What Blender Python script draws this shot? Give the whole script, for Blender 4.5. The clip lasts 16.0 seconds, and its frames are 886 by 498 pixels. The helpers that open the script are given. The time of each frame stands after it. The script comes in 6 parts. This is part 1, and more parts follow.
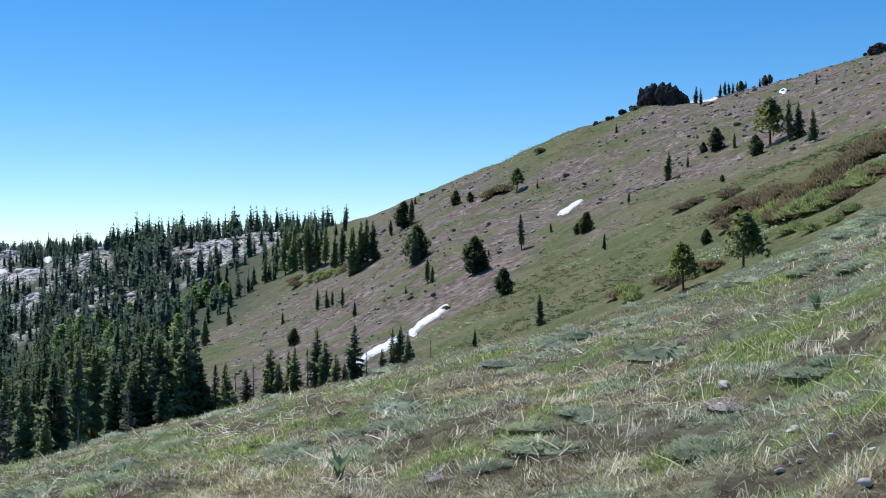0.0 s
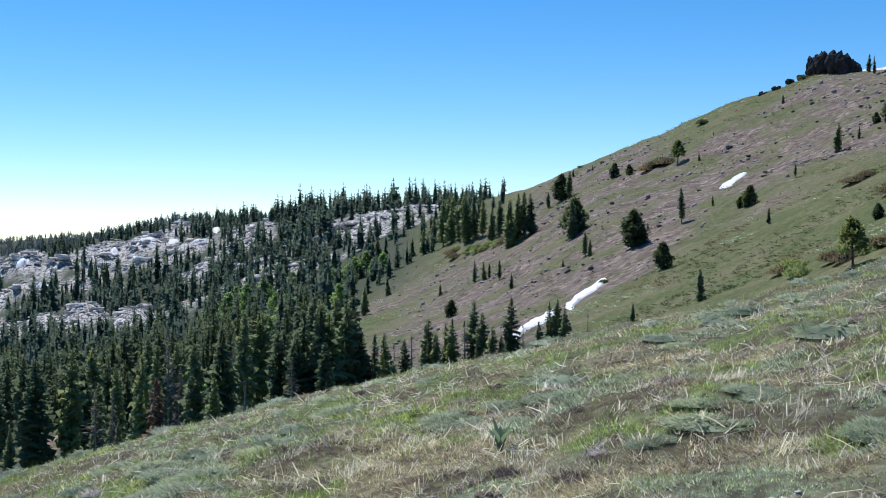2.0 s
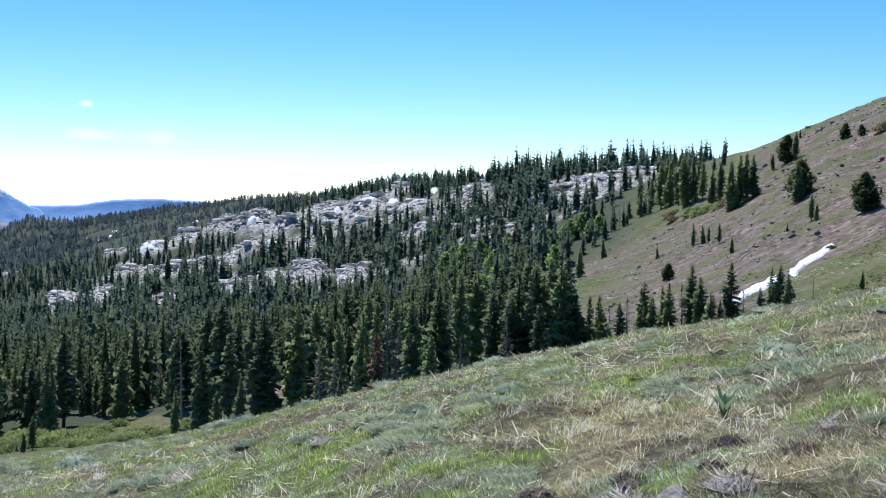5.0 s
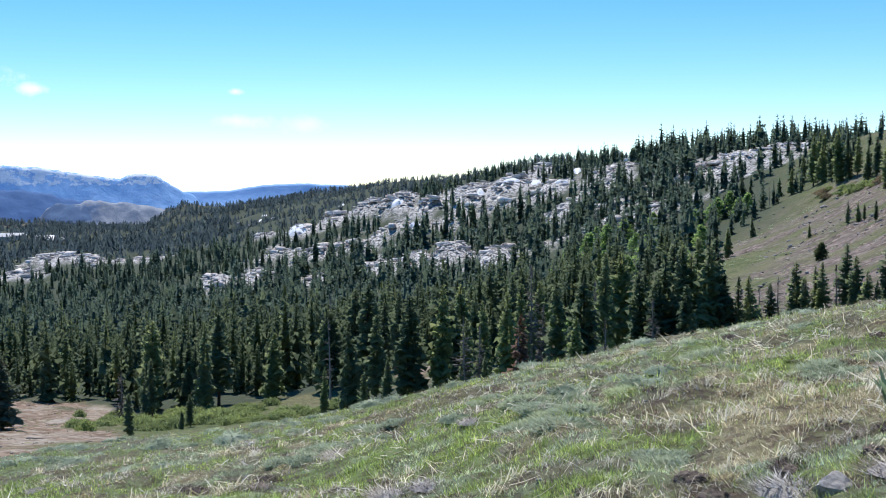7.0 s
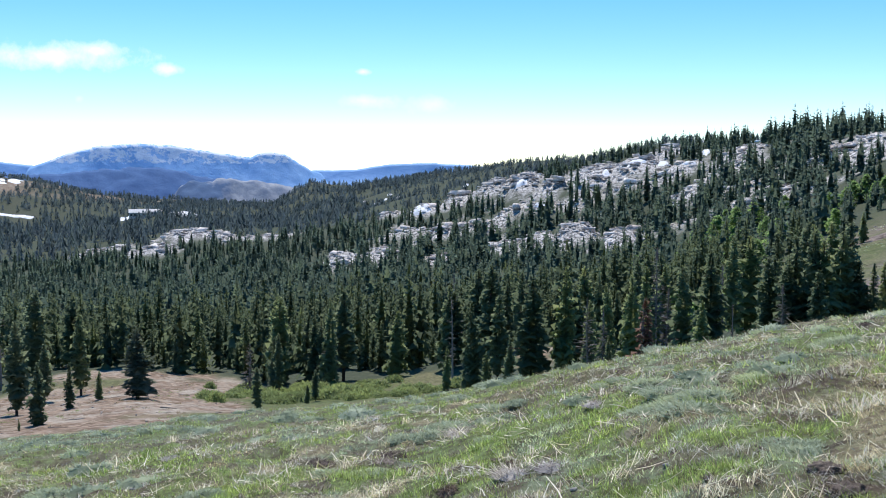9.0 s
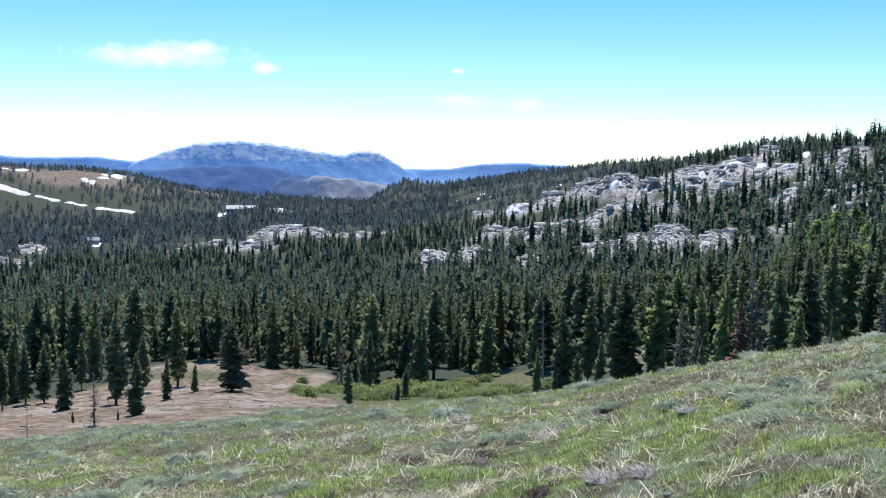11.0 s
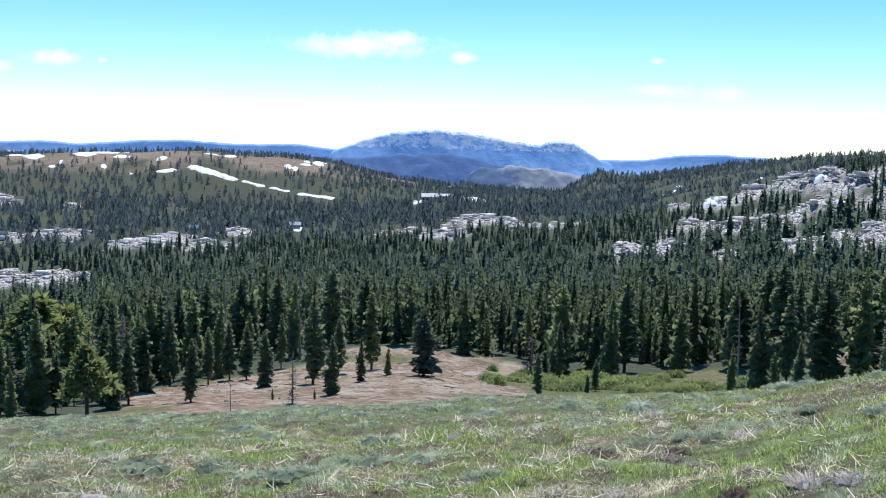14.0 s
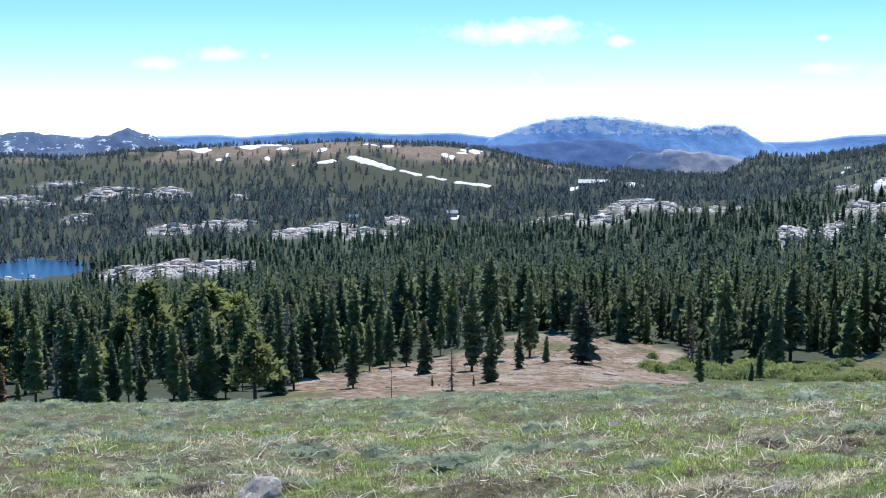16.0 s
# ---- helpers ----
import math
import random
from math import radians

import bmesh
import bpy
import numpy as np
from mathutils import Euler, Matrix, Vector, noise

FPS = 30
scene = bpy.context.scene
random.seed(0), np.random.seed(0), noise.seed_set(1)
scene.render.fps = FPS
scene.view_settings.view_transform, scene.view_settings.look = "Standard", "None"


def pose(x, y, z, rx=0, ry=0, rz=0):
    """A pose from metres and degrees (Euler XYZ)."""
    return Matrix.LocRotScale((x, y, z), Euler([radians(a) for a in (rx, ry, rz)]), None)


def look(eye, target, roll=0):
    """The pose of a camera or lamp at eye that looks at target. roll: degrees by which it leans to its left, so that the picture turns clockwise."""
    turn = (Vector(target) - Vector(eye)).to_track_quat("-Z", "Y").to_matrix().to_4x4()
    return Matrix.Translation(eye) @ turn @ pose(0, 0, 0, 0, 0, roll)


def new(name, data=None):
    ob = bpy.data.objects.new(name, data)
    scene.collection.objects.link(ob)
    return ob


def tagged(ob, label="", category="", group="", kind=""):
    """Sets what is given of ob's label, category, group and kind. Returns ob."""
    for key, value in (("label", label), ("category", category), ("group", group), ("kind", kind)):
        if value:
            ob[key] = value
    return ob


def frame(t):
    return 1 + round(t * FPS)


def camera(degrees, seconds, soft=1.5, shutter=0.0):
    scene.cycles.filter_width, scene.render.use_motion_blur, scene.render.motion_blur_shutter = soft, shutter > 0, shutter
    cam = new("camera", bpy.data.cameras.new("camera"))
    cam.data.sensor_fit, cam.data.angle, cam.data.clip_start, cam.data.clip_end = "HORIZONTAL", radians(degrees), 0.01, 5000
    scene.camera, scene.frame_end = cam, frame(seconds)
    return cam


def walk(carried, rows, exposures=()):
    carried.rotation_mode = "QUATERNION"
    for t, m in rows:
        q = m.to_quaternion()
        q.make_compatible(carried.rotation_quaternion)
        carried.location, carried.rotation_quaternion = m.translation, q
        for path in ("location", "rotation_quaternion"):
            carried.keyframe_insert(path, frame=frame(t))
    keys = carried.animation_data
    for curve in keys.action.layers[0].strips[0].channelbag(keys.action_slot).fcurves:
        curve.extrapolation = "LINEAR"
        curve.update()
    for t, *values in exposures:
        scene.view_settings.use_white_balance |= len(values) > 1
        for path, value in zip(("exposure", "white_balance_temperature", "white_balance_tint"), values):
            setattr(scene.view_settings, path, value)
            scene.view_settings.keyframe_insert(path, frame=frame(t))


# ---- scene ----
# ---- camera ----
cam = camera(42.0, 16.0, soft=1.0)
EYE = (0.0, 0.0, 1.6)
# seconds, tilt, lean, turn of the hand-held pan
PAN = [
    (0.0, 91.00, 0.50, 0.00),
    (0.5, 90.29, 0.39, 1.82),
    (1.0, 90.21, 0.18, 3.97),
    (1.5, 89.65, 0.09, 5.94),
    (2.0, 89.68, -0.00, 7.78),
    (2.5, 88.78, 0.48, 8.77),
    (3.0, 88.70, 0.12, 10.49),
    (3.5, 88.34, -0.35, 12.03),
    (4.0, 88.04, -0.45, 13.86),
    (4.2, 87.96, -0.45, 14.82),
    (6.3, 86.97, -0.01, 23.28),
    (6.5, 86.75, 0.26, 23.91),
    (7.0, 86.77, 0.27, 25.52),
    (7.5, 86.31, 0.05, 27.17),
    (8.0, 86.20, -0.32, 29.33),
    (8.5, 85.81, -0.66, 30.48),
    (9.0, 85.80, -0.15, 31.69),
    (11.3, 85.35, -1.04, 37.27),
    (11.5, 85.05, -1.20, 38.01),
    (12.0, 85.31, -1.21, 40.05),
    (12.5, 85.22, -1.50, 41.56),
    (13.0, 84.91, -1.51, 42.73),
    (13.5, 85.16, -1.61, 43.90),
    (14.0, 85.07, -1.36, 45.91),
    (14.5, 84.73, -1.07, 48.11),
    (15.0, 84.64, -0.78, 49.55),
    (15.5, 84.50, -0.58, 51.63),
    (16.0, 84.34, -0.07, 53.60),
]
# the camera is held a little before the body that turns
ARM = 0.35
walk(cam, [(t, pose(-ARM * math.sin(radians(rz)), ARM * math.cos(radians(rz)), EYE[2], rx, ry, rz)) for t, rx, ry, rz in PAN],
     exposures=[(0.0, -0.08), (3.5, 0.08), (9.0, 0.16), (16.0, 0.25)])

# ---- daylight ----
SUN_AZ, SUN_EL = 42.0, 60.0            # degrees to the left of +y, and up
world = bpy.data.worlds.new("sky")
scene.world = world
world.use_nodes = True
wn, wl = world.node_tree.nodes, world.node_tree.links
wn.clear()
sky = wn.new("ShaderNodeTexSky")
sky.sky_type, sky.sun_disc = "NISHITA", False
sky.sun_elevation, sky.sun_rotation = radians(SUN_EL), radians(-SUN_AZ)
sky.altitude, sky.air_density, sky.dust_density, sky.ozone_density = 2300, 1.0, 0.0, 3.0
bg = wn.new("ShaderNodeBackground")
bg.inputs["Strength"].default_value = 0.15
wo = wn.new("ShaderNodeOutputWorld")
deep = wn.new("ShaderNodeHueSaturation")   # the clear, deep blue of high air
deep.inputs["Saturation"].default_value = 1.35
wl.new(sky.outputs[0], deep.inputs["Color"])

# fair-weather clouds: bearing, height, half width, half height in degrees, thickness
CLOUDS = [(50.2, 4.97, 4.21, 0.62, 1.00), (48.4, 5.25, 1.96, 0.51, 1.00), (45.0, 4.47, 0.73, 0.34, 1.00), (35.6, 4.51, 0.39, 0.17, 0.80), (35.6, 3.11, 1.74, 0.36, 0.55), (32.1, 2.99, 1.35, 0.48, 0.50), (62.3, 3.79, 0.34, 0.20, 0.80), (49.1, 3.03, 0.25, 0.22, 0.30), (67.5, 3.35, 1.26, 0.36, 0.80), (64.0, 3.83, 1.80, 0.45, 0.95)]


def sky_math(op, a, b=0.0):
    n = wn.new("ShaderNodeMath")
    n.operation = op
    for s, v in zip(n.inputs, (a, b)):
        if isinstance(v, (int, float)):
            s.default_value = v
        else:
            wl.new(v, s)
    return n.outputs[0]


where = wn.new("ShaderNodeTexCoord").outputs["Generated"]
apart = wn.new("ShaderNodeSeparateXYZ")
wl.new(where, apart.inputs[0])
sky_az = sky_math("ARCTAN2", sky_math("MULTIPLY", apart.outputs[0], -1.0), apart.outputs[1])
sky_el = sky_math("ARCSINE", apart.outputs[2])
puff = wn.new("ShaderNodeTexNoise")
puff.inputs["Scale"].default_value, puff.inputs["Detail"].default_value, puff.inputs["Roughness"].default_value = 30.0, 6.0, 0.65
wl.new(where, puff.inputs["Vector"])
ragged = sky_math("MULTIPLY", sky_math("SUBTRACT", puff.outputs["Fac"], 0.5), 2.6)
cover = 0.0
for ca, ce, cw, ch, thick in CLOUDS:
    du = sky_math("DIVIDE", sky_math("SUBTRACT", sky_az, radians(ca)), radians(cw))
    dv = sky_math("DIVIDE", sky_math("SUBTRACT", sky_el, radians(ce)), radians(ch))
    far_off = sky_math("SQRT", sky_math("ADD", sky_math("MULTIPLY", du, du), sky_math("MULTIPLY", dv, dv)))
    dens = sky_math("MULTIPLY", sky_math("ADD", sky_math("SUBTRACT", 1.0, far_off), ragged), 0.8 * thick)
    dens = sky_math("MINIMUM", sky_math("MAXIMUM", dens, 0.0), thick)
    cover = sky_math("MAXIMUM", dens, cover)
cloudy = wn.new("ShaderNodeMix")
cloudy.data_type = "RGBA"
wl.new(cover, cloudy.inputs["Factor"])
wl.new(deep.outputs[0], cloudy.inputs["A"])
cloudy.inputs["B"].default_value = (7.5, 7.5, 7.7, 1)
wl.new(cloudy.outputs["Result"], bg.inputs["Color"])
wl.new(bg.outputs[0], wo.inputs["Surface"])

sun_dir = Vector((-math.sin(radians(SUN_AZ)) * math.cos(radians(SUN_EL)), math.cos(radians(SUN_AZ)) * math.cos(radians(SUN_EL)), math.sin(radians(SUN_EL))))
sun_data = bpy.data.lights.new("sun", "SUN")
sun_data.energy, sun_data.angle, sun_data.color = 4.0, radians(0.5), (1.0, 0.96, 0.9)
sun = new("sun", sun_data)
sun.matrix_world = look(sun_dir * 100, (0, 0, 0))

# ---- materials ----
def node_material(name, rough=0.9):
    m = bpy.data.materials.new(name)
    m.use_nodes = True
    nt = m.node_tree
    b = nt.nodes["Principled BSDF"]
    b.inputs["Roughness"].default_value = rough
    b.inputs["Specular IOR Level"].default_value = 0.12
    return m, nt, b


def tex_noise(nt, scale, detail=4.0, rough=0.6, coord=None):
    n = nt.nodes.new("ShaderNodeTexNoise")
    n.inputs["Scale"].default_value, n.inputs["Detail"].default_value, n.inputs["Roughness"].default_value = scale, detail, rough
    if coord is not None:
        nt.links.new(coord, n.inputs["Vector"])
    return n.outputs["Fac"]


def ramp(nt, fac, stops):
    r = nt.nodes.new("ShaderNodeValToRGB")
    el = r.color_ramp.elements
    while len(el) < len(stops):
        el.new(0.5)
    for e, (p, c) in zip(el, stops):
        e.position, e.color = p, (*c, 1)
    nt.links.new(fac, r.inputs[0])
    return r.outputs[0]


def blend(nt, fac, a, b, mode="MIX"):
    x = nt.nodes.new("ShaderNodeMix")
    x.data_type, x.blend_type = "RGBA", mode
    for sock, val in ((x.inputs["Factor"], fac), (x.inputs["A"], a), (x.inputs["B"], b)):
        if isinstance(val, (int, float)):
            sock.default_value = val
        elif isinstance(val, tuple):
            sock.default_value = (*val, 1)
        else:
            nt.links.new(val, sock)
    return x.outputs["Result"]


def calc(nt, op, a, b=0.0):
    x = nt.nodes.new("ShaderNodeMath")
    x.operation = op
    for sock, val in zip(x.inputs, (a, b)):
        if isinstance(val, (int, float)):
            sock.default_value = val
        else:
            nt.links.new(val, sock)
    return x.outputs[0]


def bump(nt, b, fac, strength, distance):
    x = nt.nodes.new("ShaderNodeBump")
    x.inputs["Strength"].default_value, x.inputs["Distance"].default_value = strength, distance
    nt.links.new(fac, x.inputs["Height"])
    nt.links.new(x.outputs[0], b.inputs["Normal"])


def position(nt):
    return nt.nodes.new("ShaderNodeNewGeometry").outputs["Position"]


def island(nt):
    return nt.nodes.new("ShaderNodeNewGeometry").outputs["Random Per Island"]


def each(nt):
    return nt.nodes.new("ShaderNodeObjectInfo").outputs["Random"]


def leaf_material(name, dark, mid, light, grove=0.11, by_object=False, sheer=0.5, tufted=0.0):
    """Foliage: colour runs from dark to light from tuft to tuft and from tree to tree."""
    m, nt, b = node_material(name, 0.75)
    p = position(nt)
    tuft = ramp(nt, island(nt), [(0.0, dark), (0.55, mid), (1.0, light)])
    tree = each(nt) if by_object else tex_noise(nt, grove, 1.0, 0.5, p)
    shade = ramp(nt, tree, [(0.22, (0.74, 0.78, 0.74)), (0.5, (1.0, 1.0, 1.0)), (0.78, (1.32, 1.28, 1.02))])
    c = blend(nt, 1.0, tuft, shade, "MULTIPLY")
    if tufted:
        c = blend(nt, 1.0, c, ramp(nt, tex_noise(nt, tufted, 3.0, 0.7, p), [(0.38, (0.5, 0.47, 0.42)), (0.5, (1.22, 1.22, 1.2)), (0.62, (2.0, 2.0, 1.95))]), "MULTIPLY")
    nt.links.new(c, b.inputs["Base Color"])
    if sheer:
        t = nt.nodes.new("ShaderNodeBsdfTranslucent")
        nt.links.new(c, t.inputs["Color"])
        mx = nt.nodes.new("ShaderNodeMixShader")
        mx.inputs[0].default_value = sheer
        nt.links.new(b.outputs[0], mx.inputs[1])
        nt.links.new(t.outputs[0], mx.inputs[2])
        nt.links.new(mx.outputs[0], nt.nodes["Material Output"].inputs["Surface"])
    return m


def plain_material(name, a, c, scale, rough=0.9, relief_m=0.02, strength=0.5):
    m, nt, b = node_material(name, rough)
    p = position(nt)
    n = tex_noise(nt, scale, 5.0, 0.65, p)
    big = tex_noise(nt, scale * 0.13, 2.0, 0.5, p)
    col = ramp(nt, n, [(0.3, a), (0.7, c)])
    col = blend(nt, 1.0, col, ramp(nt, big, [(0.3, (0.8, 0.8, 0.8)), (0.7, (1.2, 1.2, 1.2))]), "MULTIPLY")
    nt.links.new(col, b.inputs["Base Color"])
    bump(nt, b, n, strength, relief_m)
    return m


def ground_material():
    m, nt, b = node_material("ground", 0.95)
    p = position(nt)
    za = nt.nodes.new("ShaderNodeVertexColor")
    za.layer_name = "cover_a"
    zb = nt.nodes.new("ShaderNodeVertexColor")
    zb.layer_name = "cover_b"
    zc = nt.nodes.new("ShaderNodeVertexColor")
    zc.layer_name = "cover_c"
    sa, sb, sc3 = (nt.nodes.new("ShaderNodeSeparateColor") for _ in range(3))
    nt.links.new(zc.outputs["Color"], sc3.inputs[0])
    nt.links.new(za.outputs["Color"], sa.inputs[0])
    nt.links.new(zb.outputs["Color"], sb.inputs[0])
    granite, talus, lush = sa.outputs[0], sa.outputs[1], sa.outputs[2]
    dirt, sage, wood = sb.outputs[0], sb.outputs[1], sb.outputs[2]
    n_fine = tex_noise(nt, 9.0, 6.0, 0.7, p)
    n_mid = tex_noise(nt, 0.9, 6.0, 0.65, p)
    n_big = tex_noise(nt, 0.06, 5.0, 0.6, p)
    n_rock = tex_noise(nt, 0.22, 7.0, 0.7, p)
    # meadow: a mat of dead stalks, fresh leaves and bare soil
    cell = nt.nodes.new("ShaderNodeTexVoronoi")
    cell.inputs["Scale"].default_value = 14.0
    nt.links.new(p, cell.inputs["Vector"])
    speck = nt.nodes.new("ShaderNodeSeparateColor")
    nt.links.new(cell.outputs["Color"], speck.inputs[0])
    n_patch = tex_noise(nt, 2.4, 5.0, 0.7, p)
    pickc = calc(nt, "ADD", calc(nt, "MULTIPLY", speck.outputs[0], 0.36), calc(nt, "SUBTRACT", calc(nt, "MULTIPLY", n_patch, 1.15), 0.26))
    col = ramp(nt, pickc, [(0.22, (0.13, 0.1, 0.075)), (0.36, (0.26, 0.21, 0.15)), (0.46, (0.2, 0.22, 0.09)), (0.58, (0.26, 0.32, 0.11)), (0.68, (0.33, 0.34, 0.19)), (0.84, (0.56, 0.5, 0.37))])
    col = blend(nt, calc(nt, "MULTIPLY", sage, ramp(nt, pickc, [(0.4, (0.1, 0.1, 0.1)), (0.7, (0.9, 0.9, 0.9))])), col, ramp(nt, n_fine, [(0.3, (0.18, 0.22, 0.15)), (0.7, (0.33, 0.39, 0.29))]))
    mottle = ramp(nt, pickc, [(0.3, (0.38, 0.37, 0.36)), (0.5, (0.8, 0.8, 0.8)), (0.75, (1.25, 1.25, 1.25))])
    near_c = blend(nt, calc(nt, "MULTIPLY", sc3.outputs[0], 1.15), (0.16, 0.185, 0.13), (0.12, 0.165, 0.05))
    near_c = blend(nt, calc(nt, "MULTIPLY", sc3.outputs[1], 1.15), near_c, (0.25, 0.2, 0.13))
    near_c = blend(nt, calc(nt, "MULTIPLY", sc3.outputs[2], 1.15), near_c, (0.09, 0.065, 0.05))
    near_c = blend(nt, 1.0, near_c, mottle, "MULTIPLY")
    col = blend(nt, 0.72, col, near_c)
    hillgreen = ramp(nt, n_rock, [(0.3, (0.085, 0.1, 0.045)), (0.5, (0.115, 0.135, 0.055)), (0.7, (0.165, 0.165, 0.09))])
    n_tuft = tex_noise(nt, 1.3, 5.0, 0.75, p)
    n_glade = tex_noise(nt, 0.05, 4.0, 0.65, p)
    hillgreen = blend(nt, ramp(nt, n_glade, [(0.44, (0, 0, 0)), (0.6, (0.6, 0.6, 0.6))]), hillgreen, (0.2, 0.175, 0.11))
    hillgreen = blend(nt, 1.0, hillgreen, ramp(nt, n_tuft, [(0.32, (0.55, 0.56, 0.5)), (0.5, (1.0, 1.0, 1.0)), (0.68, (1.6, 1.55, 1.4))]), "MULTIPLY")
    col = blend(nt, lush, col, hillgreen)
    # scree and bare soil of the far slope
    scree = ramp(nt, n_rock, [(0.3, (0.105, 0.08, 0.066)), (0.5, (0.19, 0.15, 0.126)), (0.72, (0.3, 0.25, 0.22))])
    clod = nt.nodes.new("ShaderNodeTexVoronoi")
    clod.inputs["Scale"].default_value = 0.9
    nt.links.new(p, clod.inputs["Vector"])
    clods = nt.nodes.new("ShaderNodeSeparateColor")
    nt.links.new(clod.outputs["Color"], clods.inputs[0])
    scree = blend(nt, 1.0, scree, ramp(nt, clods.outputs[0], [(0.0, (0.55, 0.53, 0.52)), (0.5, (1.0, 1.0, 1.0)), (0.85, (1.15, 1.15, 1.15)), (1.0, (1.9, 1.85, 1.8))]), "MULTIPLY")
    scree = blend(nt, calc(nt, "MULTIPLY", ramp(nt, n_mid, [(0.56, (0, 0, 0)), (0.62, (1, 1, 1))]), 0.35), scree, (0.36, 0.32, 0.29))
    col = blend(nt, calc(nt, "MINIMUM", calc(nt, "MULTIPLY", talus, ramp(nt, n_big, [(0.4, (0.1, 0.1, 0.1)), (0.54, (1.05, 1.05, 1.05))])), 1.0), col, scree)
    soil = ramp(nt, n_mid, [(0.3, (0.16, 0.11, 0.075)), (0.5, (0.25, 0.18, 0.13)), (0.62, (0.33, 0.26, 0.2)), (0.75, (0.5, 0.44, 0.37))])
    soil = blend(nt, 1.0, soil, ramp(nt, clods.outputs[1], [(0.0, (0.7, 0.66, 0.62)), (0.6, (1.0, 1.0, 1.0)), (1.0, (1.45, 1.45, 1.45))]), "MULTIPLY")
    soil = blend(nt, ramp(nt, tex_noise(nt, 0.09, 5.0, 0.7, p), [(0.5, (0, 0, 0)), (0.62, (0.7, 0.7, 0.7))]), soil, ramp(nt, n_patch, [(0.35, (0.3, 0.25, 0.19)), (0.65, (0.58, 0.53, 0.45))]))
    col = blend(nt, dirt, col, soil)
    # dark green ground filling the gaps between trees, laid by the wood mask
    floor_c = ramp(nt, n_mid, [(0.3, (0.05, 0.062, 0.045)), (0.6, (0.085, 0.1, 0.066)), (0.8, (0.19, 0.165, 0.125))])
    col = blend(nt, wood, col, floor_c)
    vor = nt.nodes.new("ShaderNodeTexVoronoi")
    vor.feature = "DISTANCE_TO_EDGE"
    vor.inputs["Scale"].default_value = 0.22
    warp = nt.nodes.new("ShaderNodeVectorMath")
    warp.operation = "ADD"
    wn3 = nt.nodes.new("ShaderNodeTexNoise")
    wn3.inputs["Scale"].default_value = 0.1
    nt.links.new(p, wn3.inputs["Vector"])
    sc = nt.nodes.new("ShaderNodeVectorMath")
    sc.operation = "SCALE"
    sc.inputs["Scale"].default_value = 9.0
    nt.links.new(wn3.outputs["Color"], sc.inputs[0])
    nt.links.new(p, warp.inputs[0])
    nt.links.new(sc.outputs[0], warp.inputs[1])
    nt.links.new(warp.outputs[0], vor.inputs["Vector"])
    crack = ramp(nt, vor.outputs["Distance"], [(0.0, (0.1, 0.1, 0.1)), (0.13, (1, 1, 1))])
    rock = ramp(nt, n_rock, [(0.3, (0.2, 0.185, 0.175)), (0.43, (0.52, 0.495, 0.47)), (0.62, (0.76, 0.73, 0.7))])
    rock = blend(nt, 1.0, rock, crack, "MULTIPLY")
    col = blend(nt, granite, col, rock)
    nt.links.new(col, b.inputs["Base Color"])
    h = calc(nt, "ADD", n_fine, calc(nt, "MULTIPLY", n_mid, 3.0))
    h = calc(nt, "ADD", h, calc(nt, "MULTIPLY", calc(nt, "MULTIPLY", granite, calc(nt, "ADD", n_rock, vor.outputs["Distance"])), 30.0))
    bump(nt, b, h, 0.6, 0.06)
    return m


M_GROUND = ground_material()
M_FIR = leaf_material("fir_needles", (0.17, 0.215, 0.13), (0.24, 0.295, 0.17), (0.34, 0.395, 0.225), by_object=True, sheer=0.6)
M_GREYFIR = leaf_material("grey_fir_needles", (0.15, 0.18, 0.125), (0.22, 0.255, 0.175), (0.32, 0.355, 0.25), sheer=0.6)
# darker copy of the fir needles: shade the sparse forest crowns lack, as colour
M_FIR_SHADED = leaf_material("shaded_forest_needles", (0.12, 0.162, 0.1), (0.172, 0.222, 0.128), (0.255, 0.31, 0.175), sheer=0.6)
# the same needles with the blue haze of distance mixed into their colour
M_FIR_DIST = leaf_material("hazy_distant_needles", (0.08, 0.122, 0.155), (0.108, 0.158, 0.19), (0.15, 0.202, 0.22), grove=0.05)
# tinted bluer than the near firs, a thinner haze painted into the needles
M_FIR_FAR = leaf_material("hazy_fir_needles", (0.11, 0.165, 0.135), (0.145, 0.212, 0.162), (0.205, 0.276, 0.2), grove=0.07, sheer=0.55)
M_PINE = leaf_material("pine_needles", (0.15, 0.19, 0.075), (0.24, 0.285, 0.115), (0.33, 0.37, 0.16))
M_JUNIPER = leaf_material("juniper_needles", (0.078, 0.106, 0.051), (0.121, 0.158, 0.072), (0.182, 0.212, 0.102))
M_GREY = leaf_material("dead_twigs", (0.120, 0.108, 0.096), (0.228, 0.210, 0.198), (0.360, 0.336, 0.324))
M_RED = leaf_material("red_needles", (0.15, 0.08, 0.055), (0.26, 0.15, 0.11), (0.38, 0.25, 0.19))
M_ASPEN = leaf_material("aspen_leaves", (0.2, 0.32, 0.12), (0.29, 0.43, 0.165), (0.38, 0.52, 0.22), sheer=0.65)
M_WILLOW = leaf_material("willow_twigs", (0.15, 0.115, 0.075), (0.225, 0.185, 0.12), (0.31, 0.275, 0.165), sheer=0.6)
M_WILLOW_GREEN = leaf_material("willow_leaves", (0.19, 0.25, 0.1), (0.27, 0.34, 0.14), (0.37, 0.43, 0.2), sheer=0.6)
M_SAGE = leaf_material("sage_leaves", (0.21, 0.27, 0.175), (0.4, 0.475, 0.335), (0.6, 0.66, 0.5), grove=0.8, tufted=11.0)
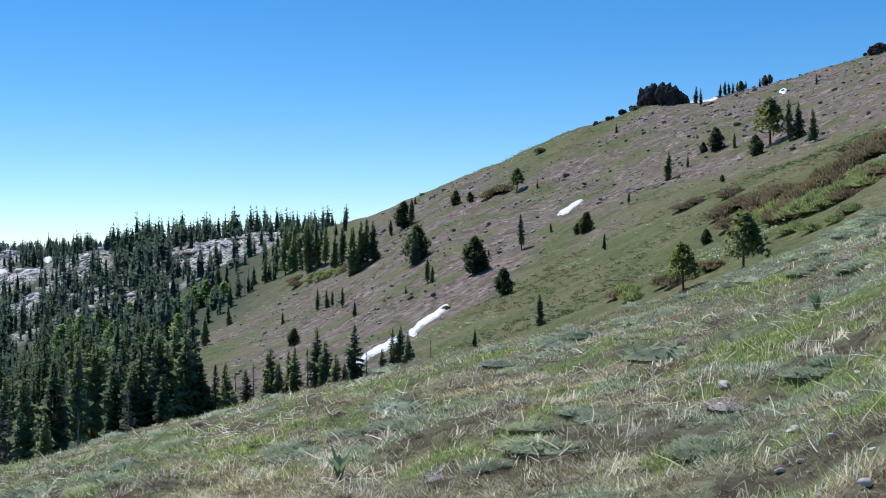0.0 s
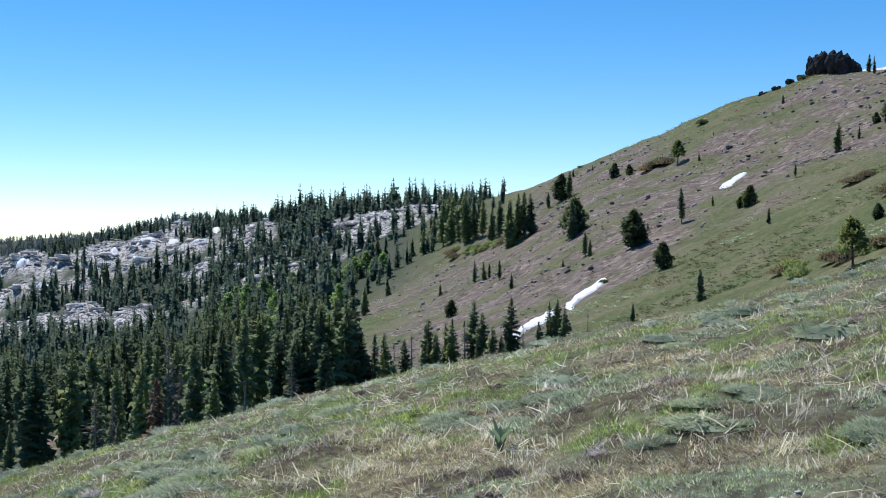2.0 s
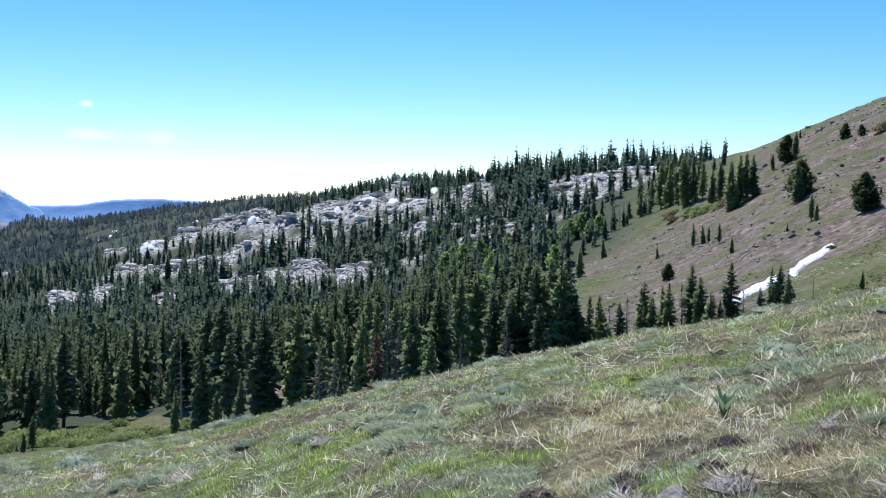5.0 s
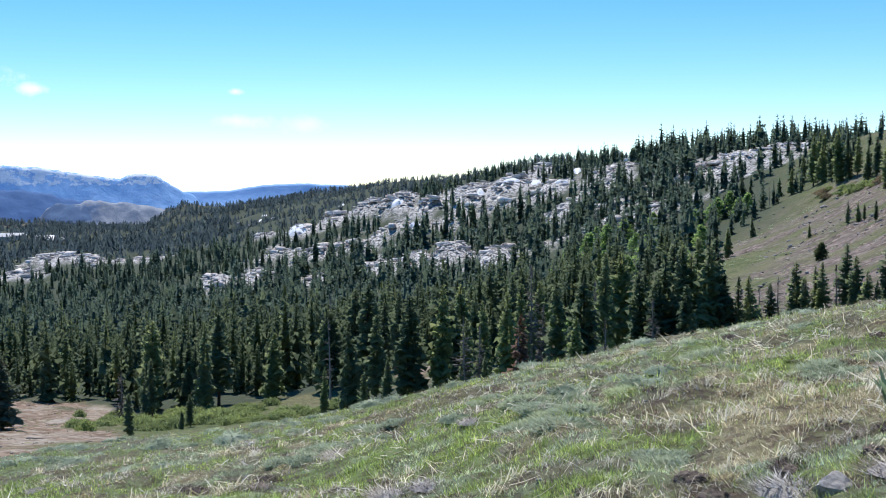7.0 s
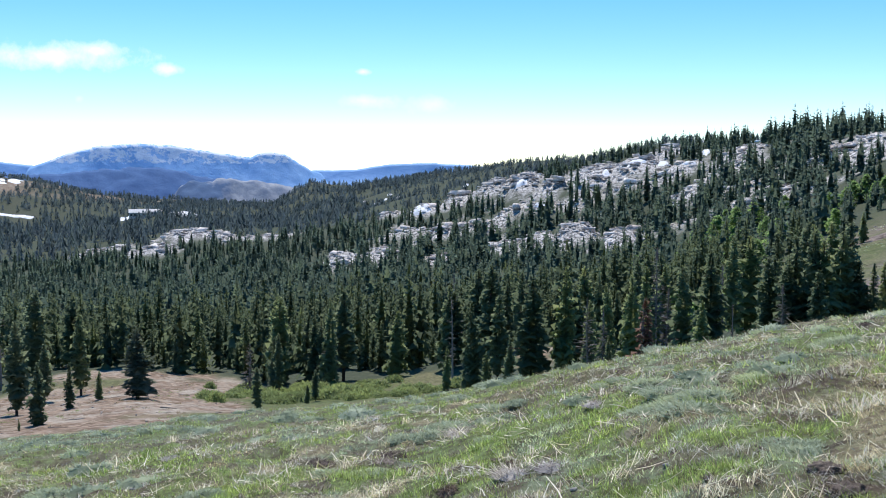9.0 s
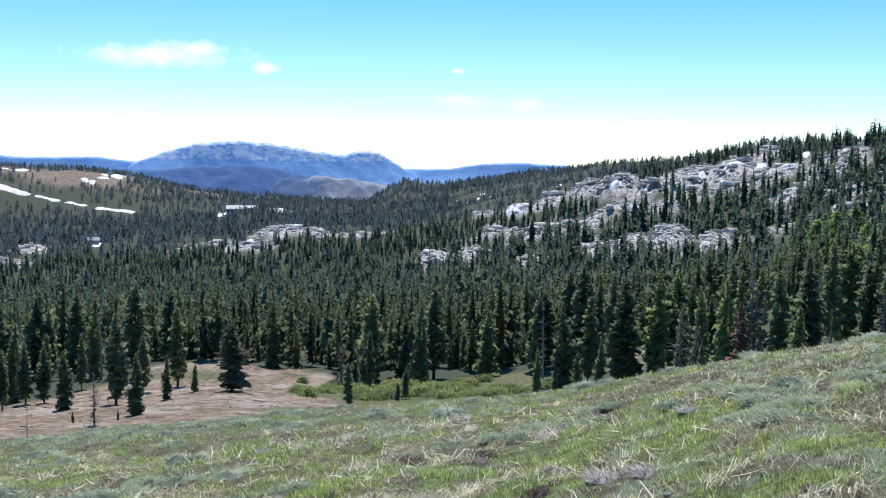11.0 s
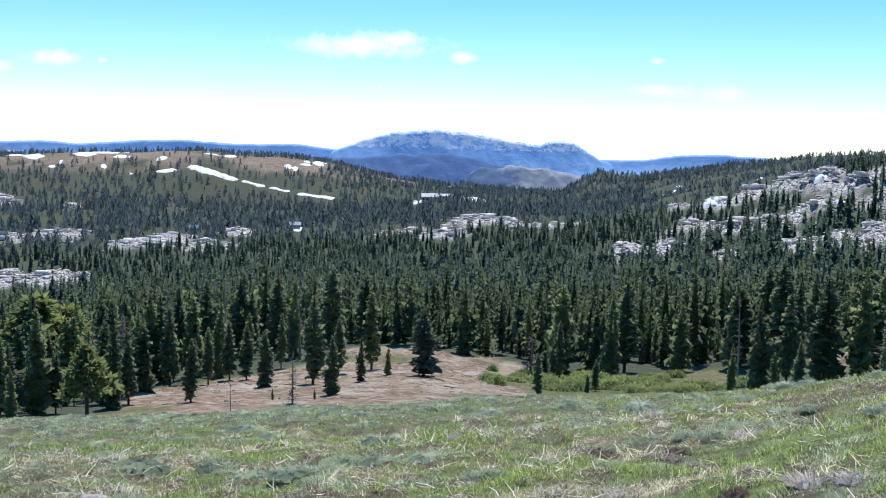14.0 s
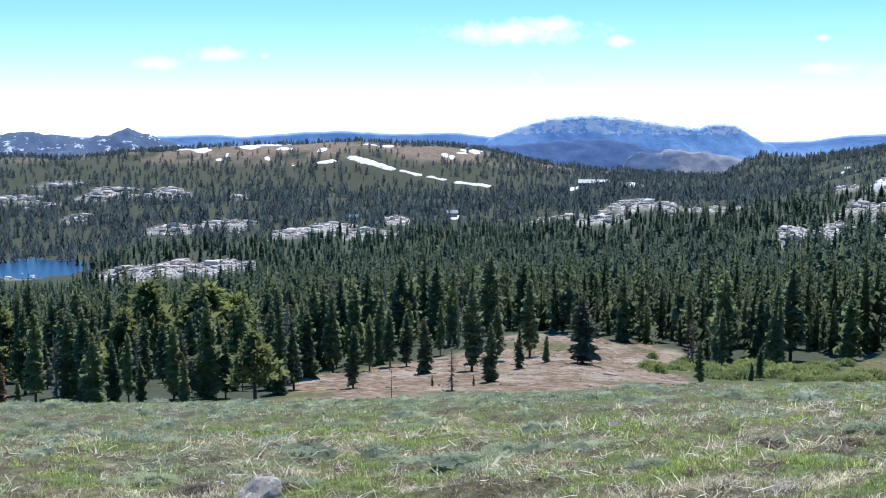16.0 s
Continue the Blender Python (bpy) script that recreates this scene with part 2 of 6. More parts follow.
M_GRASS = leaf_material("grass_blades", (0.15, 0.22, 0.06), (0.3, 0.4, 0.125), (0.5, 0.58, 0.24), grove=0.7, tufted=9.0)
M_STRAW = leaf_material("straw", (0.3, 0.25, 0.15), (0.54, 0.47, 0.325), (0.82, 0.77, 0.63), grove=0.5, tufted=13.0)
M_BARK = plain_material("bark", (0.06, 0.045, 0.035), (0.16, 0.12, 0.095), 6.0)
M_SNAG = plain_material("bleached_wood", (0.2, 0.18, 0.16), (0.4, 0.37, 0.34), 8.0)
M_SCREEROCK = plain_material("scree_rock", (0.1, 0.085, 0.075), (0.24, 0.21, 0.19), 1.2, relief_m=0.1)
M_STONE = plain_material("grey_stone", (0.2, 0.18, 0.165), (0.46, 0.43, 0.4), 14.0, relief_m=0.02)
M_DARKROCK = plain_material("dark_lava_rock", (0.022, 0.02, 0.022), (0.09, 0.08, 0.078), 0.5, relief_m=0.6)
M_SNOW = plain_material("old_snow", (0.82, 0.84, 0.88), (0.93, 0.94, 0.95), 0.6, rough=0.6, relief_m=0.1)

# ---- relief of the land ----
# Landforms round the hillside where the camera stands: az is the bearing in degrees to the left of +y.
def smooth01(a):
    a = np.clip(a, 0.0, 1.0)
    return a * a * (3 - 2 * a)


def lattice(ix, iy, seed):
    h = (ix.astype(np.int64) * 374761393 + iy.astype(np.int64) * 668265263 + seed * 2147483647) & 0xFFFFFFFF
    h = ((h ^ (h >> 13)) * 1274126177) & 0xFFFFFFFF
    return ((h ^ (h >> 16)) & 0xFFFF) / 32767.5 - 1.0


def vnoise(x, y, seed=0):
    ix, iy = np.floor(x), np.floor(y)
    u, v = smooth01(x - ix), smooth01(y - iy)
    a, b = lattice(ix, iy, seed), lattice(ix + 1, iy, seed)
    c, d = lattice(ix, iy + 1, seed), lattice(ix + 1, iy + 1, seed)
    return (a * (1 - u) + b * u) * (1 - v) + (c * (1 - u) + d * u) * v


def fbm(x, y, octaves=4, seed=0):
    out, amp, f = 0.0, 1.0, 1.0
    for k in range(octaves):
        out = out + amp * vnoise(x * f, y * f, seed + 17 * k)
        amp, f = amp * 0.5, f * 2.03
    return out


def curve(pairs):
    pairs = sorted(pairs)
    a, v = [p[0] for p in pairs], [p[1] for p in pairs]
    return lambda az: np.interp(az, a, v, period=360)


# the brow of the meadow: how far it is, and how high it stands against the eye
BROW_R = curve([(-45, 70), (-21, 52), (-12, 40), (0, 33), (20, 36), (32, 48), (42, 60), (60, 66), (75, 66), (110, 60), (180, 60), (-110, 80)])
BROW_E = curve([(-90, 13), (-45, 9), (-21, 2.61), (-19, 1.55), (-15.4, -0.09), (-10.9, -1.78), (-6, -3.07), (-1.8, -3.94), (3.8, -5.41), (9.3, -6.45), (14.7, -7.72), (20.5, -9.0), (26.9, -10.4), (32, -11.45), (40.8, -12.2), (49.3, -12.75), (56, -13.05), (62.4, -13.1), (69.8, -12.75), (75, -12.44), (110, -11), (140, -5), (180, 3), (-135, 11)])
# then, outwards: the gully, the foot of the far slope, its middle, the crest and granite shoulder, the granite ridge, the wooded plateau, the far hill, the edge
FORMS = [
    (curve([(-45, 100), (-21, 85), (-10, 80), (0, 90), (10, 105), (20, 110), (30, 105), (40, 100), (75, 105), (120, 110), (-110, 120)]),
     curve([(-90, 14), (-45, 9.6), (-21, 1.6), (-10, -3.6), (0, -7.0), (10, -9.2), (20, -10.8), (30, -12.1), (40, -12.7), (50, -13.0), (62, -13.3), (75, -12.9), (110, -11), (140, -4), (180, 4), (-135, 12)])),
    (curve([(-45, 170), (-21, 130), (-10, 145), (0, 185), (10, 205), (20, 205), (35, 230), (47, 235), (60, 190), (75, 170), (120, 170), (-110, 170)]),
     curve([(-90, 15), (-45, 10.5), (-21, 4.2), (-10, -0.4), (0, -3.6), (5, -5.2), (10, -6.6), (20, -8.5), (27, -9.4), (33, -10.5), (40, -11.0), (47, -10.15), (55, -10.9), (63, -11.5), (75, -11.7), (110, -10), (140, -3), (180, 6), (-135, 13)])),
    (curve([(-45, 260), (-21, 240), (-10, 300), (0, 330), (5, 350), (10, 400), (20, 460), (30, 500), (75, 500), (-110, 260)]),
     curve([(-90, 16), (-45, 12), (-21, 6.6), (-10, 3.7), (0, 1.1), (5, -1.2), (10, -2.9), (16, -4.6), (20, -5.6), (30, -7.2), (45, -7.9), (54, -8.3), (60, -9.0), (75, -9.4), (110, -9), (140, -2), (180, 8), (-135, 14)])),
    (curve([(-45, 430), (-21, 430), (-10, 500), (0, 560), (8, 680), (16, 760), (25, 810), (38, 900), (60, 1000), (75, 1000), (-110, 430)]),
     curve([(-90, 16), (-45, 13), (-21.1, 10.0), (-16.9, 8.84), (-13, 7.96), (-10, 7.9), (-8.6, 7.4), (-6.1, 6.5), (-3.3, 5.2), (-0.5, 4.2), (3.5, 2.7), (7.9, 1.3), (12, 0.3), (16, -1.0), (22, -3.2), (30, -4.6), (38, -5.1), (45, -5.6), (56, -6.0), (62, -6.4), (66, -6.6), (70, -7.2), (75, -7.4), (110, -7), (140, -1), (180, 8), (-135, 14)])),
    (curve([(-45, 800), (0, 800), (8, 820), (15, 960), (22, 1150), (32, 1250), (45, 1400), (60, 1400), (75, 1350), (-110, 800)]),
     curve([(-90, 12), (-45, 11), (-21, 8), (-10, 6), (-3, 3.4), (1, 2.4), (4, 2.0), (7.9, 1.75), (12, 1.5), (16.7, 0.9), (22.3, 0.3), (27.9, -0.8), (31.8, -2.2), (35, -2.7), (40, -3.5), (45, -3.5), (50, -4.3), (60, -4.6), (68, -4.9), (71, -5.6), (75, -5.9), (110, -5), (140, -1), (180, 6), (-135, 11)])),
    (curve([(-45, 1500), (20, 1500), (25, 1700), (32, 2000), (75, 2100), (-110, 1500)]),
     curve([(-45, 8), (-21, 6), (0, 2.2), (5, 1.6), (10, 1.2), (21, 1.0), (25, 0.1), (28, -0.15), (30, -0.4), (33, -0.9), (36, -1.8), (40, -2.6), (46, -2.7), (52, -3.1), (58, -3.2), (70, -3.1), (75, -3.4), (110, -3), (180, 3), (-135, 8)])),
    (curve([(-180, 2900), (0, 2600), (75, 2900)]),
     curve([(-45, 4), (0, 0.0), (10, 0.0), (20, 0.0), (28, -0.3), (32, -0.55), (36, -1.15), (38.2, -1.1), (39.2, -1.7), (40, -2.1), (46, -2.0), (49, -1.5), (51.5, -0.85), (54, -0.55), (58, -0.4), (63, -0.55), (66, -0.75), (70, -1.1), (75, -1.2), (110, -1), (180, 1.5), (-135, 4)])),
    (curve([(0, 4950)]), curve([(-45, 0.5), (0, -1.6), (75, -1.9), (180, 0)])),
]
# granite domes and slabs: bearing, distance, half width in degrees, half depth in metres, height
SHOULDER_LOW = [
    (36.8, 882, 1.12, 37, 9.3), (34.9, 874, 1.12, 39, 10.5), (31.8, 829, 0.98, 22, 5.0), (28.7, 828, 0.98, 31, 7.4), (27.1, 830, 1.12, 35, 8.7),
    (25.1, 786, 1.26, 47, 11.8), (23.0, 707, 1.12, 46, 8.5), (33.5, 1055, 1.12, 20, 6.3), (31.8, 1024, 0.98, 21, 6.9), (30.4, 1010, 0.98, 14, 6.1),
    (28.2, 1003, 1.40, 15, 7.5), (26.8, 999, 0.70, 12, 4.5), (34.3, 1287, 0.70, 25, 4.8), (32.6, 1242, 0.84, 33, 6.5), (31.0, 1259, 0.84, 43, 8.5),
    (29.3, 1201, 1.12, 54, 10.8), (27.9, 1149, 1.12, 54, 10.3), (26.2, 1071, 0.98, 19, 8.0),
]
SHOULDER_HIGH = [
    (24.2, 1076, 1.26, 60, 7.2), (22.3, 1060, 1.40, 60, 7.9), (22.8, 981, 1.40, 17, 4.9), (20.6, 976, 1.26, 28, 6.5), (19.2, 860, 1.40, 24, 6.4),
    (17.8, 867, 1.26, 33, 7.9), (17.0, 946, 0.98, 60, 4.7), (17.3, 795, 0.84, 20, 4.0), (14.3, 767, 0.98, 24, 4.5), (13.0, 772, 1.26, 27, 5.1),
    (11.4, 772, 1.26, 38, 5.1), (9.6, 794, 1.26, 19, 4.0), (8.3, 783, 0.84, 28, 2.6), (14.6, 675, 1.12, 16, 2.2), (16.9, 691, 0.98, 13, 2.3),
    (15.4, 705, 0.51, 12, 1.8), (20.6, 1161, 0.84, 60, 3.9),
]
VALLEY_SLABS = [
    (69.1, 1075, 1.26, 27, 4.5), (67.3, 1016, 1.68, 46, 7.6), (64.9, 996, 1.68, 41, 5.8), (63.2, 1001, 0.84, 21, 3.3), (67.0, 1453, 1.12, 46, 4.8),
    (64.5, 1466, 1.26, 39, 3.7), (61.0, 1294, 0.98, 46, 3.8), (59.3, 1363, 1.26, 57, 6.8), (57.4, 1250, 1.12, 44, 4.2), (56.0, 1423, 0.84, 38, 3.6),
    (44.0, 1370, 1.40, 60, 8.0), (42.5, 1331, 0.70, 60, 6.6), (45.9, 1223, 1.26, 45, 5.1), (48.1, 1345, 1.26, 27, 3.4), (40.7, 1303, 1.40, 50, 4.3),
]
FAR_SLABS = [
    (66.9, 2140, 0.84, 60, 10.0), (69.4, 2192, 0.98, 32, 5.5), (71.1, 1751, 0.84, 30, 6.6), (63.8, 2097, 0.42, 60, 5.2), (73.9, 2182, 0.98, 37, 5.5),
    (74.0, 1155, 0.98, 32, 4.3), (71.9, 2342, 0.98, 27, 4.9), (68.3, 2088, 0.84, 25, 5.2), (70.1, 2125, 0.70, 33, 7.1), (60.0, 1291, 1.54, 40, 3.2),
    (70.3, 2097, 0.70, 22, 4.4), (72.8, 2046, 0.56, 21, 5.1),
]
SHOULDER_WOODS = [(25.5, 950, 2.6, 38), (21.5, 890, 2.4, 40), (18.3, 800, 1.6, 45), (14.6, 740, 1.1, 100), (14.9, 950, 1.3, 80), (12.3, 905, 1.3, 45), (9.5, 860, 1.5, 45), (30.3, 935, 2.4, 35), (17.0, 600, 2.5, 60)]
GRANITE = SHOULDER_LOW + SHOULDER_HIGH + VALLEY_SLABS + FAR_SLABS


LAKE = (73.4, 1215, 3.1, 95, -131.0)   # bearing, distance, half width in degrees, half depth, level


def polar(x, y):
    return np.degrees(np.arctan2(-x, y)), np.hypot(x, y)


def relief(x, y):
    """The smooth land: height over the foot of the camera."""
    az, r = polar(x, y)
    r1, t1 = BROW_R(az), np.tan(np.radians(BROW_E(az)))
    c = EYE[2] / r1 ** 2
    near = (t1 + 2 * c * r1) * r - c * r * r
    rk = [r1] + [f[0](az) for f in FORMS]
    zk = [EYE[2] + r1 * t1] + [EYE[2] + q * np.tan(np.radians(f[1](az))) for q, f in zip(rk[1:], FORMS)]
    n = len(rk)
    d = [(zk[i + 1] - zk[i]) / (rk[i + 1] - rk[i]) for i in range(n - 1)]
    m = [t1]
    for i in range(1, n - 1):
        same = d[i - 1] * d[i] > 0
        m.append(np.where(same, 2 * d[i - 1] * d[i] / np.where(same, d[i - 1] + d[i], 1), 0.0))
    m.append(d[-1])
    z = near
    for i in range(n - 1):
        h = rk[i + 1] - rk[i]
        u = np.clip((r - rk[i]) / h, 0, 1)
        u2, u3 = u * u, u * u * u
        seg = zk[i] * (2 * u3 - 3 * u2 + 1) + m[i] * h * (u3 - 2 * u2 + u) + zk[i + 1] * (3 * u2 - 2 * u3) + m[i + 1] * h * (u3 - u2)
        z = np.where(r > rk[i], seg, z)
    return z


def domes(az, r, x, y):
    """How much bare granite there is, 0 to 1, and how high it stands out."""
    g, up = np.zeros_like(r), np.zeros_like(r)
    seen = (az > 5) & (az < 78) & (r > 560) & (r < 2600)
    a, q = az[seen], r[seen]
    if not len(a):
        return g, up
    rag = 0.35 * fbm(x[seen] / 22, y[seen] / 22, 4, 5)
    gs, us = np.zeros_like(q), np.zeros_like(q)
    for ga, gr, wa, wr, h in GRANITE:
        near = np.flatnonzero((np.abs(a - ga) < 2 * wa) & (np.abs(q - gr) < 2 * wr))
        if not len(near):
            continue
        k = np.hypot((a[near] - ga) / wa, (q[near] - gr) / wr)
        gs[near] = np.maximum(gs[near], smooth01((1.35 - k - rag[near]) * 2.6))
        us[near] = np.maximum(us[near], h * smooth01(1.3 - k))
    g[seen], up[seen] = gs, us
    return g, up


def rocky(x, y):
    return domes(*polar(x, y), x, y)[0]


def height(x, y):
    """The land with its unevenness."""
    x, y = np.asarray(x, float), np.asarray(y, float)
    az, r = polar(x, y)
    z = relief(x, y)
    z = z + 0.1 * fbm(x / 0.8, y / 0.8, 3, 1) * smooth01(r / 6) + 0.16 * fbm(x / 5, y / 5, 3, 2) * smooth01((r - 5) / 20)
    far = smooth01((r - 90) / 150)
    z = z + far * (0.5 * fbm(x / 9, y / 9, 3, 3) + 1.0 * fbm(x / 40, y / 40, 3, 4))
    z = z + 7 * smooth01((r - 1000) / 900) * fbm(x / 170, y / 170, 3, 6)
    shape = x.shape
    az, r, x, y, z = (np.atleast_1d(q) for q in (az, r, x, y, z))
    g, bump = domes(az, r, x, y)
    ridged = 1 - np.abs(fbm(x / 26, y / 26, 4, 8))
    z = z + bump + g * (2.6 * ridged + 1.4 * fbm(x / 7, y / 7, 3, 9) - 1.6)
    # the lake lies in a level basin
    k = np.hypot((az - LAKE[0]) / LAKE[2], (r - LAKE[1]) / LAKE[3])
    z = np.where(k < 1.6, LAKE[4] + 1.2 - (LAKE[4] + 1.2 - z) * smooth01((k - 1.05) / 0.5) - 3.0 * smooth01((1.02 - k) * 6), z)
    return z.reshape(shape)

# ---- where the smaller things lie: snow as bearing, distance, half width, half depth; the rest as x, y, width ----
GULLY_SNOW_HIGH = [
    (0.02, 239.8, 0.25, 3.3), (0.38, 236.5, 0.25, 3.1), (0.75, 234.3, 0.25, 5.1), (1.12, 230.0, 0.25, 5.9), (1.48, 220.0, 0.25, 6.1),
]
GULLY_SNOW_LOW = [
    (2.52, 215.9, 0.39, 5.9), (2.92, 212.1, 0.38, 5.5), (3.32, 210.3, 0.36, 5.4), (3.72, 206.7, 0.35, 6.0), (4.11, 201.2, 0.34, 4.7),
]
SLOPE_SNOW = [
    (-6.67, 330.6, 0.25, 3.7), (-6.31, 326.0, 0.25, 3.1), (-5.95, 319.9, 0.25, 3.9),
]
CREST_SNOW = [
    (-12.35, 485.2, 0.22, 2.0), (-12.81, 472.8, 0.22, 2.0), (-13.26, 474.3, 0.22, 9.8),
]
CREST_SPOT = [
    (-16.52, 393.1, 0.17, 4.2),
]
SNOW_RUN = [
    (58.02, 2520.6, 0.42, 22.2), (57.45, 2474.5, 0.45, 24.9), (56.88, 2437.4, 0.45, 22.4), (56.20, 2404.7, 0.45, 13.0), (55.57, 2396.6, 0.45, 13.0),
    (54.88, 2376.4, 0.45, 13.0), (54.24, 2360.3, 0.45, 13.0), (53.55, 2332.7, 0.45, 14.6), (52.85, 2305.4, 0.45, 21.2), (52.14, 2270.8, 0.45, 19.9),
    (51.38, 2232.9, 0.45, 13.0),
]
HILL_SNOW = [
    (66.24, 2860.1, 0.39, 40.1), (65.41, 2770.7, 0.34, 60.0), (63.09, 2791.6, 0.39, 60.0), (62.17, 2959.9, 0.62, 60.0), (61.38, 2736.1, 0.39, 25.1),
    (59.38, 2509.9, 0.45, 20.0), (57.19, 2886.6, 0.34, 60.0), (56.39, 2775.4, 0.34, 60.0), (53.50, 2615.2, 0.17, 29.5), (53.16, 2604.2, 0.17, 34.9),
    (52.61, 2759.0, 0.20, 58.2), (52.03, 2779.8, 0.22, 60.0), (62.23, 2584.5, 0.12, 31.4), (64.52, 2586.7, 0.20, 21.6), (64.13, 2672.6, 0.12, 32.3),
    (59.51, 2679.5, 0.22, 56.1), (60.98, 2505.5, 0.12, 20.9),
]
VALLEY_SNOW = [
    (47.18, 2107.6, 0.39, 60.0), (46.49, 2129.1, 0.56, 60.0), (46.21, 2227.7, 0.39, 60.0), (44.81, 2115.1, 0.39, 16.8), (44.20, 2138.3, 0.34, 60.0),
    (53.19, 1615.1, 0.20, 60.0), (52.99, 1464.3, 0.20, 38.1),
]
RIDGE_SNOW = [
    (18.89, 1051.6, 0.20, 39.7), (18.89, 1501.2, 0.45, 13.0), (16.59, 1195.9, 0.34, 2.0), (22.14, 1050.8, 0.39, 10.1), (20.89, 1047.3, 0.28, 10.1),
    (19.78, 973.8, 0.22, 3.3), (19.50, 970.6, 0.17, 4.1), (27.88, 1114.8, 0.22, 7.4), (26.91, 997.8, 0.39, 5.0), (32.77, 1248.3, 0.39, 46.1),
    (23.68, 1051.6, 0.17, 6.6),
]
WOOD_SNOW = [
    (36.27, 2180.5, 0.14, 60.0), (34.60, 1779.7, 0.14, 35.9), (34.32, 1849.8, 0.12, 46.0), (35.58, 1841.7, 0.12, 23.1), (30.54, 1459.1, 0.12, 60.0),
    (33.90, 1744.5, 0.12, 21.8), (35.02, 1788.5, 0.12, 17.2),
]
SAGE_SPOTS = [
    (1.95, 8.30, 0.73), (1.94, 6.04, 0.45), (3.13, 9.85, 0.54), (2.73, 9.15, 0.27), (0.68, 10.06, 0.43), (0.24, 8.99, 0.39), (-0.85, 12.19, 0.59),
    (1.24, 10.33, 0.55), (4.57, 17.47, 0.52), (6.78, 21.46, 0.76), (6.49, 18.37, 0.75), (-4.87, 13.11, 0.82), (0.35, 8.92, 0.38),
    (1.01, 9.35, 0.27), (-3.00, 15.06, 0.45), (-4.80, 13.01, 0.81), (-0.86, 12.45, 0.36), (-1.72, 13.21, 0.58), (-4.83, 13.06, 0.95),
    (-8.27, 19.32, 0.62), (-7.99, 20.79, 0.65), (-2.46, 9.02, 0.50), (-6.03, 19.00, 0.49), (-9.87, 17.46, 0.69), (-5.02, 12.98, 0.54),
    (-13.52, 10.73, 1.12), (-12.24, 9.51, 0.70), (-2.46, 9.05, 0.55), (-8.43, 11.85, 0.5), (-0.94, 13.93, 0.74), (-9.94, 10.38, 0.64),
    (-4.18, 19.22, 0.96), (-5.9, 14.58, 0.69), (-13.29, 5.32, 0.79), (-10.45, 16.28, 0.96), (-23.25, 14.41, 0.68), (-13.93, 5.48, 0.82), (-8.14, 11.60, 0.42), (-10.31, 18.90, 0.74),
]
DEAD_SPOTS = [
    (-9.40, 13.79, 0.50), (-5.88, 10.92, 0.43), (-5.70, 9.42, 0.33), (-1.77, 7.60, 0.57), (-10.19, 13.30, 0.58), (-3.73, 13.46, 0.34),
    (-11.73, 6.55, 0.40), (-12.54, 5.73, 0.28), (-0.01, 8.61, 0.25), (-1.27, 7.79, 0.46), (-0.58, 7.27, 0.38), (-0.03, 8.66, 0.21),
    (-1.54, 17.31, 0.50), (-1.57, 13.62, 0.26), (-11.50, 14.78, 0.46), (-0.05, 8.58, 0.21), (-1.56, 13.64, 0.40), (-4.45, 21.48, 0.53),
    (-1.55, 17.18, 0.46),
]
DARK_SPOTS = [
    (-9.33, 13.86, 0.46), (-5.7, 9.36, 0.38), (-12.29, 5.59, 0.47), (-11.84, 6.45, 0.4), (-9.75, 14.27, 0.43), (-3.54, 9.66, 0.2), (-1.59, 17.6, 0.51),
    (-9.72, 14.53, 0.43), (-6.65, 10.57, 0.37), (-5.57, 11.2, 0.37),
]
TWIG_SPOTS = [
    (-0.58, 7.27, 0.49), (-0.03, 8.9, 0.25), (-4.77, 9.65, 0.42), (-7.32, 9.68, 0.36), (-11.24, 13.04, 0.34), (-9.71, 16.34, 0.66), (-1.68, 14.07, 0.41),
    (0.39, 6.8, 0.45), (-1.18, 7.16, 0.49), (-5.05, 9.41, 0.47), (2.32, 9.78, 0.43),
]
SOIL_SPOTS = [
    (-1.27, 7.68, 0.36), (-1.74, 7.61, 0.6), (-6.66, 12.0, 0.37), (-5.69, 9.6, 0.27), (-2.39, 8.89, 0.22), (-1.95, 7.96, 0.45), (-0.74, 7.5, 0.36),
    (-0.24, 7.63, 0.22),
]
STONES = [
    (2.77, 8.41, 0.13), (2.27, 7.81, 0.14), (2.21, 6.95, 0.08), (2.30, 9.78, 0.16), (2.43, 10.40, 0.18), (3.20, 12.38, 0.12), (2.02, 6.92, 0.08),
    (2.23, 6.37, 0.06), (3.15, 9.15, 0.07), (-11.60, 6.02, 0.74), (2.51, 7.56, 0.05), (2.39, 7.84, 0.05), (-0.92, 7.03, 0.36),
    (6.22, 17.15, 0.19), (-14.29, 20.40, 0.17), (-3.23, 37.40, 0.15), (-5.23, 26.93, 0.09), (1.63, 7.73, 0.10),
]
MULE_EARS = [
    (-0.92, 10.46, 0.23), (4.75, 15.04, 0.23),
]
HOUSES = [
    (-1164.57, 873.37, 12.86), (-1225.14, 765.00, 18.44), (-1489.29, 1416.76, 34.25), (-1488.70, 1452.55, 22.43),
]
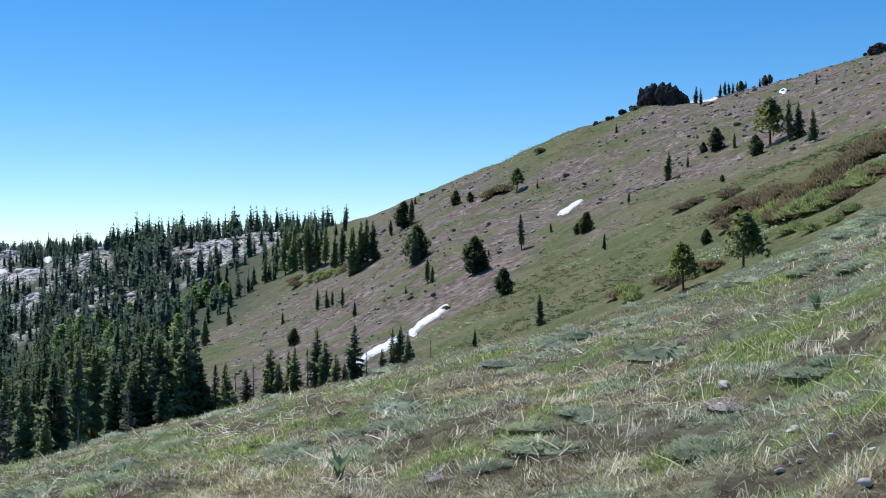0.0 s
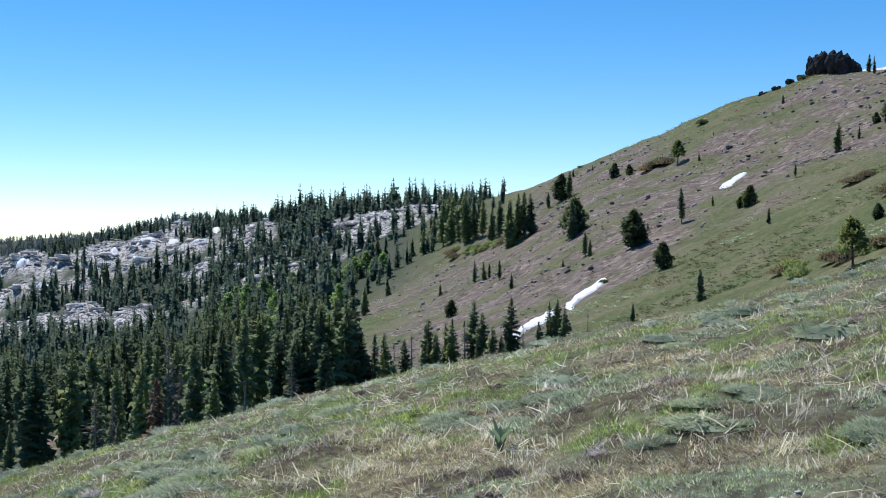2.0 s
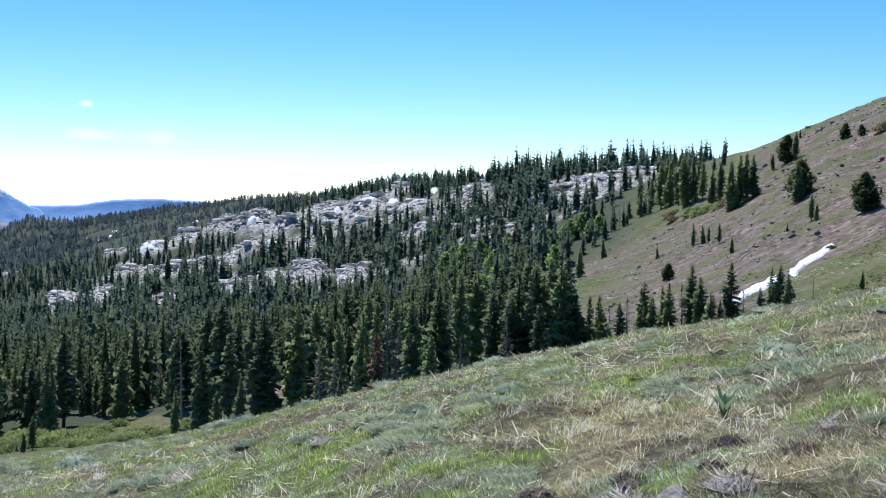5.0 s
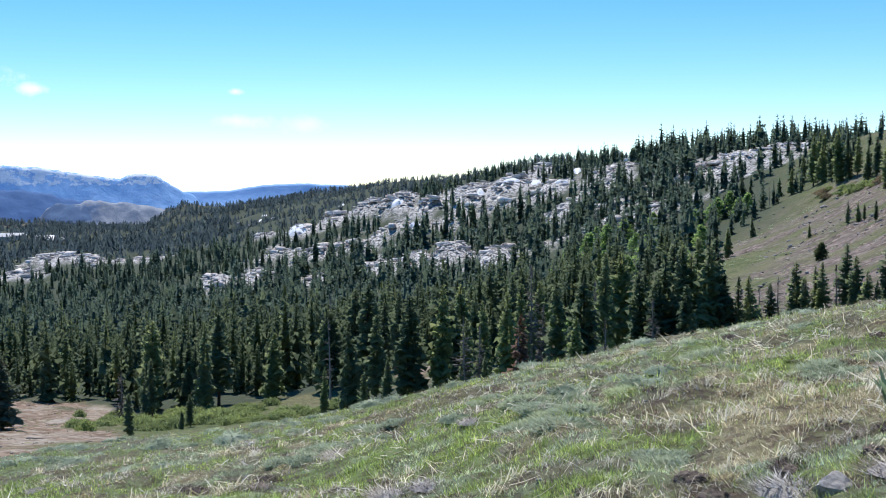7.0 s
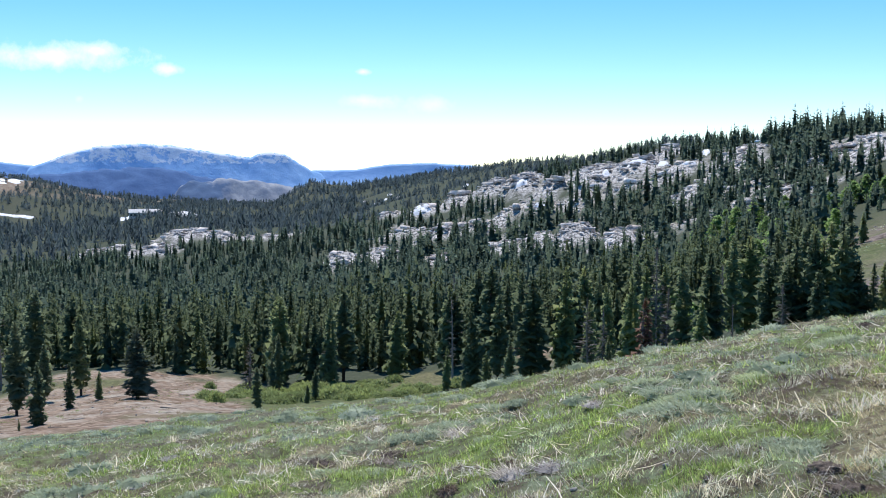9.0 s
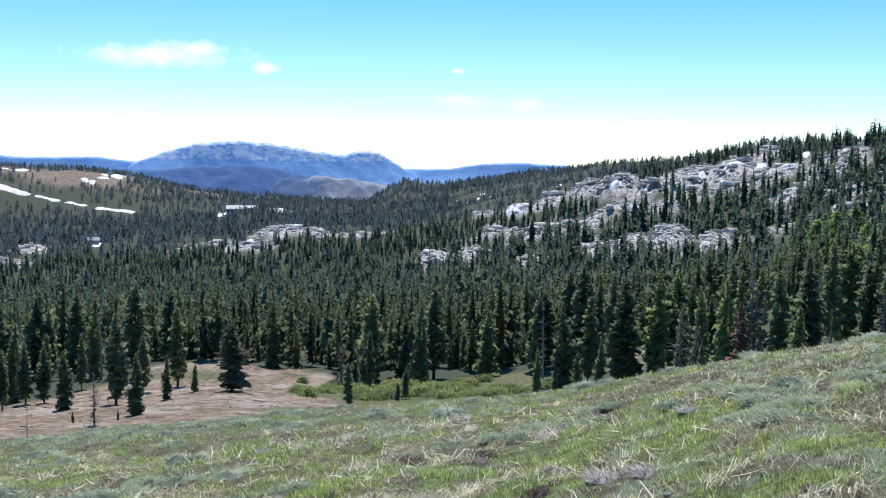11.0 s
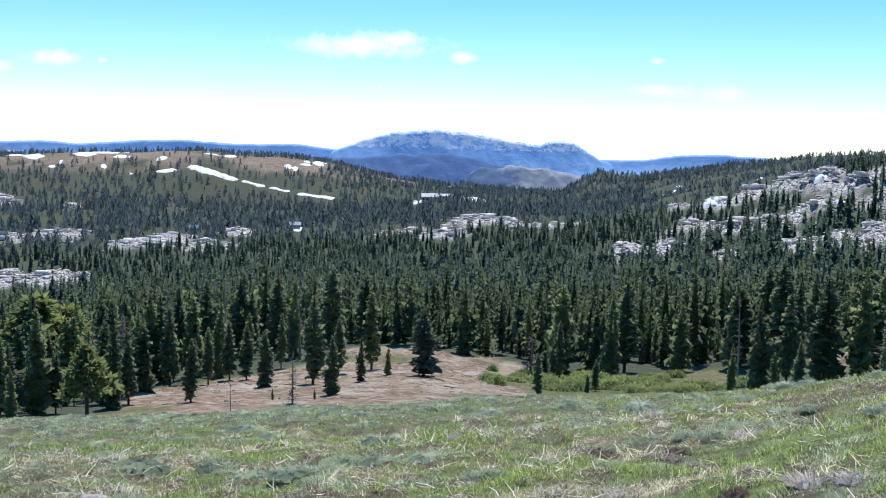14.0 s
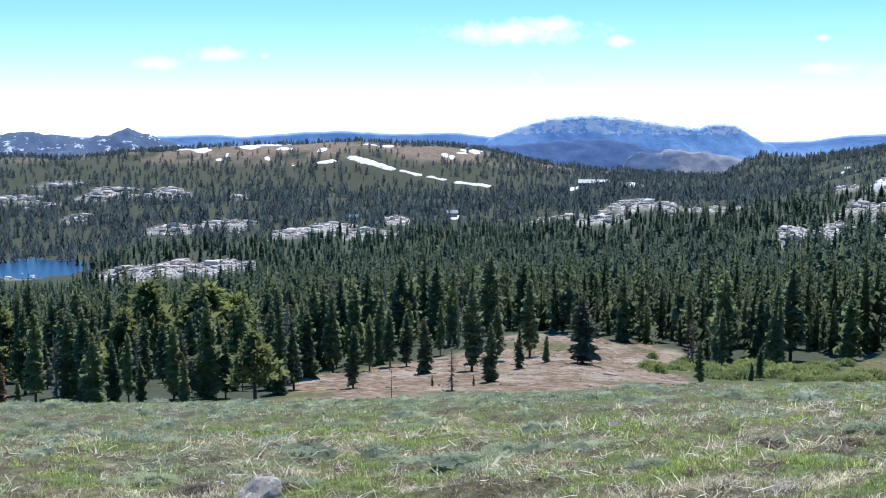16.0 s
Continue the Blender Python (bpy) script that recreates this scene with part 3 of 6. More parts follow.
WILLOWS = [
    (42.97, 170.02, 5.15), (44.45, 161.76, 5.75), (46.16, 154.23, 5.52), (45.59, 141.90, 5.11), (50.47, 145.88, 5.29), (54.77, 149.75, 4.69),
    (60.65, 160.38, 4.21), (49.58, 199.85, 4.03), (38.30, 139.54, 4.24), (39.08, 129.67, 3.97), (41.96, 126.80, 3.92), (45.14, 125.26, 3.91),
    (-37.0, 413.0, 5.5), (-42.0, 422.0, 5.5), (-47.4, 432.3, 5.5), (-53.0, 446.0, 5.5), (-59.6, 461.4, 5.5), (45.12, 211.07, 4.23), (42.65, 168.8, 5.0), (40.4, 148.6, 5.0), (40.2, 137.8, 4.8), (39.4, 126.5, 4.5), (41.5, 121.5, 4.5), (46.9, 123.5, 4.5), (50.1, 148.9, 4.5), (54.8, 156.1, 4.5), (65.9, 173.2, 4.8), (22.82, 121.23, 3.62), (25.41, 116.79, 3.50), (27.71, 93.76, 3.34), (20.94, 131.75, 3.91), (34.91, 115.93, 2.96),
    (36.65, 107.73, 2.78), (18.95, 398.35, 7.82), (48.45, 129.11, 4.05),
]
SKY_BUSH = [
    (38.34, 450.20, 4.89), (20.03, 400.26, 7.07), (0.63, 238.96, 2.10), (78.78, 467.76, 4.68), (86.59, 337.70, 2.40), (66.31, 190.04, 2.17),
]
FIELD_WILLOWS = [
    (-121.23, 139.24, 4.61), (-122.98, 146.90, 4.78), (-118.11, 146.77, 4.70), (-112.66, 145.75, 4.60), (-113.15, 152.46, 4.74),
    (-100.98, 141.83, 4.34), (-96.80, 141.79, 3.85), (-94.47, 142.87, 3.42), (-144.87, 169.68, 4.45), (-137.49, 169.17, 4.35),
    (-130.79, 169.21, 4.26), (-126.92, 172.79, 4.27), (-119.95, 170.23, 4.15), (-145.19, 163.57, 3.81), (-92.55, 149.42, 3.50),
    (-89.36, 152.56, 3.52),
]
OUTCROP = [
    (84.14, 475.90, 5.73), (87.47, 471.23, 7.10), (91.88, 464.33, 7.95), (96.90, 466.51, 6.12), (80.23, 476.37, 4.77), (75.13, 473.77, 3.79),
    (142.80, 375.81, 5.19), (147.74, 396.51, 3.36), (144.62, 374.29, 5.98), (64.52, 473.03, 3.30), (69.23, 473.36, 2.83),
]



# ---- the ground, one sheet to the horizon ----
def mesh_from(name, verts, faces, material, smooth=False, normals=None):
    """A mesh from numpy arrays: verts (n, 3), faces (m, 3 or 4); foliage may be given soft normals."""
    me = bpy.data.meshes.new(name)
    k = faces.shape[1]
    if normals is not None:      # turn each leaf's face to the side that its normals point to
        p, n = verts[faces[:, :3]], np.asarray(normals)[faces[:, :3]].sum(1)
        away = (np.cross(p[:, 1] - p[:, 0], p[:, 2] - p[:, 0]) * n).sum(1) < 0
        faces = np.where(away[:, None], faces[:, ::-1], faces)
    me.vertices.add(len(verts))
    me.vertices.foreach_set("co", np.ascontiguousarray(verts, np.float32).ravel())
    me.loops.add(faces.size)
    me.loops.foreach_set("vertex_index", np.ascontiguousarray(faces, np.int32).ravel())
    me.polygons.add(len(faces))
    me.polygons.foreach_set("loop_start", np.arange(0, faces.size, k, dtype=np.int32))
    if smooth or normals is not None:
        me.polygons.foreach_set("use_smooth", np.ones(len(faces), bool))
    me.update(calc_edges=True)
    if normals is not None:
        me.normals_split_custom_set_from_vertices(np.ascontiguousarray(normals, np.float32))
    me.materials.append(material)
    return me


def at(az, r):
    """x, y of a bearing and a distance."""
    a = np.radians(az)
    return -np.sin(a) * r, np.cos(a) * r


def spot(az, r, wa, wr, x, y, rough_m=30.0, seed=11, soft=2.5):
    """0 to 1: inside a ragged patch of ground."""
    a, q = polar(x, y)
    k = np.hypot((a - az) / wa, (q - r) / wr)
    return smooth01((1.1 - k + 0.4 * fbm(x / rough_m, y / rough_m, 3, seed)) * soft)


def bearing(lo, hi, az, soft=1.5):
    return smooth01((az - lo) / soft + 0.5) * smooth01((hi - az) / soft + 0.5)


def slope_cover(x, y):
    """Scree on the far slope, and the dry soil of the hollow."""
    az, r = polar(x, y)
    el = np.degrees(np.arctan2(relief(x, y) - EYE[2], r))
    n = fbm(x / 35, y / 35, 4, 21)
    # the scree runs up the slope; green stays under its lower edge, and along the crest
    low = np.interp(az, [-40, -21, -16, -11, -6, -2, 2, 6, 12], [8.5, 7.0, 5.2, 3.6, 1.6, -1.2, -3.8, -4.6, -5])
    top = np.interp(az, [-40, -21, -10, -5, 0, 4], [13, 11, 7.6, 5.0, 4.4, 4.0])
    t = smooth01((el - low) / 1.2 + 0.5 + 0.7 * n) * smooth01((top - el) / 0.7 + 0.5 + 0.5 * n) * bearing(-60, 3.5, az, 5) * smooth01((r - 100) / 40)
    t = np.maximum(t, 0.95 * smooth01(0.85 + 1.4 * n) * bearing(2, 13, az, 3) * smooth01((r - 150) / 40) * smooth01((520 - r) / 120))
    return t


def shoulder_rock(x, y):
    """Bare rock showing between the ribs of the granite shoulder."""
    az, r = polar(x, y)
    top = np.interp(az, [8, 14, 20, 26, 32, 37], [860, 930, 1150, 1180, 1280, 1000])
    low = np.interp(az, [8, 12, 16, 20, 26, 37], [700, 640, 620, 680, 760, 860])
    return smooth01(0.15 + 2.4 * fbm(x / 34, y / 34, 4, 23)) * bearing(8, 37, az, 2) * smooth01((r - low) / 40 + 0.5) * smooth01((top - r) / 40 + 0.5)


def dry_cover(x, y):
    az, r = polar(x, y)
    d = spot(51, 175, 13.5, 92, x, y, 14, 31, 3.0) * smooth01((r - 88) / 12) * bearing(41.3, 66, az, 1.2)
    d = d * smooth01((np.interp(az, [41, 48, 50.4, 52, 56, 60, 63], [270, 262, 255, 212, 186, 158, 132]) - r) / 8 + 0.5)
    for a, q, wa, wr in ((26.9, 205, 1.1, 45), (16.8, 260, 1.4, 25), (23, 240, 1.2, 20)):
        d = np.maximum(d, spot(a, q, wa, wr, x, y, 12, 32))
    for a, q, wa, wr in ((38.2, 2480, 0.6, 90), (36.6, 2520, 1.2, 70), (54.0, 2680, 3.0, 170), (60.5, 2790, 5.5, 190)):
        d = np.maximum(d, 0.85 * spot(a, q, wa, wr, x, y, 90, 34))
    return d


def meadow(x, y):
    """Shares of fresh grass, straw, sage and dead brush or soil in the patchwork of the meadow."""
    az, r = polar(x, y)
    east, west, brow = bearing(42, 95, az, 14) * smooth01((r - 24) / 20), bearing(-45, -13, az, 4) * smooth01((r - 18) / 8), bearing(-9, 12, az, 8)
    fields = [0.13 + fbm(x / 0.8, y / 0.8, 3, 65) + 0.35 * fbm(x / 4.5, y / 4.5, 2, 66) + 0.15 * bearing(20, 60, az, 12) - 0.2 * bearing(-40, 6, az, 10),
              -0.22 + fbm(x / 0.6, y / 0.6, 3, 67) + 0.25 * fbm(x / 5, y / 5, 2, 72) + 0.3 * brow,
              -0.2 + fbm(x / 0.9, y / 0.9, 3, 68) + 0.3 * fbm(x / 3.5, y / 3.5, 2, 73) + 0.75 * east + 0.8 * west,
              0.02 + fbm(x / 0.55, y / 0.55, 3, 69) + 0.2 * fbm(x / 6, y / 6, 2, 74) + 0.16 * bearing(-40, 6, az, 10) * smooth01((16 - r) / 6)]
    e = [np.exp(8.0 * np.clip(q, -2, 2)) for q in fields]
    total = sum(e)
    return [q / total for q in e]


def build_ground():
    az = np.concatenate([np.arange(-26, 80, 0.3), np.arange(80, 334, 4.0)])
    r = np.concatenate([[0.0], np.geomspace(1.2, 4950, 350)])
    A, Rr = np.meshgrid(az, r, indexing="ij")
    x, y = at(A, Rr)
    z = height(x, y)
    v = np.stack([x, y, z], -1).reshape(-1, 3)
    n, k = len(az), len(r)
    i, j = np.meshgrid(np.arange(n), np.arange(k - 1), indexing="ij")
    i2 = (i + 1) % n
    f = np.stack([i * k + j, i * k + j + 1, i2 * k + j + 1, i2 * k + j], -1).reshape(-1, 4)
    me = mesh_from("ground", v, f[:, ::-1], M_GROUND, smooth=True)
    x, y = v[:, 0], v[:, 1]
    a, q = polar(x, y)
    gran = np.maximum(rocky(x, y), 0.85 * shoulder_rock(x, y))
    tal = slope_cover(x, y)
    lush = smooth01((q - 75) / 25)
    tal = np.maximum(tal, 0.95 * smooth01((q - 1500) / 500))
    dirt = dry_cover(x, y)
    sage = np.clip(smooth01((fbm(x / 6, y / 6, 4, 41) + 0.05) * 3) * 0.7 + bearing(40, 90, a, 12) * smooth01((q - 25) / 25) * 0.8 + bearing(-40, -12, a, 4) * smooth01((q - 22) / 12), 0, 1) * smooth01((110 - q) / 30)
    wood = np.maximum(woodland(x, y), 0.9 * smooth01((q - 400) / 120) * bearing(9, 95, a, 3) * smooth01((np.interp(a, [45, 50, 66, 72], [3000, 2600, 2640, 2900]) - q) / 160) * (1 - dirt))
    dirt = np.maximum(dirt, 0.75 * smooth01((q - 2300) / 150) * bearing(46, 70, a, 3))
    mk = meadow(x, y)
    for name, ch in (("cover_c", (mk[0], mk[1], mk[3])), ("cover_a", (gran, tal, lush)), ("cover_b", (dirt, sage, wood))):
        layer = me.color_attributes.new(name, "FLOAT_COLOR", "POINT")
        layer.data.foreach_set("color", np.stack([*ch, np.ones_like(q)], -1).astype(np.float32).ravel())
    return tagged(new("ground", me), "grassy mountain slope falling to a wooded valley", "ground", kind="structure")


def woodland(x, y):
    """0 to 1: how densely trees stand."""
    az, r = polar(x, y)
    n = fbm(x / 60, y / 60, 3, 51)
    edge = np.interp(az, [-5, 2, 6, 12, 20, 30, 33, 41, 42, 45, 48, 52, 56, 60, 62, 66, 80], [150, 140, 118, 108, 106, 118, 190, 215, 205, 232, 246, 212, 186, 158, 120, 108, 105])
    w = smooth01((r - edge) / 8) * bearing(1.5, 95, az, 1.5)
    # the open hollow of grass and scree
    open_el = np.interp(az, [0, 4, 8, 11, 14, 17, 20], [175, 170, 178, 190, 230, 300, 420])
    open_far = np.interp(az, [0, 3.5, 6, 9, 12, 16, 20], [640, 560, 520, 520, 470, 400, 420])
    w = w * (1 - smooth01((r - open_el) / 15) * smooth01((open_far - r) / 30) * bearing(-30, 19, az, 1))
    # thin wood on the rocky shoulder
    thin = smooth01((r - 420) / 80) * smooth01((1350 - r) / 100) * bearing(9, 33, az, 4)
    w = w * (1 - 0.3 * thin * smooth01(0.2 + 2.4 * n))
    w = w * (1 - 0.88 * rocky(x, y)) * (1 - dry_cover(x, y))
    # beyond the first stands the trees keep together in clumps
    w = w * (1 - 0.4 * smooth01((r - 480) / 120) * smooth01(0.1 + 2.4 * fbm(x / 22, y / 22, 2, 55)))
    w = w * (1 - smooth01((r - 400) / 40) * (1 - bearing(5.5, 95, az, 2)))
    w = w * (1 - 0.6 * smooth01((r - 420) / 40) * smooth01((1000 - r) / 100) * bearing(2, 11, az, 2))
    w = w * (1 - spot(34, 205, 5.5, 26, x, y, 12, 33))
    w = w * (1 - 0.85 * smooth01((r - 2480) / 120) * smooth01(0.35 + 2.4 * n))
    # open views over the slabs, the snow, the houses and the lake
    for a, q, wa, wr in [(g[0], g[1] - 32, g[2] * 0.85, g[3] + 34) for g in SHOULDER_LOW + VALLEY_SLABS] + [(g[0], g[1] - 18, g[2] * 0.75, g[3] + 20) for g in FAR_SLABS] + [(g[0], g[1] - 10, g[2] * 0.55, g[3] + 8) for g in SHOULDER_HIGH] + [(c[0], c[1] - 25, c[2] * 1.1, c[3] + 45) for c in SNOW_RUN + HILL_SNOW + VALLEY_SNOW + RIDGE_SNOW] + [(LAKE[0], LAKE[1] - 95, LAKE[2] * 0.95, LAKE[3] + 80), (67.0, 880, 4.2, 60)]:
        near = (np.abs(az - a) < 1.5 * wa) & (np.abs(r - q) < 1.5 * wr)
        k = np.hypot((az[near] - a) / wa, (r[near] - q) / wr)
        w[near] *= smooth01((k - 0.75) * 3)
    # close stands between the ribs of the shoulder
    for a, q, wa, wr in SHOULDER_WOODS:
        w = np.maximum(w, spot(a, q, wa, wr, x, y, 25, 35))
    return np.clip(w, 0, 1)

# ---- trees ----
RNG = np.random.default_rng(7)


def part(name, me, parent, label=""):
    ob = new(name, me)
    ob.parent = parent
    if label:
        ob["label"] = label
    return ob


def tube(points, radii, sides=6):
    """Verts and quads of a tapered limb along points."""
    pts = np.asarray(points, float)
    vs, fs = [], []
    for i, (p, rad) in enumerate(zip(pts, radii)):
        d = pts[min(i + 1, len(pts) - 1)] - pts[max(i - 1, 0)]
        d = d / (np.linalg.norm(d) + 1e-9)
        a = np.cross(d, (0, 1, 0) if abs(d[1]) < 0.9 else (1, 0, 0))
        a /= np.linalg.norm(a)
        b = np.cross(d, a)
        for k in range(sides):
            t = 2 * math.pi * k / sides
            vs.append(p + rad * (math.cos(t) * a + math.sin(t) * b))
        if i:
            o = (i - 1) * sides
            fs += [(o + k, o + (k + 1) % sides, o + sides + (k + 1) % sides, o + sides + k) for k in range(sides)]
    return np.array(vs), np.array(fs)


def soft(v, up=1.0, out=0.6):
    """Normals of a crown or a tuft: up, and away from its stem."""
    d = np.array(v, float)
    rad = np.hypot(d[:, 0], d[:, 1])[:, None] + 1e-6
    n = np.concatenate([d[:, :2] / rad * out, np.full((len(d), 1), up)], 1) + np.random.default_rng(len(d)).normal(0, 0.38, (len(d), 3))
    return n / np.linalg.norm(n, axis=1)[:, None]


def joined(pieces):
    vs, fs, o = [], [], 0
    for v, f in pieces:
        vs.append(v)
        fs.append(np.asarray(f) + o)
        o += len(v)
    return np.concatenate(vs), np.concatenate(fs)


def sprays(base, tip, width, rng, sag=0.12, tufts=3):
    """One branch: a few ragged, drooping kites of needles from base to tip."""
    base, tip = np.asarray(base, float), np.asarray(tip, float)
    d = tip - base
    length = np.linalg.norm(d)
    side = np.cross(d, (0, 0, 1.0))
    side /= np.linalg.norm(side) + 1e-9
    out = []
    for k in range(tufts):
        u0 = k / tufts * 0.75
        b = base + d * u0
        swing = (rng.random() - 0.5) * 0.9 + (0.55 * (-1) ** k if k < tufts - 1 else 0)
        q = (d / length + side * swing)
        q /= np.linalg.norm(q)
        reach = length * (0.5 if k < tufts - 1 else 1 - u0) * (0.75 + 0.4 * rng.random())
        t = b + q * reach + np.array((0, 0, -sag * reach))
        w = width * (0.6 + 0.6 * rng.random())
        s2 = np.cross(q, (0, 0, 1.0))
        s2 /= np.linalg.norm(s2) + 1e-9
        m = b + (t - b) * 0.45 + np.array((0, 0, 0.12 * reach))
        v = np.array([b + (0, 0, 0.1 * w), m + s2 * w - (0, 0, 0.75 * w), t, m - s2 * w - (0, 0, 0.75 * w)])
        out.append((v, np.array([(0, 1, 2), (0, 2, 3)])))
    return out


def fir_crown(rng, boughs=190, r=0.19, bare=0.06, tufts=3, taper=1.25, gaps=0.0, width=0.3, core=0.0):
    """A crown for a tree one unit high: boughs spread unevenly up the stem, drooping low and rising at the top."""
    out = []
    lean = rng.normal(0, 0.008, 2)
    lobes = rng.uniform(0, 6.28, 3)
    for i in range(boughs):
        u = (i + rng.random()) / boughs
        if rng.random() < gaps:
            continue
        a = i * 2.39996 + rng.normal(0, 0.5)
        lobe = 1 + 0.16 * math.sin(a + lobes[0] + 5 * u) + 0.14 * math.sin(2 * a + lobes[1] - 9 * u) + 0.12 * math.sin(23 * u + lobes[2])
        l = (r * (1 - u ** taper) * (0.6 + 0.4 * min(1, u * 7)) * lobe + 0.02) * (0.62 + 0.5 * rng.random())
        drop = -0.25 + 0.85 * u + rng.normal(0, 0.22)
        c = np.array((lean[0] * u, lean[1] * u, bare + (1 - bare) * u * 0.985))
        out += sprays(c, c + (math.cos(a) * l, math.sin(a) * l, drop * l), l * width, rng, 0.2, tufts)
    v = np.array([(0, 0, 0.9), (0.022, 0, 0.88), (-0.011, 0.018, 0.88), (lean[0], lean[1], 1.0)])
    out.append((v, np.array([(0, 1, 3), (1, 2, 3), (2, 0, 3)])))
    if core:      # the dense twigs round the stem
        v = np.array([(r * core * math.cos(k * 1.571 + j), r * core * math.sin(k * 1.571 + j), bare + (0.0, 0.45)[j]) for j in (0, 1) for k in range(4)] + [(0, 0, 0.86)])
        v[4:8, :2] *= 0.85
        out.append((v, np.array([(k, (k + 1) % 4, 4 + k) for k in range(4)] + [((k + 1) % 4, 4 + (k + 1) % 4, 4 + k) for k in range(4)] + [(4 + k, 4 + (k + 1) % 4, 8) for k in range(4)])))
    return joined(out)


def round_crown(rng, clumps=60, r=0.27, low=0.15, tufts=11, shape=0.65):
    """A rounded, open crown of needle or leaf clumps, one unit high."""
    out = []
    for _ in range(clumps):
        u = rng.random() ** 0.8
        z = low + (0.97 - low) * u
        a = 2 * math.pi * rng.random()
        wide = r * math.sin(math.pi * min(1, (u * 0.8 + 0.2)) ** shape) * (0.75 + 0.4 * rng.random())
        c = np.array((math.cos(a) * wide * rng.random() ** 0.4, math.sin(a) * wide * rng.random() ** 0.4, z))
        s = 0.1 * (0.7 + 0.7 * rng.random())
        for _k in range(tufts):
            d = rng.normal(0, 1, 3)
            d /= np.linalg.norm(d)
            e = np.cross(d, rng.normal(0, 1, 3))
            e /= np.linalg.norm(e) + 1e-9
            p = c + d * s * 0.35
            out.append((np.array([p - e * s * 0.3, p + e * s * 0.3, p + d * s * 0.8]), np.array([(0, 1, 2)])))
    return joined(out)


def trunk_mesh(name, h0, rad, rng, limbs=0, material=None, reach=0.2):
    w = rng.normal(0, 0.006, (4, 2))
    pts = [(0, 0, -0.06), (w[0][0], w[0][1], h0 * 0.33), (w[1][0], w[1][1], h0 * 0.66), (w[2][0], w[2][1], h0)]
    pieces = [tube(pts, [rad * 1.25, rad * 0.85, rad * 0.55, rad * 0.12])]
    for _ in range(limbs):
        z = h0 * (0.25 + 0.7 * rng.random())
        a = 2 * math.pi * rng.random()
        l = reach * (1.1 - z / h0) * (0.5 + 0.7 * rng.random()) + 0.02
        pieces.append(tube([(0, 0, z), (math.cos(a) * l * 0.5, math.sin(a) * l * 0.5, z + 0.01), (math.cos(a) * l, math.sin(a) * l, z + l * (0.5 * rng.random() - 0.15))], [rad * 0.3, rad * 0.2, rad * 0.07], 4))
    v, f = joined(pieces)
    return mesh_from(name, v, f, material or M_BARK)


def tree_meshes(kind, rng):
    if kind == "fir":
        v, f = fir_crown(rng, 200, 0.105 + 0.035 * rng.random(), 0.02, taper=1.5 + 1.1 * rng.random(), gaps=0.05, width=0.5, core=0.3)
        return trunk_mesh("trunk", 0.95, 0.014, rng), mesh_from("crown", v, f, M_FIR, normals=soft(v))
    if kind == "tall_fir":
        v, f = fir_crown(rng, 185, 0.085 + 0.03 * rng.random(), 0.06 + 0.1 * rng.random(), taper=2.3 + 0.9 * rng.random(), gaps=0.1, width=0.5, core=0.25)
        return trunk_mesh("trunk", 0.97, 0.011, rng, 8), mesh_from("crown", v, f, M_FIR, normals=soft(v))
    if kind == "broad_fir":
        v, f = fir_crown(rng, 300, 0.2, 0.08, taper=1.7, gaps=0.16, tufts=4, width=0.24)
        return trunk_mesh("trunk", 0.96, 0.018, rng, 10), mesh_from("crown", v, f, M_GREYFIR, normals=soft(v))
    if kind == "pine":
        v, f = round_crown(rng, 80, 0.3, 0.3, 13)
        return trunk_mesh("trunk", 0.93, 0.02, rng, 16), mesh_from("crown", v, f, M_PINE, normals=soft(v))
    if kind == "juniper":
        v, f = round_crown(rng, 190, 0.3, 0.01, 12, 0.95)
        return trunk_mesh("trunk", 0.8, 0.035, rng, 6), mesh_from("crown", v, f, M_JUNIPER, normals=soft(v))
    if kind == "aspen":
        v, f = round_crown(rng, 110, 0.34, 0.05, 10, 0.8)
        return trunk_mesh("trunk", 0.9, 0.014, rng, 8, M_SNAG), mesh_from("crown", v, f, M_ASPEN, normals=soft(v))
    if kind == "red":
        v, f = fir_crown(rng, 170, 0.16, 0.06, gaps=0.12, width=0.42)
        return trunk_mesh("trunk", 0.97, 0.013, rng, 10, M_SNAG), mesh_from("crown", v, f, M_RED, normals=soft(v))
    if kind == "grey":
        v, f = fir_crown(rng, 150, 0.15, 0.06, gaps=0.3, width=0.14)
        return trunk_mesh("trunk", 0.98, 0.013, rng, 22, M_SNAG), mesh_from("crown", v, f, M_GREY)
    v, f = fir_crown(rng, 40, 0.07, 0.3, gaps=0.5, width=0.1)
    return trunk_mesh("trunk", 1.0, 0.012, rng, 18, M_SNAG, 0.12), mesh_from("crown", v, f, M_GREY)


TREE_WORDS = {
    "fir": ("fir_tree", "dark green columnar fir tree with ragged branches", "fir tree"),
    "tall_fir": ("fir_tree", "tall narrow dark fir with bare lower trunk", "fir tree"),
    "broad_fir": ("fir_tree", "broad old fir with spreading grey-green branches", "fir tree"),
    "pine": ("pine_tree", "young pine with open rounded green crown", "pine tree"),
    "juniper": ("juniper_tree", "dense dark rounded juniper on the stony slope", "juniper"),
    "aspen": ("aspen_tree", "bright green leafy aspen among dark firs", "aspen"),
    "red": ("dying_fir_tree", "dying fir with thin rust-red needles", "fir tree"),
    "grey": ("dead_fir_tree", "dead grey fir with bare twigs", "dead tree"),
    "snag": ("dead_snag", "bleached bare tree snag with broken limbs", "dead tree"),
}
STOCK = {}


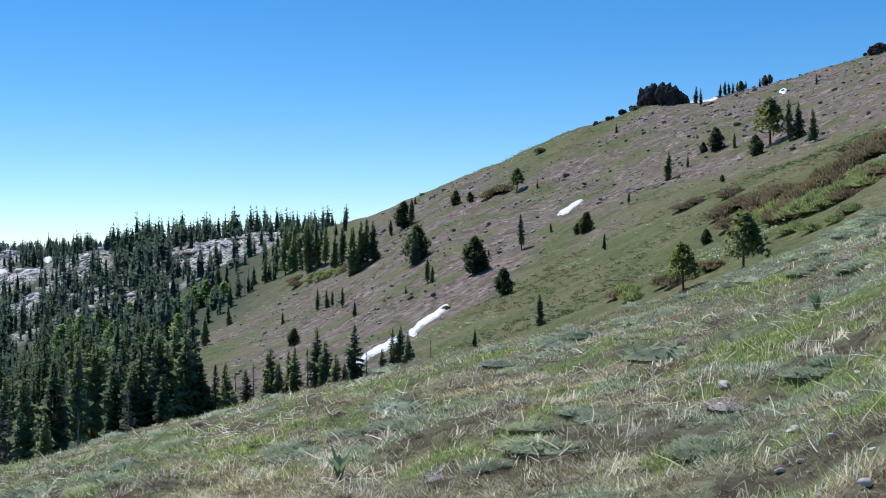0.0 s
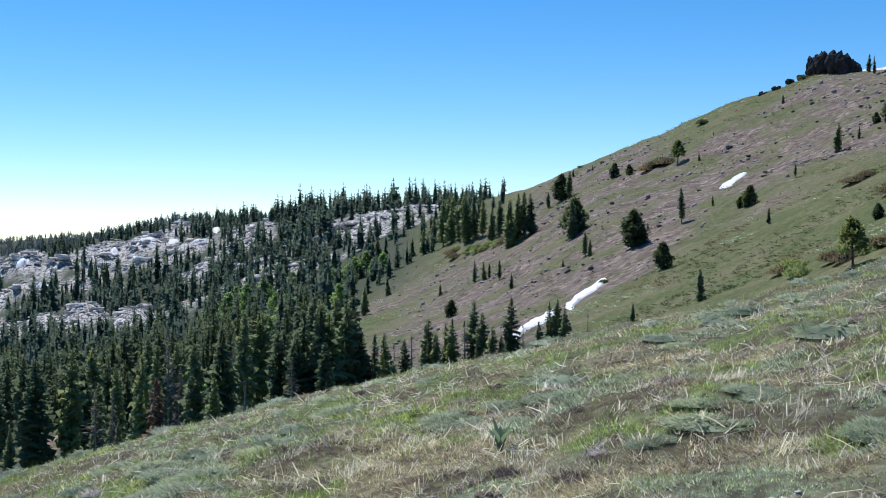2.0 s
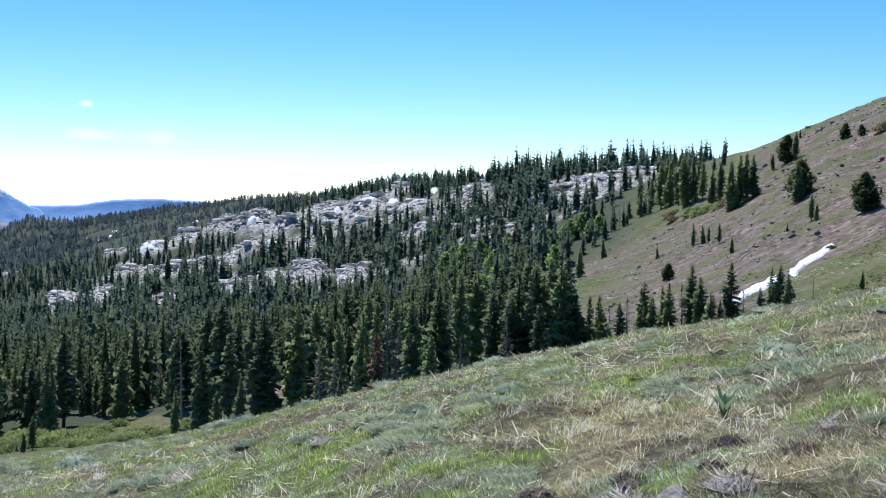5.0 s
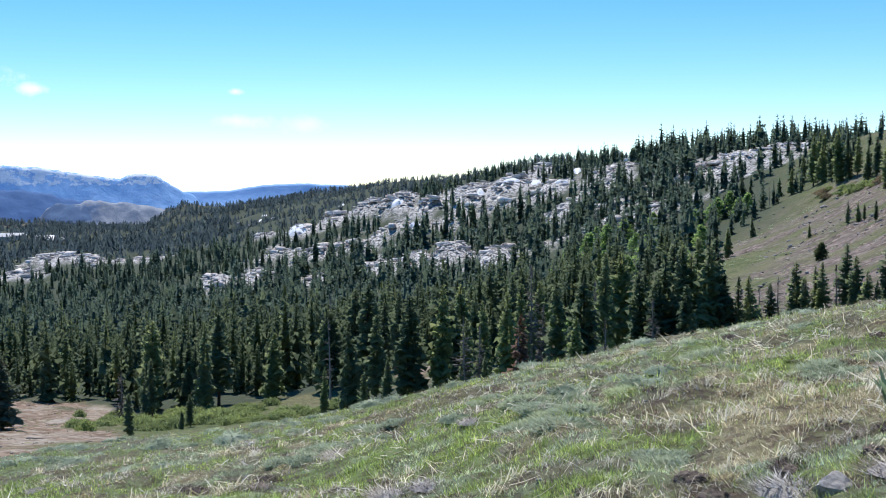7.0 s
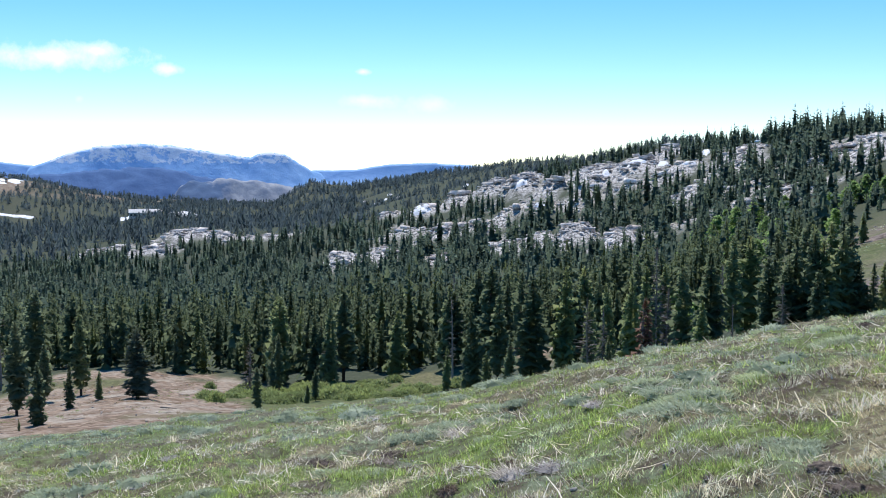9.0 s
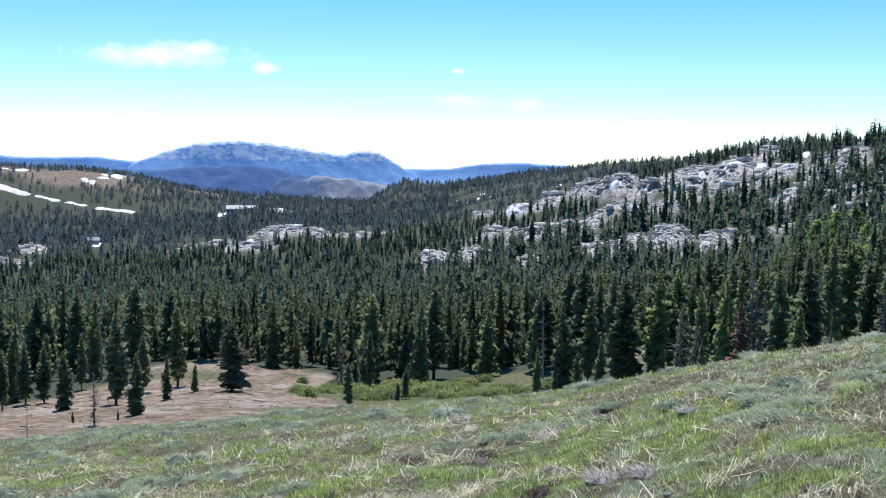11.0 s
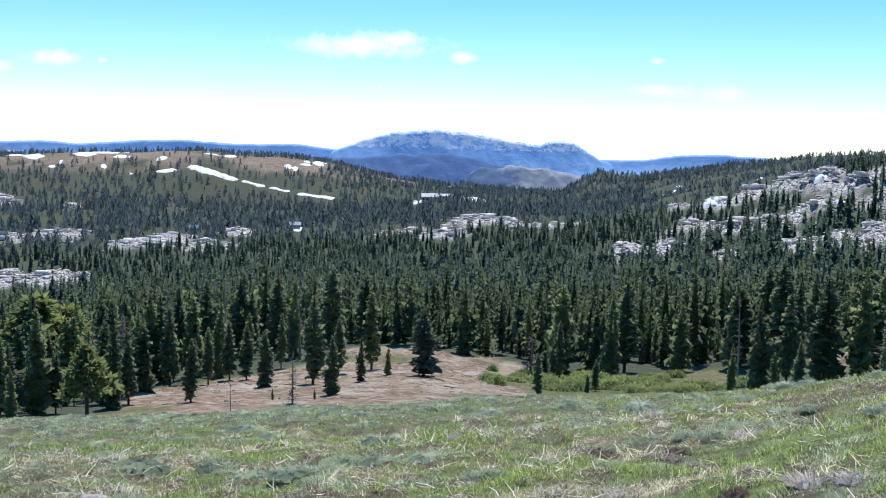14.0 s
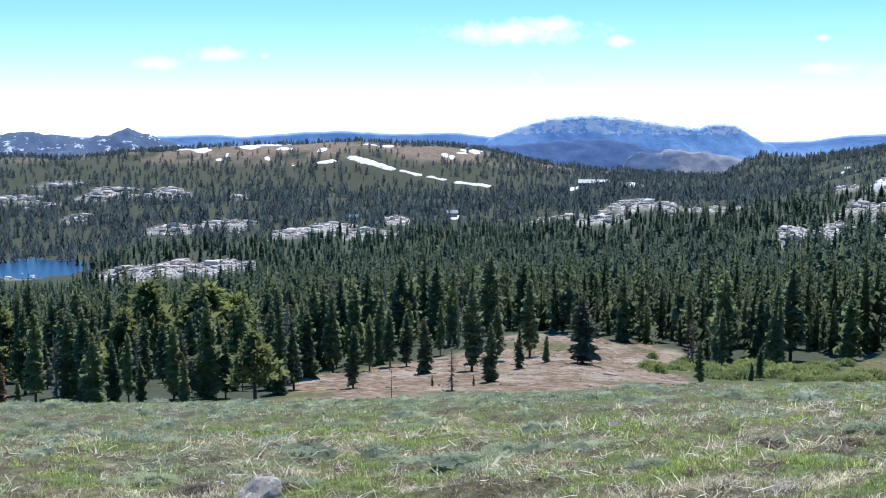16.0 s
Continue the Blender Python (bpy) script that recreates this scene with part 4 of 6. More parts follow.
def tree_stock(kind, count):
    """Build count trees of a kind once, to be copied; each is an Empty at its base with a trunk and a crown."""
    for _ in range(count):
        name, label, cat = TREE_WORDS[kind]
        t, c = tree_meshes(kind, RNG)
        STOCK.setdefault(kind, []).append((t, c))


for kind, count in (("fir", 7), ("tall_fir", 6), ("broad_fir", 1), ("pine", 3), ("juniper", 3), ("aspen", 3), ("red", 2), ("grey", 2), ("snag", 2)):
    tree_stock(kind, count)


def plant_tree(kind, x, y, h, label="", group="", wide=1.0):
    name, words, cat = TREE_WORDS[kind]
    t, c = STOCK[kind][int(RNG.integers(len(STOCK[kind])))]
    ob = tagged(new(name), label or words, cat, group)
    ob.empty_display_size = 0.5
    z = float(height(x, y)) - 0.05
    ob.matrix_basis = Matrix.LocRotScale((x, y, z), Euler((RNG.normal(0, 0.012), RNG.normal(0, 0.012), RNG.random() * 6.28)), (h * wide, h * wide, h))
    part("trunk", t, ob)
    part("crown", c, ob)
    return ob

# ---- the single trees of the slope, the hollow and the field: kind, x, y, height ----
SLOPE_LOW = [
    ("pine", 22.9, 110.5, 4.5), ("pine", 26.8, 103.5, 5.5), ("fir", 11.4, 137.1, 3.9), ("fir", 4.1, 152.1, 2.5), ("juniper", 11.1, 211.9, 4.7),
    ("juniper", 7.4, 261.3, 7.9), ("juniper", -7.3, 324.5, 9.8), ("tall_fir", -3.8, 283.9, 6.5), ("tall_fir", 18.4, 270.6, 8.5),
    ("juniper", 32.1, 258.0, 4.5), ("fir", 29.1, 208.2, 2.9), ("fir", 59.0, 301.6, 7.6), ("pine", 25.0, 386.4, 7.4), ("fir", 31.2, 378.5, 3.7),
    ("juniper", 74.2, 311.9, 5.9), ("fir", 76.6, 301.8, 4.1),
]
SLOPE_HIGH = [
    ("pine", 81.6, 286.6, 11.4), ("tall_fir", 83.9, 278.2, 10.2), ("fir", 85.6, 276.9, 8.8), ("fir", 81.0, 251.3, 7.7), ("juniper", 75.5, 277.4, 4.9),
    ("fir", 65.1, 305.7, 3.2), ("tall_fir", 44.5, 275.5, 3.1), ("fir", 61.9, 408.9, 3.6), ("fir", 116.2, 356.8, 3.7), ("juniper", 33.8, 148.5, 1.9),
    ("fir", 26.1, 278.6, 2.5), ("juniper", 71.8, 316.7, 3.1), ("juniper", 30.4, 260.7, 2.5), ("juniper", 4.9, 418.8, 5.1), ("juniper", 9.8, 406.6, 3.6),
    ("juniper", -14.4, 430.3, 9.3),
]
HOLLOW = [
    ("fir", -19.2, 428.7, 5.7), ("tall_fir", -11.5, 424.3, 10.4), ("fir", 11.0, 278.1, 2.0), ("fir", 38.6, 408.7, 1.4), ("fir", -36.5, 335.4, 6.5),
    ("fir", -33.4, 331.0, 5.3), ("tall_fir", -31.3, 325.9, 4.7), ("tall_fir", -27.3, 313.1, 5.6), ("fir", -22.1, 288.4, 4.2), ("fir", -9.2, 284.2, 2.1),
    ("fir", -78.0, 377.1, 9.9), ("fir", -80.9, 435.7, 7.9), ("juniper", -37.2, 287.2, 4.2), ("snag", -88.8, 516.6, 8.0), ("fir", -47.8, 343.6, 4.2),
    ("fir", 96.9, 430.9, 6.2), ("fir", 111.1, 458.9, 5.2), ("fir", 114.2, 457.6, 4.5), ("fir", 117.4, 457.1, 3.9), ("fir", 121.8, 460.8, 3.7),
    ("fir", 114.4, 413.7, 3.3), ("juniper", 117.1, 410.9, 3.1), ("fir", 112.9, 458.8, 5.4), ("fir", 115.6, 456.8, 4.3), ("juniper", 118.6, 455.5, 3.8),
    ("juniper", 115.7, 411.8, 3.5), ("fir", -11.5, 489.5, 3.6), ("fir", -3.4, 470.6, 2.8), ("fir", 99.4, 450.0, 6.9), ("juniper", 60.7, 250.3, 1.5),
]
GROVE = [
    ("tall_fir", -69.3, 507.9, 21.6), ("fir", -64.1, 500.4, 20.8), ("tall_fir", -59.0, 484.3, 20.8), ("fir", -53.6, 464.1, 20.9),
    ("fir", -49.9, 459.8, 18.6), ("tall_fir", -46.3, 454.8, 15.0), ("fir", -40.7, 432.9, 12.7), ("tall_fir", -36.9, 423.8, 14.5),
    ("fir", -30.6, 388.8, 16.7), ("fir", -28.2, 392.6, 16.5), ("tall_fir", -25.9, 394.8, 15.8), ("fir", -23.3, 391.0, 14.2), ("fir", -70.2, 533.4, 20.3),
    ("fir", -7.6, 319.4, 10.9), ("fir", -2.6, 280.2, 4.1), ("fir", -86.7, 530.1, 9.1), ("fir", -80.2, 521.6, 11.4), ("fir", -78.4, 541.4, 13.2),
    ("fir", -106.4, 544.5, 14.5), ("fir", -101.2, 538.5, 10.5),
]
ASPENS = [
    ("aspen", -114.1, 531.5, 9.8), ("aspen", -108.2, 529.1, 11.1), ("aspen", -102.3, 519.4, 8.4), ("aspen", -115.9, 525.0, 9.7),
    ("aspen", -126.3, 539.5, 7.3), ("aspen", -98.6, 520.6, 8.7), ("aspen", -172.1, 577.4, 11.8), ("aspen", -146.7, 510.6, 9.6),
    ("aspen", -147.3, 477.5, 9.7), ("aspen", -191.1, 543.1, 8.2), ("aspen", -175.5, 531.5, 13.7), ("aspen", -65.2, 225.2, 4.0),
    ("aspen", -70.6, 255.7, 5.2), ("aspen", -166.4, 488.1, 10.0), ("aspen", -176.6, 562.3, 13.0), ("aspen", -158.4, 583.2, 8.9),
    ("aspen", -192.8, 595.5, 10.7), ("aspen", -166.1, 450.9, 9.4),
]
FIELD = [
    ("broad_fir", -125.8, 118.8, 11.2), ("fir", -134.3, 119.2, 4.5), ("fir", -119.2, 100.9, 6.2), ("tall_fir", -147.8, 127.4, 13.7),
    ("fir", -103.9, 83.5, 6.9), ("grey", -95.1, 71.3, 5.4), ("snag", -85.5, 57.3, 3.0), ("tall_fir", -111.5, 69.4, 7.4), ("fir", -131.9, 75.1, 9.6),
    ("fir", -128.5, 91.6, 8.0), ("tall_fir", -126.1, 98.0, 12.7), ("tall_fir", -146.1, 93.9, 8.5), ("pine", -101.7, 51.9, 7.1),
    ("tall_fir", -86.2, 99.7, 5.6), ("fir", -143.3, 170.6, 11.0), ("grey", -136.8, 156.0, 9.5), ("tall_fir", -110.1, 140.8, 5.1),
    ("fir", -106.8, 134.7, 2.9), ("grey", -127.7, 40.6, 7.3), ("fir", -116.9, 43.1, 6.7), ("broad_fir", -112.6, 48.8, 7.6), ("fir", -113.8, 45.0, 4.7),
    ("red", -98.1, 26.6, 4.4), ("tall_fir", -158.2, 95.3, 8.4), ("tall_fir", -149.4, 99.8, 9.4), ("tall_fir", -147.8, 101.9, 8.7),
    ("tall_fir", -141.8, 115.3, 9.1), ("fir", -104.8, 75.8, 1.3), ("fir", -99.2, 77.4, 1.3), ("tall_fir", -119.0, 65.8, 8.7), ("tall_fir", -111.9, 53.6, 6.4),
    ("fir", -118.2, 40.5, 4.8),
]
BROW = [
    ("fir", -73.2, 144.7, 6.2), ("red", -35.9, 90.1, 8.2), ("grey", -54.9, 204.0, 5.4), ("aspen", -58.4, 197.5, 6.8), ("aspen", -60.2, 196.7, 6.6),
    ("red", -73.3, 194.8, 10.6), ("tall_fir", -67.8, 119.9, 5.4), ("tall_fir", -62.1, 119.1, 5.9), ("tall_fir", -44.5, 204.6, 14.5),
    ("tall_fir", -48.9, 199.5, 17.8), ("tall_fir", -50.6, 198.9, 17.5), ("tall_fir", -46.3, 202.6, 14.5),
]
GULLY = [
    ("tall_fir", -11.7, 149.5, 9.3), ("grey", -10.0, 149.7, 5.4), ("fir", -6.4, 144.9, 7.0), ("fir", -5.4, 144.9, 6.9), ("fir", -4.4, 141.9, 5.6),
    ("fir", -7.5, 139.8, 5.0), ("fir", -16.9, 154.1, 10.8), ("tall_fir", -15.3, 149.2, 8.5), ("grey", -17.5, 149.0, 8.1), ("fir", -19.1, 148.8, 9.1),
    ("fir", -22.3, 148.3, 10.1), ("fir", -20.8, 146.5, 7.8), ("fir", -20.3, 150.6, 8.8), ("fir", -13.6, 144.4, 6.4), ("grey", -24.3, 148.0, 8.7),
    ("fir", -24.4, 142.9, 8.4), ("grey", -25.5, 142.7, 8.5), ("fir", -26.3, 139.5, 9.9), ("fir", -27.3, 137.3, 10.0), ("tall_fir", -29.8, 136.8, 15.5),
    ("tall_fir", -30.2, 134.6, 14.3), ("tall_fir", -35.5, 140.6, 15.9), ("fir", -35.8, 137.4, 14.5), ("tall_fir", -32.3, 136.2, 13.6),
    ("tall_fir", -33.2, 136.0, 14.8), ("grey", -34.1, 125.5, 8.7), ("snag", -1.4, 120.0, 4.5), ("fir", -40.2, 144.5, 12.3), ("tall_fir", -33.9, 146.1, 15.7),
    ("fir", -36.1, 135.3, 12.0), ("fir", -28.8, 137.0, 10.6), ("fir", -12.4, 144.5, 4.9),
]
for group, rows in (("trees on the stony slope", SLOPE_LOW + SLOPE_HIGH), ("trees of the grassy hollow", HOLLOW), ("trees round the brown field", FIELD), ("trees behind the brow", BROW + GULLY), ("firs of the shoulder", GROVE), ("aspens below the granite", ASPENS)):
    for kind, x, y, h in rows:
        plant_tree(kind, x, y, h, group=group, wide=1.2)


# ---- the forest ----
def scatter(r0, r1, az0, az1, gap, seed):
    """Jittered points over a ring of the plan, about gap metres apart."""
    rng = np.random.default_rng(seed)
    n = int(radians(az1 - az0) * (r1 * r1 - r0 * r0) / 2 / gap ** 2)
    r = np.sqrt(rng.uniform(r0 * r0, r1 * r1, n))
    x, y = at(rng.uniform(az0, az1, n), r)
    return x, y, rng


def stand(r0, r1, az0, az1, gap, seed):
    x, y, rng = scatter(r0, r1, az0, az1, gap, seed)
    keep = rng.random(len(x)) < woodland(x, y)
    return x[keep], y[keep], rng


def forest_near():
    """The trees that stand first behind the brow and the field: things of their own."""
    x, y, rng = stand(105, 275, 2, 80, 7.0, 3)
    keep = (polar(x, y)[0] > 12.8) & ((polar(x, y)[0] > 31) | (rng.random(len(x)) < 0.46)) & (np.hypot(x + 37, y - 92) > 9)
    x, y = x[keep], y[keep]
    order = np.argsort(np.hypot(x, y))[:300]
    kinds = ["fir"] * 9 + ["tall_fir"] * 10 + ["grey", "grey", "grey", "snag"]
    for i in order:
        az, r = polar(x[i], y[i])
        k = kinds[int(rng.integers(len(kinds)))]
        if az > 59 and r < 190 and rng.random() < 0.1:
            k = "pine"
        h = rng.uniform(10, 19) * (0.8 if az > 58 else 1.0) * (0.75 if r < 165 else 1.0) * (0.5 if rng.random() < 0.18 else 1)
        plant_tree(k, float(x[i]), float(y[i]), float(h), group="forest edge", wide=1.1 * float(rng.uniform(0.8, 1.3)))
    return float(np.hypot(x, y)[order[-1]])


def grow(name, templates, x, y, h, wide, rng, material, label):
    """Many trees as one mesh of kind stuff."""
    z = height(x, y)
    which = rng.integers(len(templates), size=len(x))
    vs, fs, ns, o = [], [], [], 0
    for k, (tv, tf) in enumerate(templates):
        m = which == k
        n = int(m.sum())
        if not n:
            continue
        a = rng.uniform(0, 6.28, n)
        c, s = np.cos(a)[:, None], np.sin(a)[:, None]
        hx, w = h[m][:, None], (h[m] * wide[m])[:, None]
        X = (tv[None, :, 0] * c - tv[None, :, 1] * s) * w + x[m][:, None]
        Y = (tv[None, :, 0] * s + tv[None, :, 1] * c) * w + y[m][:, None]
        Z = tv[None, :, 2] * hx + z[m][:, None]
        vs.append(np.stack([X, Y, Z], -1).reshape(-1, 3))
        ns.append(np.tile(soft(tv), (n, 1)))
        fs.append((tf[None] + (np.arange(n) * len(tv))[:, None, None]).reshape(-1, tf.shape[1]) + o)
        o += n * len(tv)
    me = mesh_from(name, np.concatenate(vs), np.concatenate(fs), material, normals=np.concatenate(ns))
    return tagged(new(name, me), label, "forest", kind="stuff")


def spiky(rng, levels, arms, r):
    """A light conifer: rings of pointed boughs round a stem, one unit high."""
    vs, fs = [], []
    for i in range(levels):
        u = i / levels
        z0 = 0.06 + 0.9 * u
        rr = r * (1 - u ** 2.1) * rng.uniform(0.8, 1.2) + 0.01
        top = min(1.0, z0 + 1.5 / levels)
        for k in range(arms):
            a = 2 * math.pi * (k + rng.random() * 0.6) / arms + i
            w = 2.6 / arms
            l = rr * rng.uniform(0.7, 1.3)
            o = len(vs)
            vs += [(math.cos(a - w / 2) * l * 0.55, math.sin(a - w / 2) * l * 0.55, z0 + 0.01), (math.cos(a) * l, math.sin(a) * l, z0 - 0.03 * rng.random()),
                   (math.cos(a + w / 2) * l * 0.55, math.sin(a + w / 2) * l * 0.55, z0 + 0.01), (0, 0, top)]
            fs += [(o, o + 1, o + 3), (o + 1, o + 2, o + 3)]
    return np.array(vs), np.array(fs)


def sized(x, y, rng):
    """Heights: smaller trees on the windy slope and the ridge."""
    az, r = polar(x, y)
    lofty = np.where(az < 36, np.interp(r, [680, 760, 960, 1150, 1350, 1500], [1.0, 1.25, 1.25, 1.0, 0.75, 0.55]), 1.0)
    return lofty * rng.uniform(8, 19, len(x)) * np.interp(az, [2, 5, 9, 14], [0.7, 0.8, 0.9, 1.0]) * rng.choice([0.45, 0.7, 1.0, 1.25], len(x), p=[0.14, 0.2, 0.52, 0.14])


def build_forest():
    reach = forest_near()
    rng = np.random.default_rng(12)
    near_t = [fir_crown(rng, 58, r, b, tufts=2, taper=tp, width=0.65, core=0.35) for r, b, tp in ((0.14, 0.04, 1.9), (0.115, 0.08, 2.8), (0.13, 0.05, 2.3), (0.16, 0.03, 1.6), (0.12, 0.06, 3.2))]
    mid_t = [fir_crown(rng, 28, r, 0.04, tufts=1, taper=tp, width=0.8, core=0.45) for r, tp in ((0.17, 1.7), (0.15, 2.4), (0.2, 1.5), (0.165, 2.1))]
    thin_t = [fir_crown(rng, 22, r, 0.04, tufts=1, taper=tp, width=0.9, core=0.45) for r, tp in ((0.18, 1.7), (0.16, 2.4), (0.2, 1.5), (0.17, 2.1))]
    far_t = [spiky(rng, 4, 4, r) for r in (0.19, 0.23, 0.17, 0.21)]
    x, y, g = stand(reach - 12, 430, 2, 80, 6.2, 21)
    keep = (np.hypot(x, y) > reach) & ((polar(x, y)[0] > 12.8) | (np.hypot(x, y) > 230))
    x, y = x[keep], y[keep]
    grow("fir_forest", near_t, x, y, sized(x, y, g), g.uniform(0.8, 1.25, len(x)), g, M_FIR_SHADED, "dense dark green fir forest below the meadow")
    ax, ay, g = stand(215, 540, 12, 25, 21.0, 25)
    for xi, yi in list(zip(ax.tolist(), ay.tolist()))[:60]:
        plant_tree("aspen", xi, yi, float(g.uniform(4.5, 9.5)) * (0.7 + 0.3 * math.hypot(xi, yi) / 400), group="aspens below the granite", wide=1.2)
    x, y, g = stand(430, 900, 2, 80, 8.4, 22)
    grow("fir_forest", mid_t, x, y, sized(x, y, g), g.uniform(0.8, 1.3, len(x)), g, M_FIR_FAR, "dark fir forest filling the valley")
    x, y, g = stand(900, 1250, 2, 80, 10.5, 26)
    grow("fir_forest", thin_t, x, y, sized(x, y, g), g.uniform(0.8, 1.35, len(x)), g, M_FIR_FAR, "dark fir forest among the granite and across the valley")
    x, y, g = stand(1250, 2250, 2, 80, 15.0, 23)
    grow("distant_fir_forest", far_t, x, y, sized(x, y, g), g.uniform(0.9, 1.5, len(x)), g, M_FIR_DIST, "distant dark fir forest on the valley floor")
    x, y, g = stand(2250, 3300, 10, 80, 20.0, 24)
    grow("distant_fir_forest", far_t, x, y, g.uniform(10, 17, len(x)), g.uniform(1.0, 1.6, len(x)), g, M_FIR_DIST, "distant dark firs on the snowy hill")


build_ground()
build_forest()

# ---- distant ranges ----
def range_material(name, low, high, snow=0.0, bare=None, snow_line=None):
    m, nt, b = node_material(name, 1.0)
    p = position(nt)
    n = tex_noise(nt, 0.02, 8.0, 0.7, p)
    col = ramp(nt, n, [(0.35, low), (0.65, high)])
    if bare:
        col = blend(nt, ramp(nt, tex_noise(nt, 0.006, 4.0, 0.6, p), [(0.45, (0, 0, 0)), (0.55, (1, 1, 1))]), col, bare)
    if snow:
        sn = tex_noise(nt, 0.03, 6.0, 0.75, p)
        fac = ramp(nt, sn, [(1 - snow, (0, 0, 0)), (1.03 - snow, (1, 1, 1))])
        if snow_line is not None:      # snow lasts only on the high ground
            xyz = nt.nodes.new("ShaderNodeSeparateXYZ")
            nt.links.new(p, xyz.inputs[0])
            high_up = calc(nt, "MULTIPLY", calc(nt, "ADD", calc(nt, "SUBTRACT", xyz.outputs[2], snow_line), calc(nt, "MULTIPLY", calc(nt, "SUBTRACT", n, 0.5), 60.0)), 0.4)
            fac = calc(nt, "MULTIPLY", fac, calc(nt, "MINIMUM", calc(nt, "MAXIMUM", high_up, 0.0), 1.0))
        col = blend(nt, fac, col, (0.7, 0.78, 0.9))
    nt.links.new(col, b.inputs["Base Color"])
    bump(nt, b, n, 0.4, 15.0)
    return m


def mountain_range(name, dist, depth, crest, foot_z, material, label, rough_m=6.0, seed=0):
    """A ridge at a distance, its crest given as bearing and angle over the eye; it falls away before and behind."""
    a0, a1 = crest[0][0], crest[-1][0]
    az = np.linspace(a0, a1, int((a1 - a0) * 9) + 2)
    e = np.interp(az, [c[0] for c in crest], [c[1] for c in crest])
    rows = np.linspace(-1, 0.6, 28)
    A, U = np.meshgrid(az, rows, indexing="ij")
    Rr = dist + U * depth
    x, y = at(A, Rr)
    top = EYE[2] + dist * np.tan(np.radians(e))[:, None]
    fall = np.abs(U) ** 0.85
    z = top * (1 - fall) + foot_z * fall
    ends = smooth01((A - a0) / 1.2) * smooth01((a1 - A) / 1.2)
    z = foot_z + (z - foot_z) * ends
    z = z + rough_m * fbm(x / 160, y / 160, 4, 60 + seed) * (0.25 + np.sin(np.clip(fall, 0, 1) * 3.14)) + 0.3 * rough_m * fbm(x / 30, y / 30, 3, 70 + seed)
    v = np.stack([x, y, z], -1).reshape(-1, 3)
    n, k = A.shape
    i, j = np.meshgrid(np.arange(n - 1), np.arange(k - 1), indexing="ij")
    f = np.stack([i * k + j, (i + 1) * k + j, (i + 1) * k + j + 1, i * k + j + 1], -1).reshape(-1, 4)
    return tagged(new(name, mesh_from(name, v, f, material, True)), label, "mountain", kind="structure")


# blue air haze is painted into these base colours: rock, woods and snow alike
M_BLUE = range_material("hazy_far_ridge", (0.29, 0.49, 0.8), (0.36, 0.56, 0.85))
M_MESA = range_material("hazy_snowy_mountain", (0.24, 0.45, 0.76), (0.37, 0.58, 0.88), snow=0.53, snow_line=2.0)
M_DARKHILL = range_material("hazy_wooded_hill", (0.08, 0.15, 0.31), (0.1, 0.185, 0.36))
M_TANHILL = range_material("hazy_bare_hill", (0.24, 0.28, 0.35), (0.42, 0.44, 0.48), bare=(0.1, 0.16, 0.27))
M_PEAKS = range_material("hazy_snowy_peaks", (0.09, 0.14, 0.24), (0.14, 0.2, 0.31), snow=0.42)
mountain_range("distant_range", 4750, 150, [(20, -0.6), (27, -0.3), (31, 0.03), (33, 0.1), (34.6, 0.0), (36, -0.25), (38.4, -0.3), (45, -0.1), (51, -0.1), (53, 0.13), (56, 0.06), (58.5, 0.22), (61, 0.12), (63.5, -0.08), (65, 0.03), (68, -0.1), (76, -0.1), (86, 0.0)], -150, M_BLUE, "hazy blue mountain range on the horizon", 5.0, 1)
mountain_range("mesa_mountain", 4450, 200, [(36.6, -0.8), (38.2, -0.3), (39.0, 0.25), (39.5, 0.52), (39.9, 0.62), (40.6, 0.6), (41.1, 0.36), (43.5, 0.68), (45, 0.92), (46.4, 1.02), (48.2, 0.88), (49.2, 0.62), (50.0, 0.35), (51, -0.05), (52.5, -0.6)], -150, M_MESA, "broad hazy blue flat-topped mountain streaked with snow", 8.0, 2)
mountain_range("wooded_hill", 3900, 320, [(40.5, -1.4), (43, -0.7), (45, -0.25), (46.6, -0.1), (48.5, -0.3), (51, -0.55), (54, -0.45), (57, -0.7), (60, -1.2)], -160, M_DARKHILL, "hazy dark blue wooded hill before the mountain", 15.0, 3)
mountain_range("bare_hill", 3550, 260, [(37.5, -1.6), (39, -1.1), (40.5, -0.85), (42.5, -0.8), (44.2, -1.0), (45.5, -1.6)], -160, M_TANHILL, "hazy bare tan hill with wooded hollows", 24.0, 4)
mountain_range("hazy_snowy_peaks", 3800, 420, [(63.5, -1.0), (66, -0.55), (67.3, -0.1), (68.2, 0.15), (68.8, 0.32), (69.6, 0.05), (70.6, -0.12), (72, 0.0), (73.5, 0.1), (76, 0.1), (80, 0.2), (86, 0.0)], -150, M_PEAKS, "jagged hazy blue-grey peaks streaked with snow", 14.0, 5)


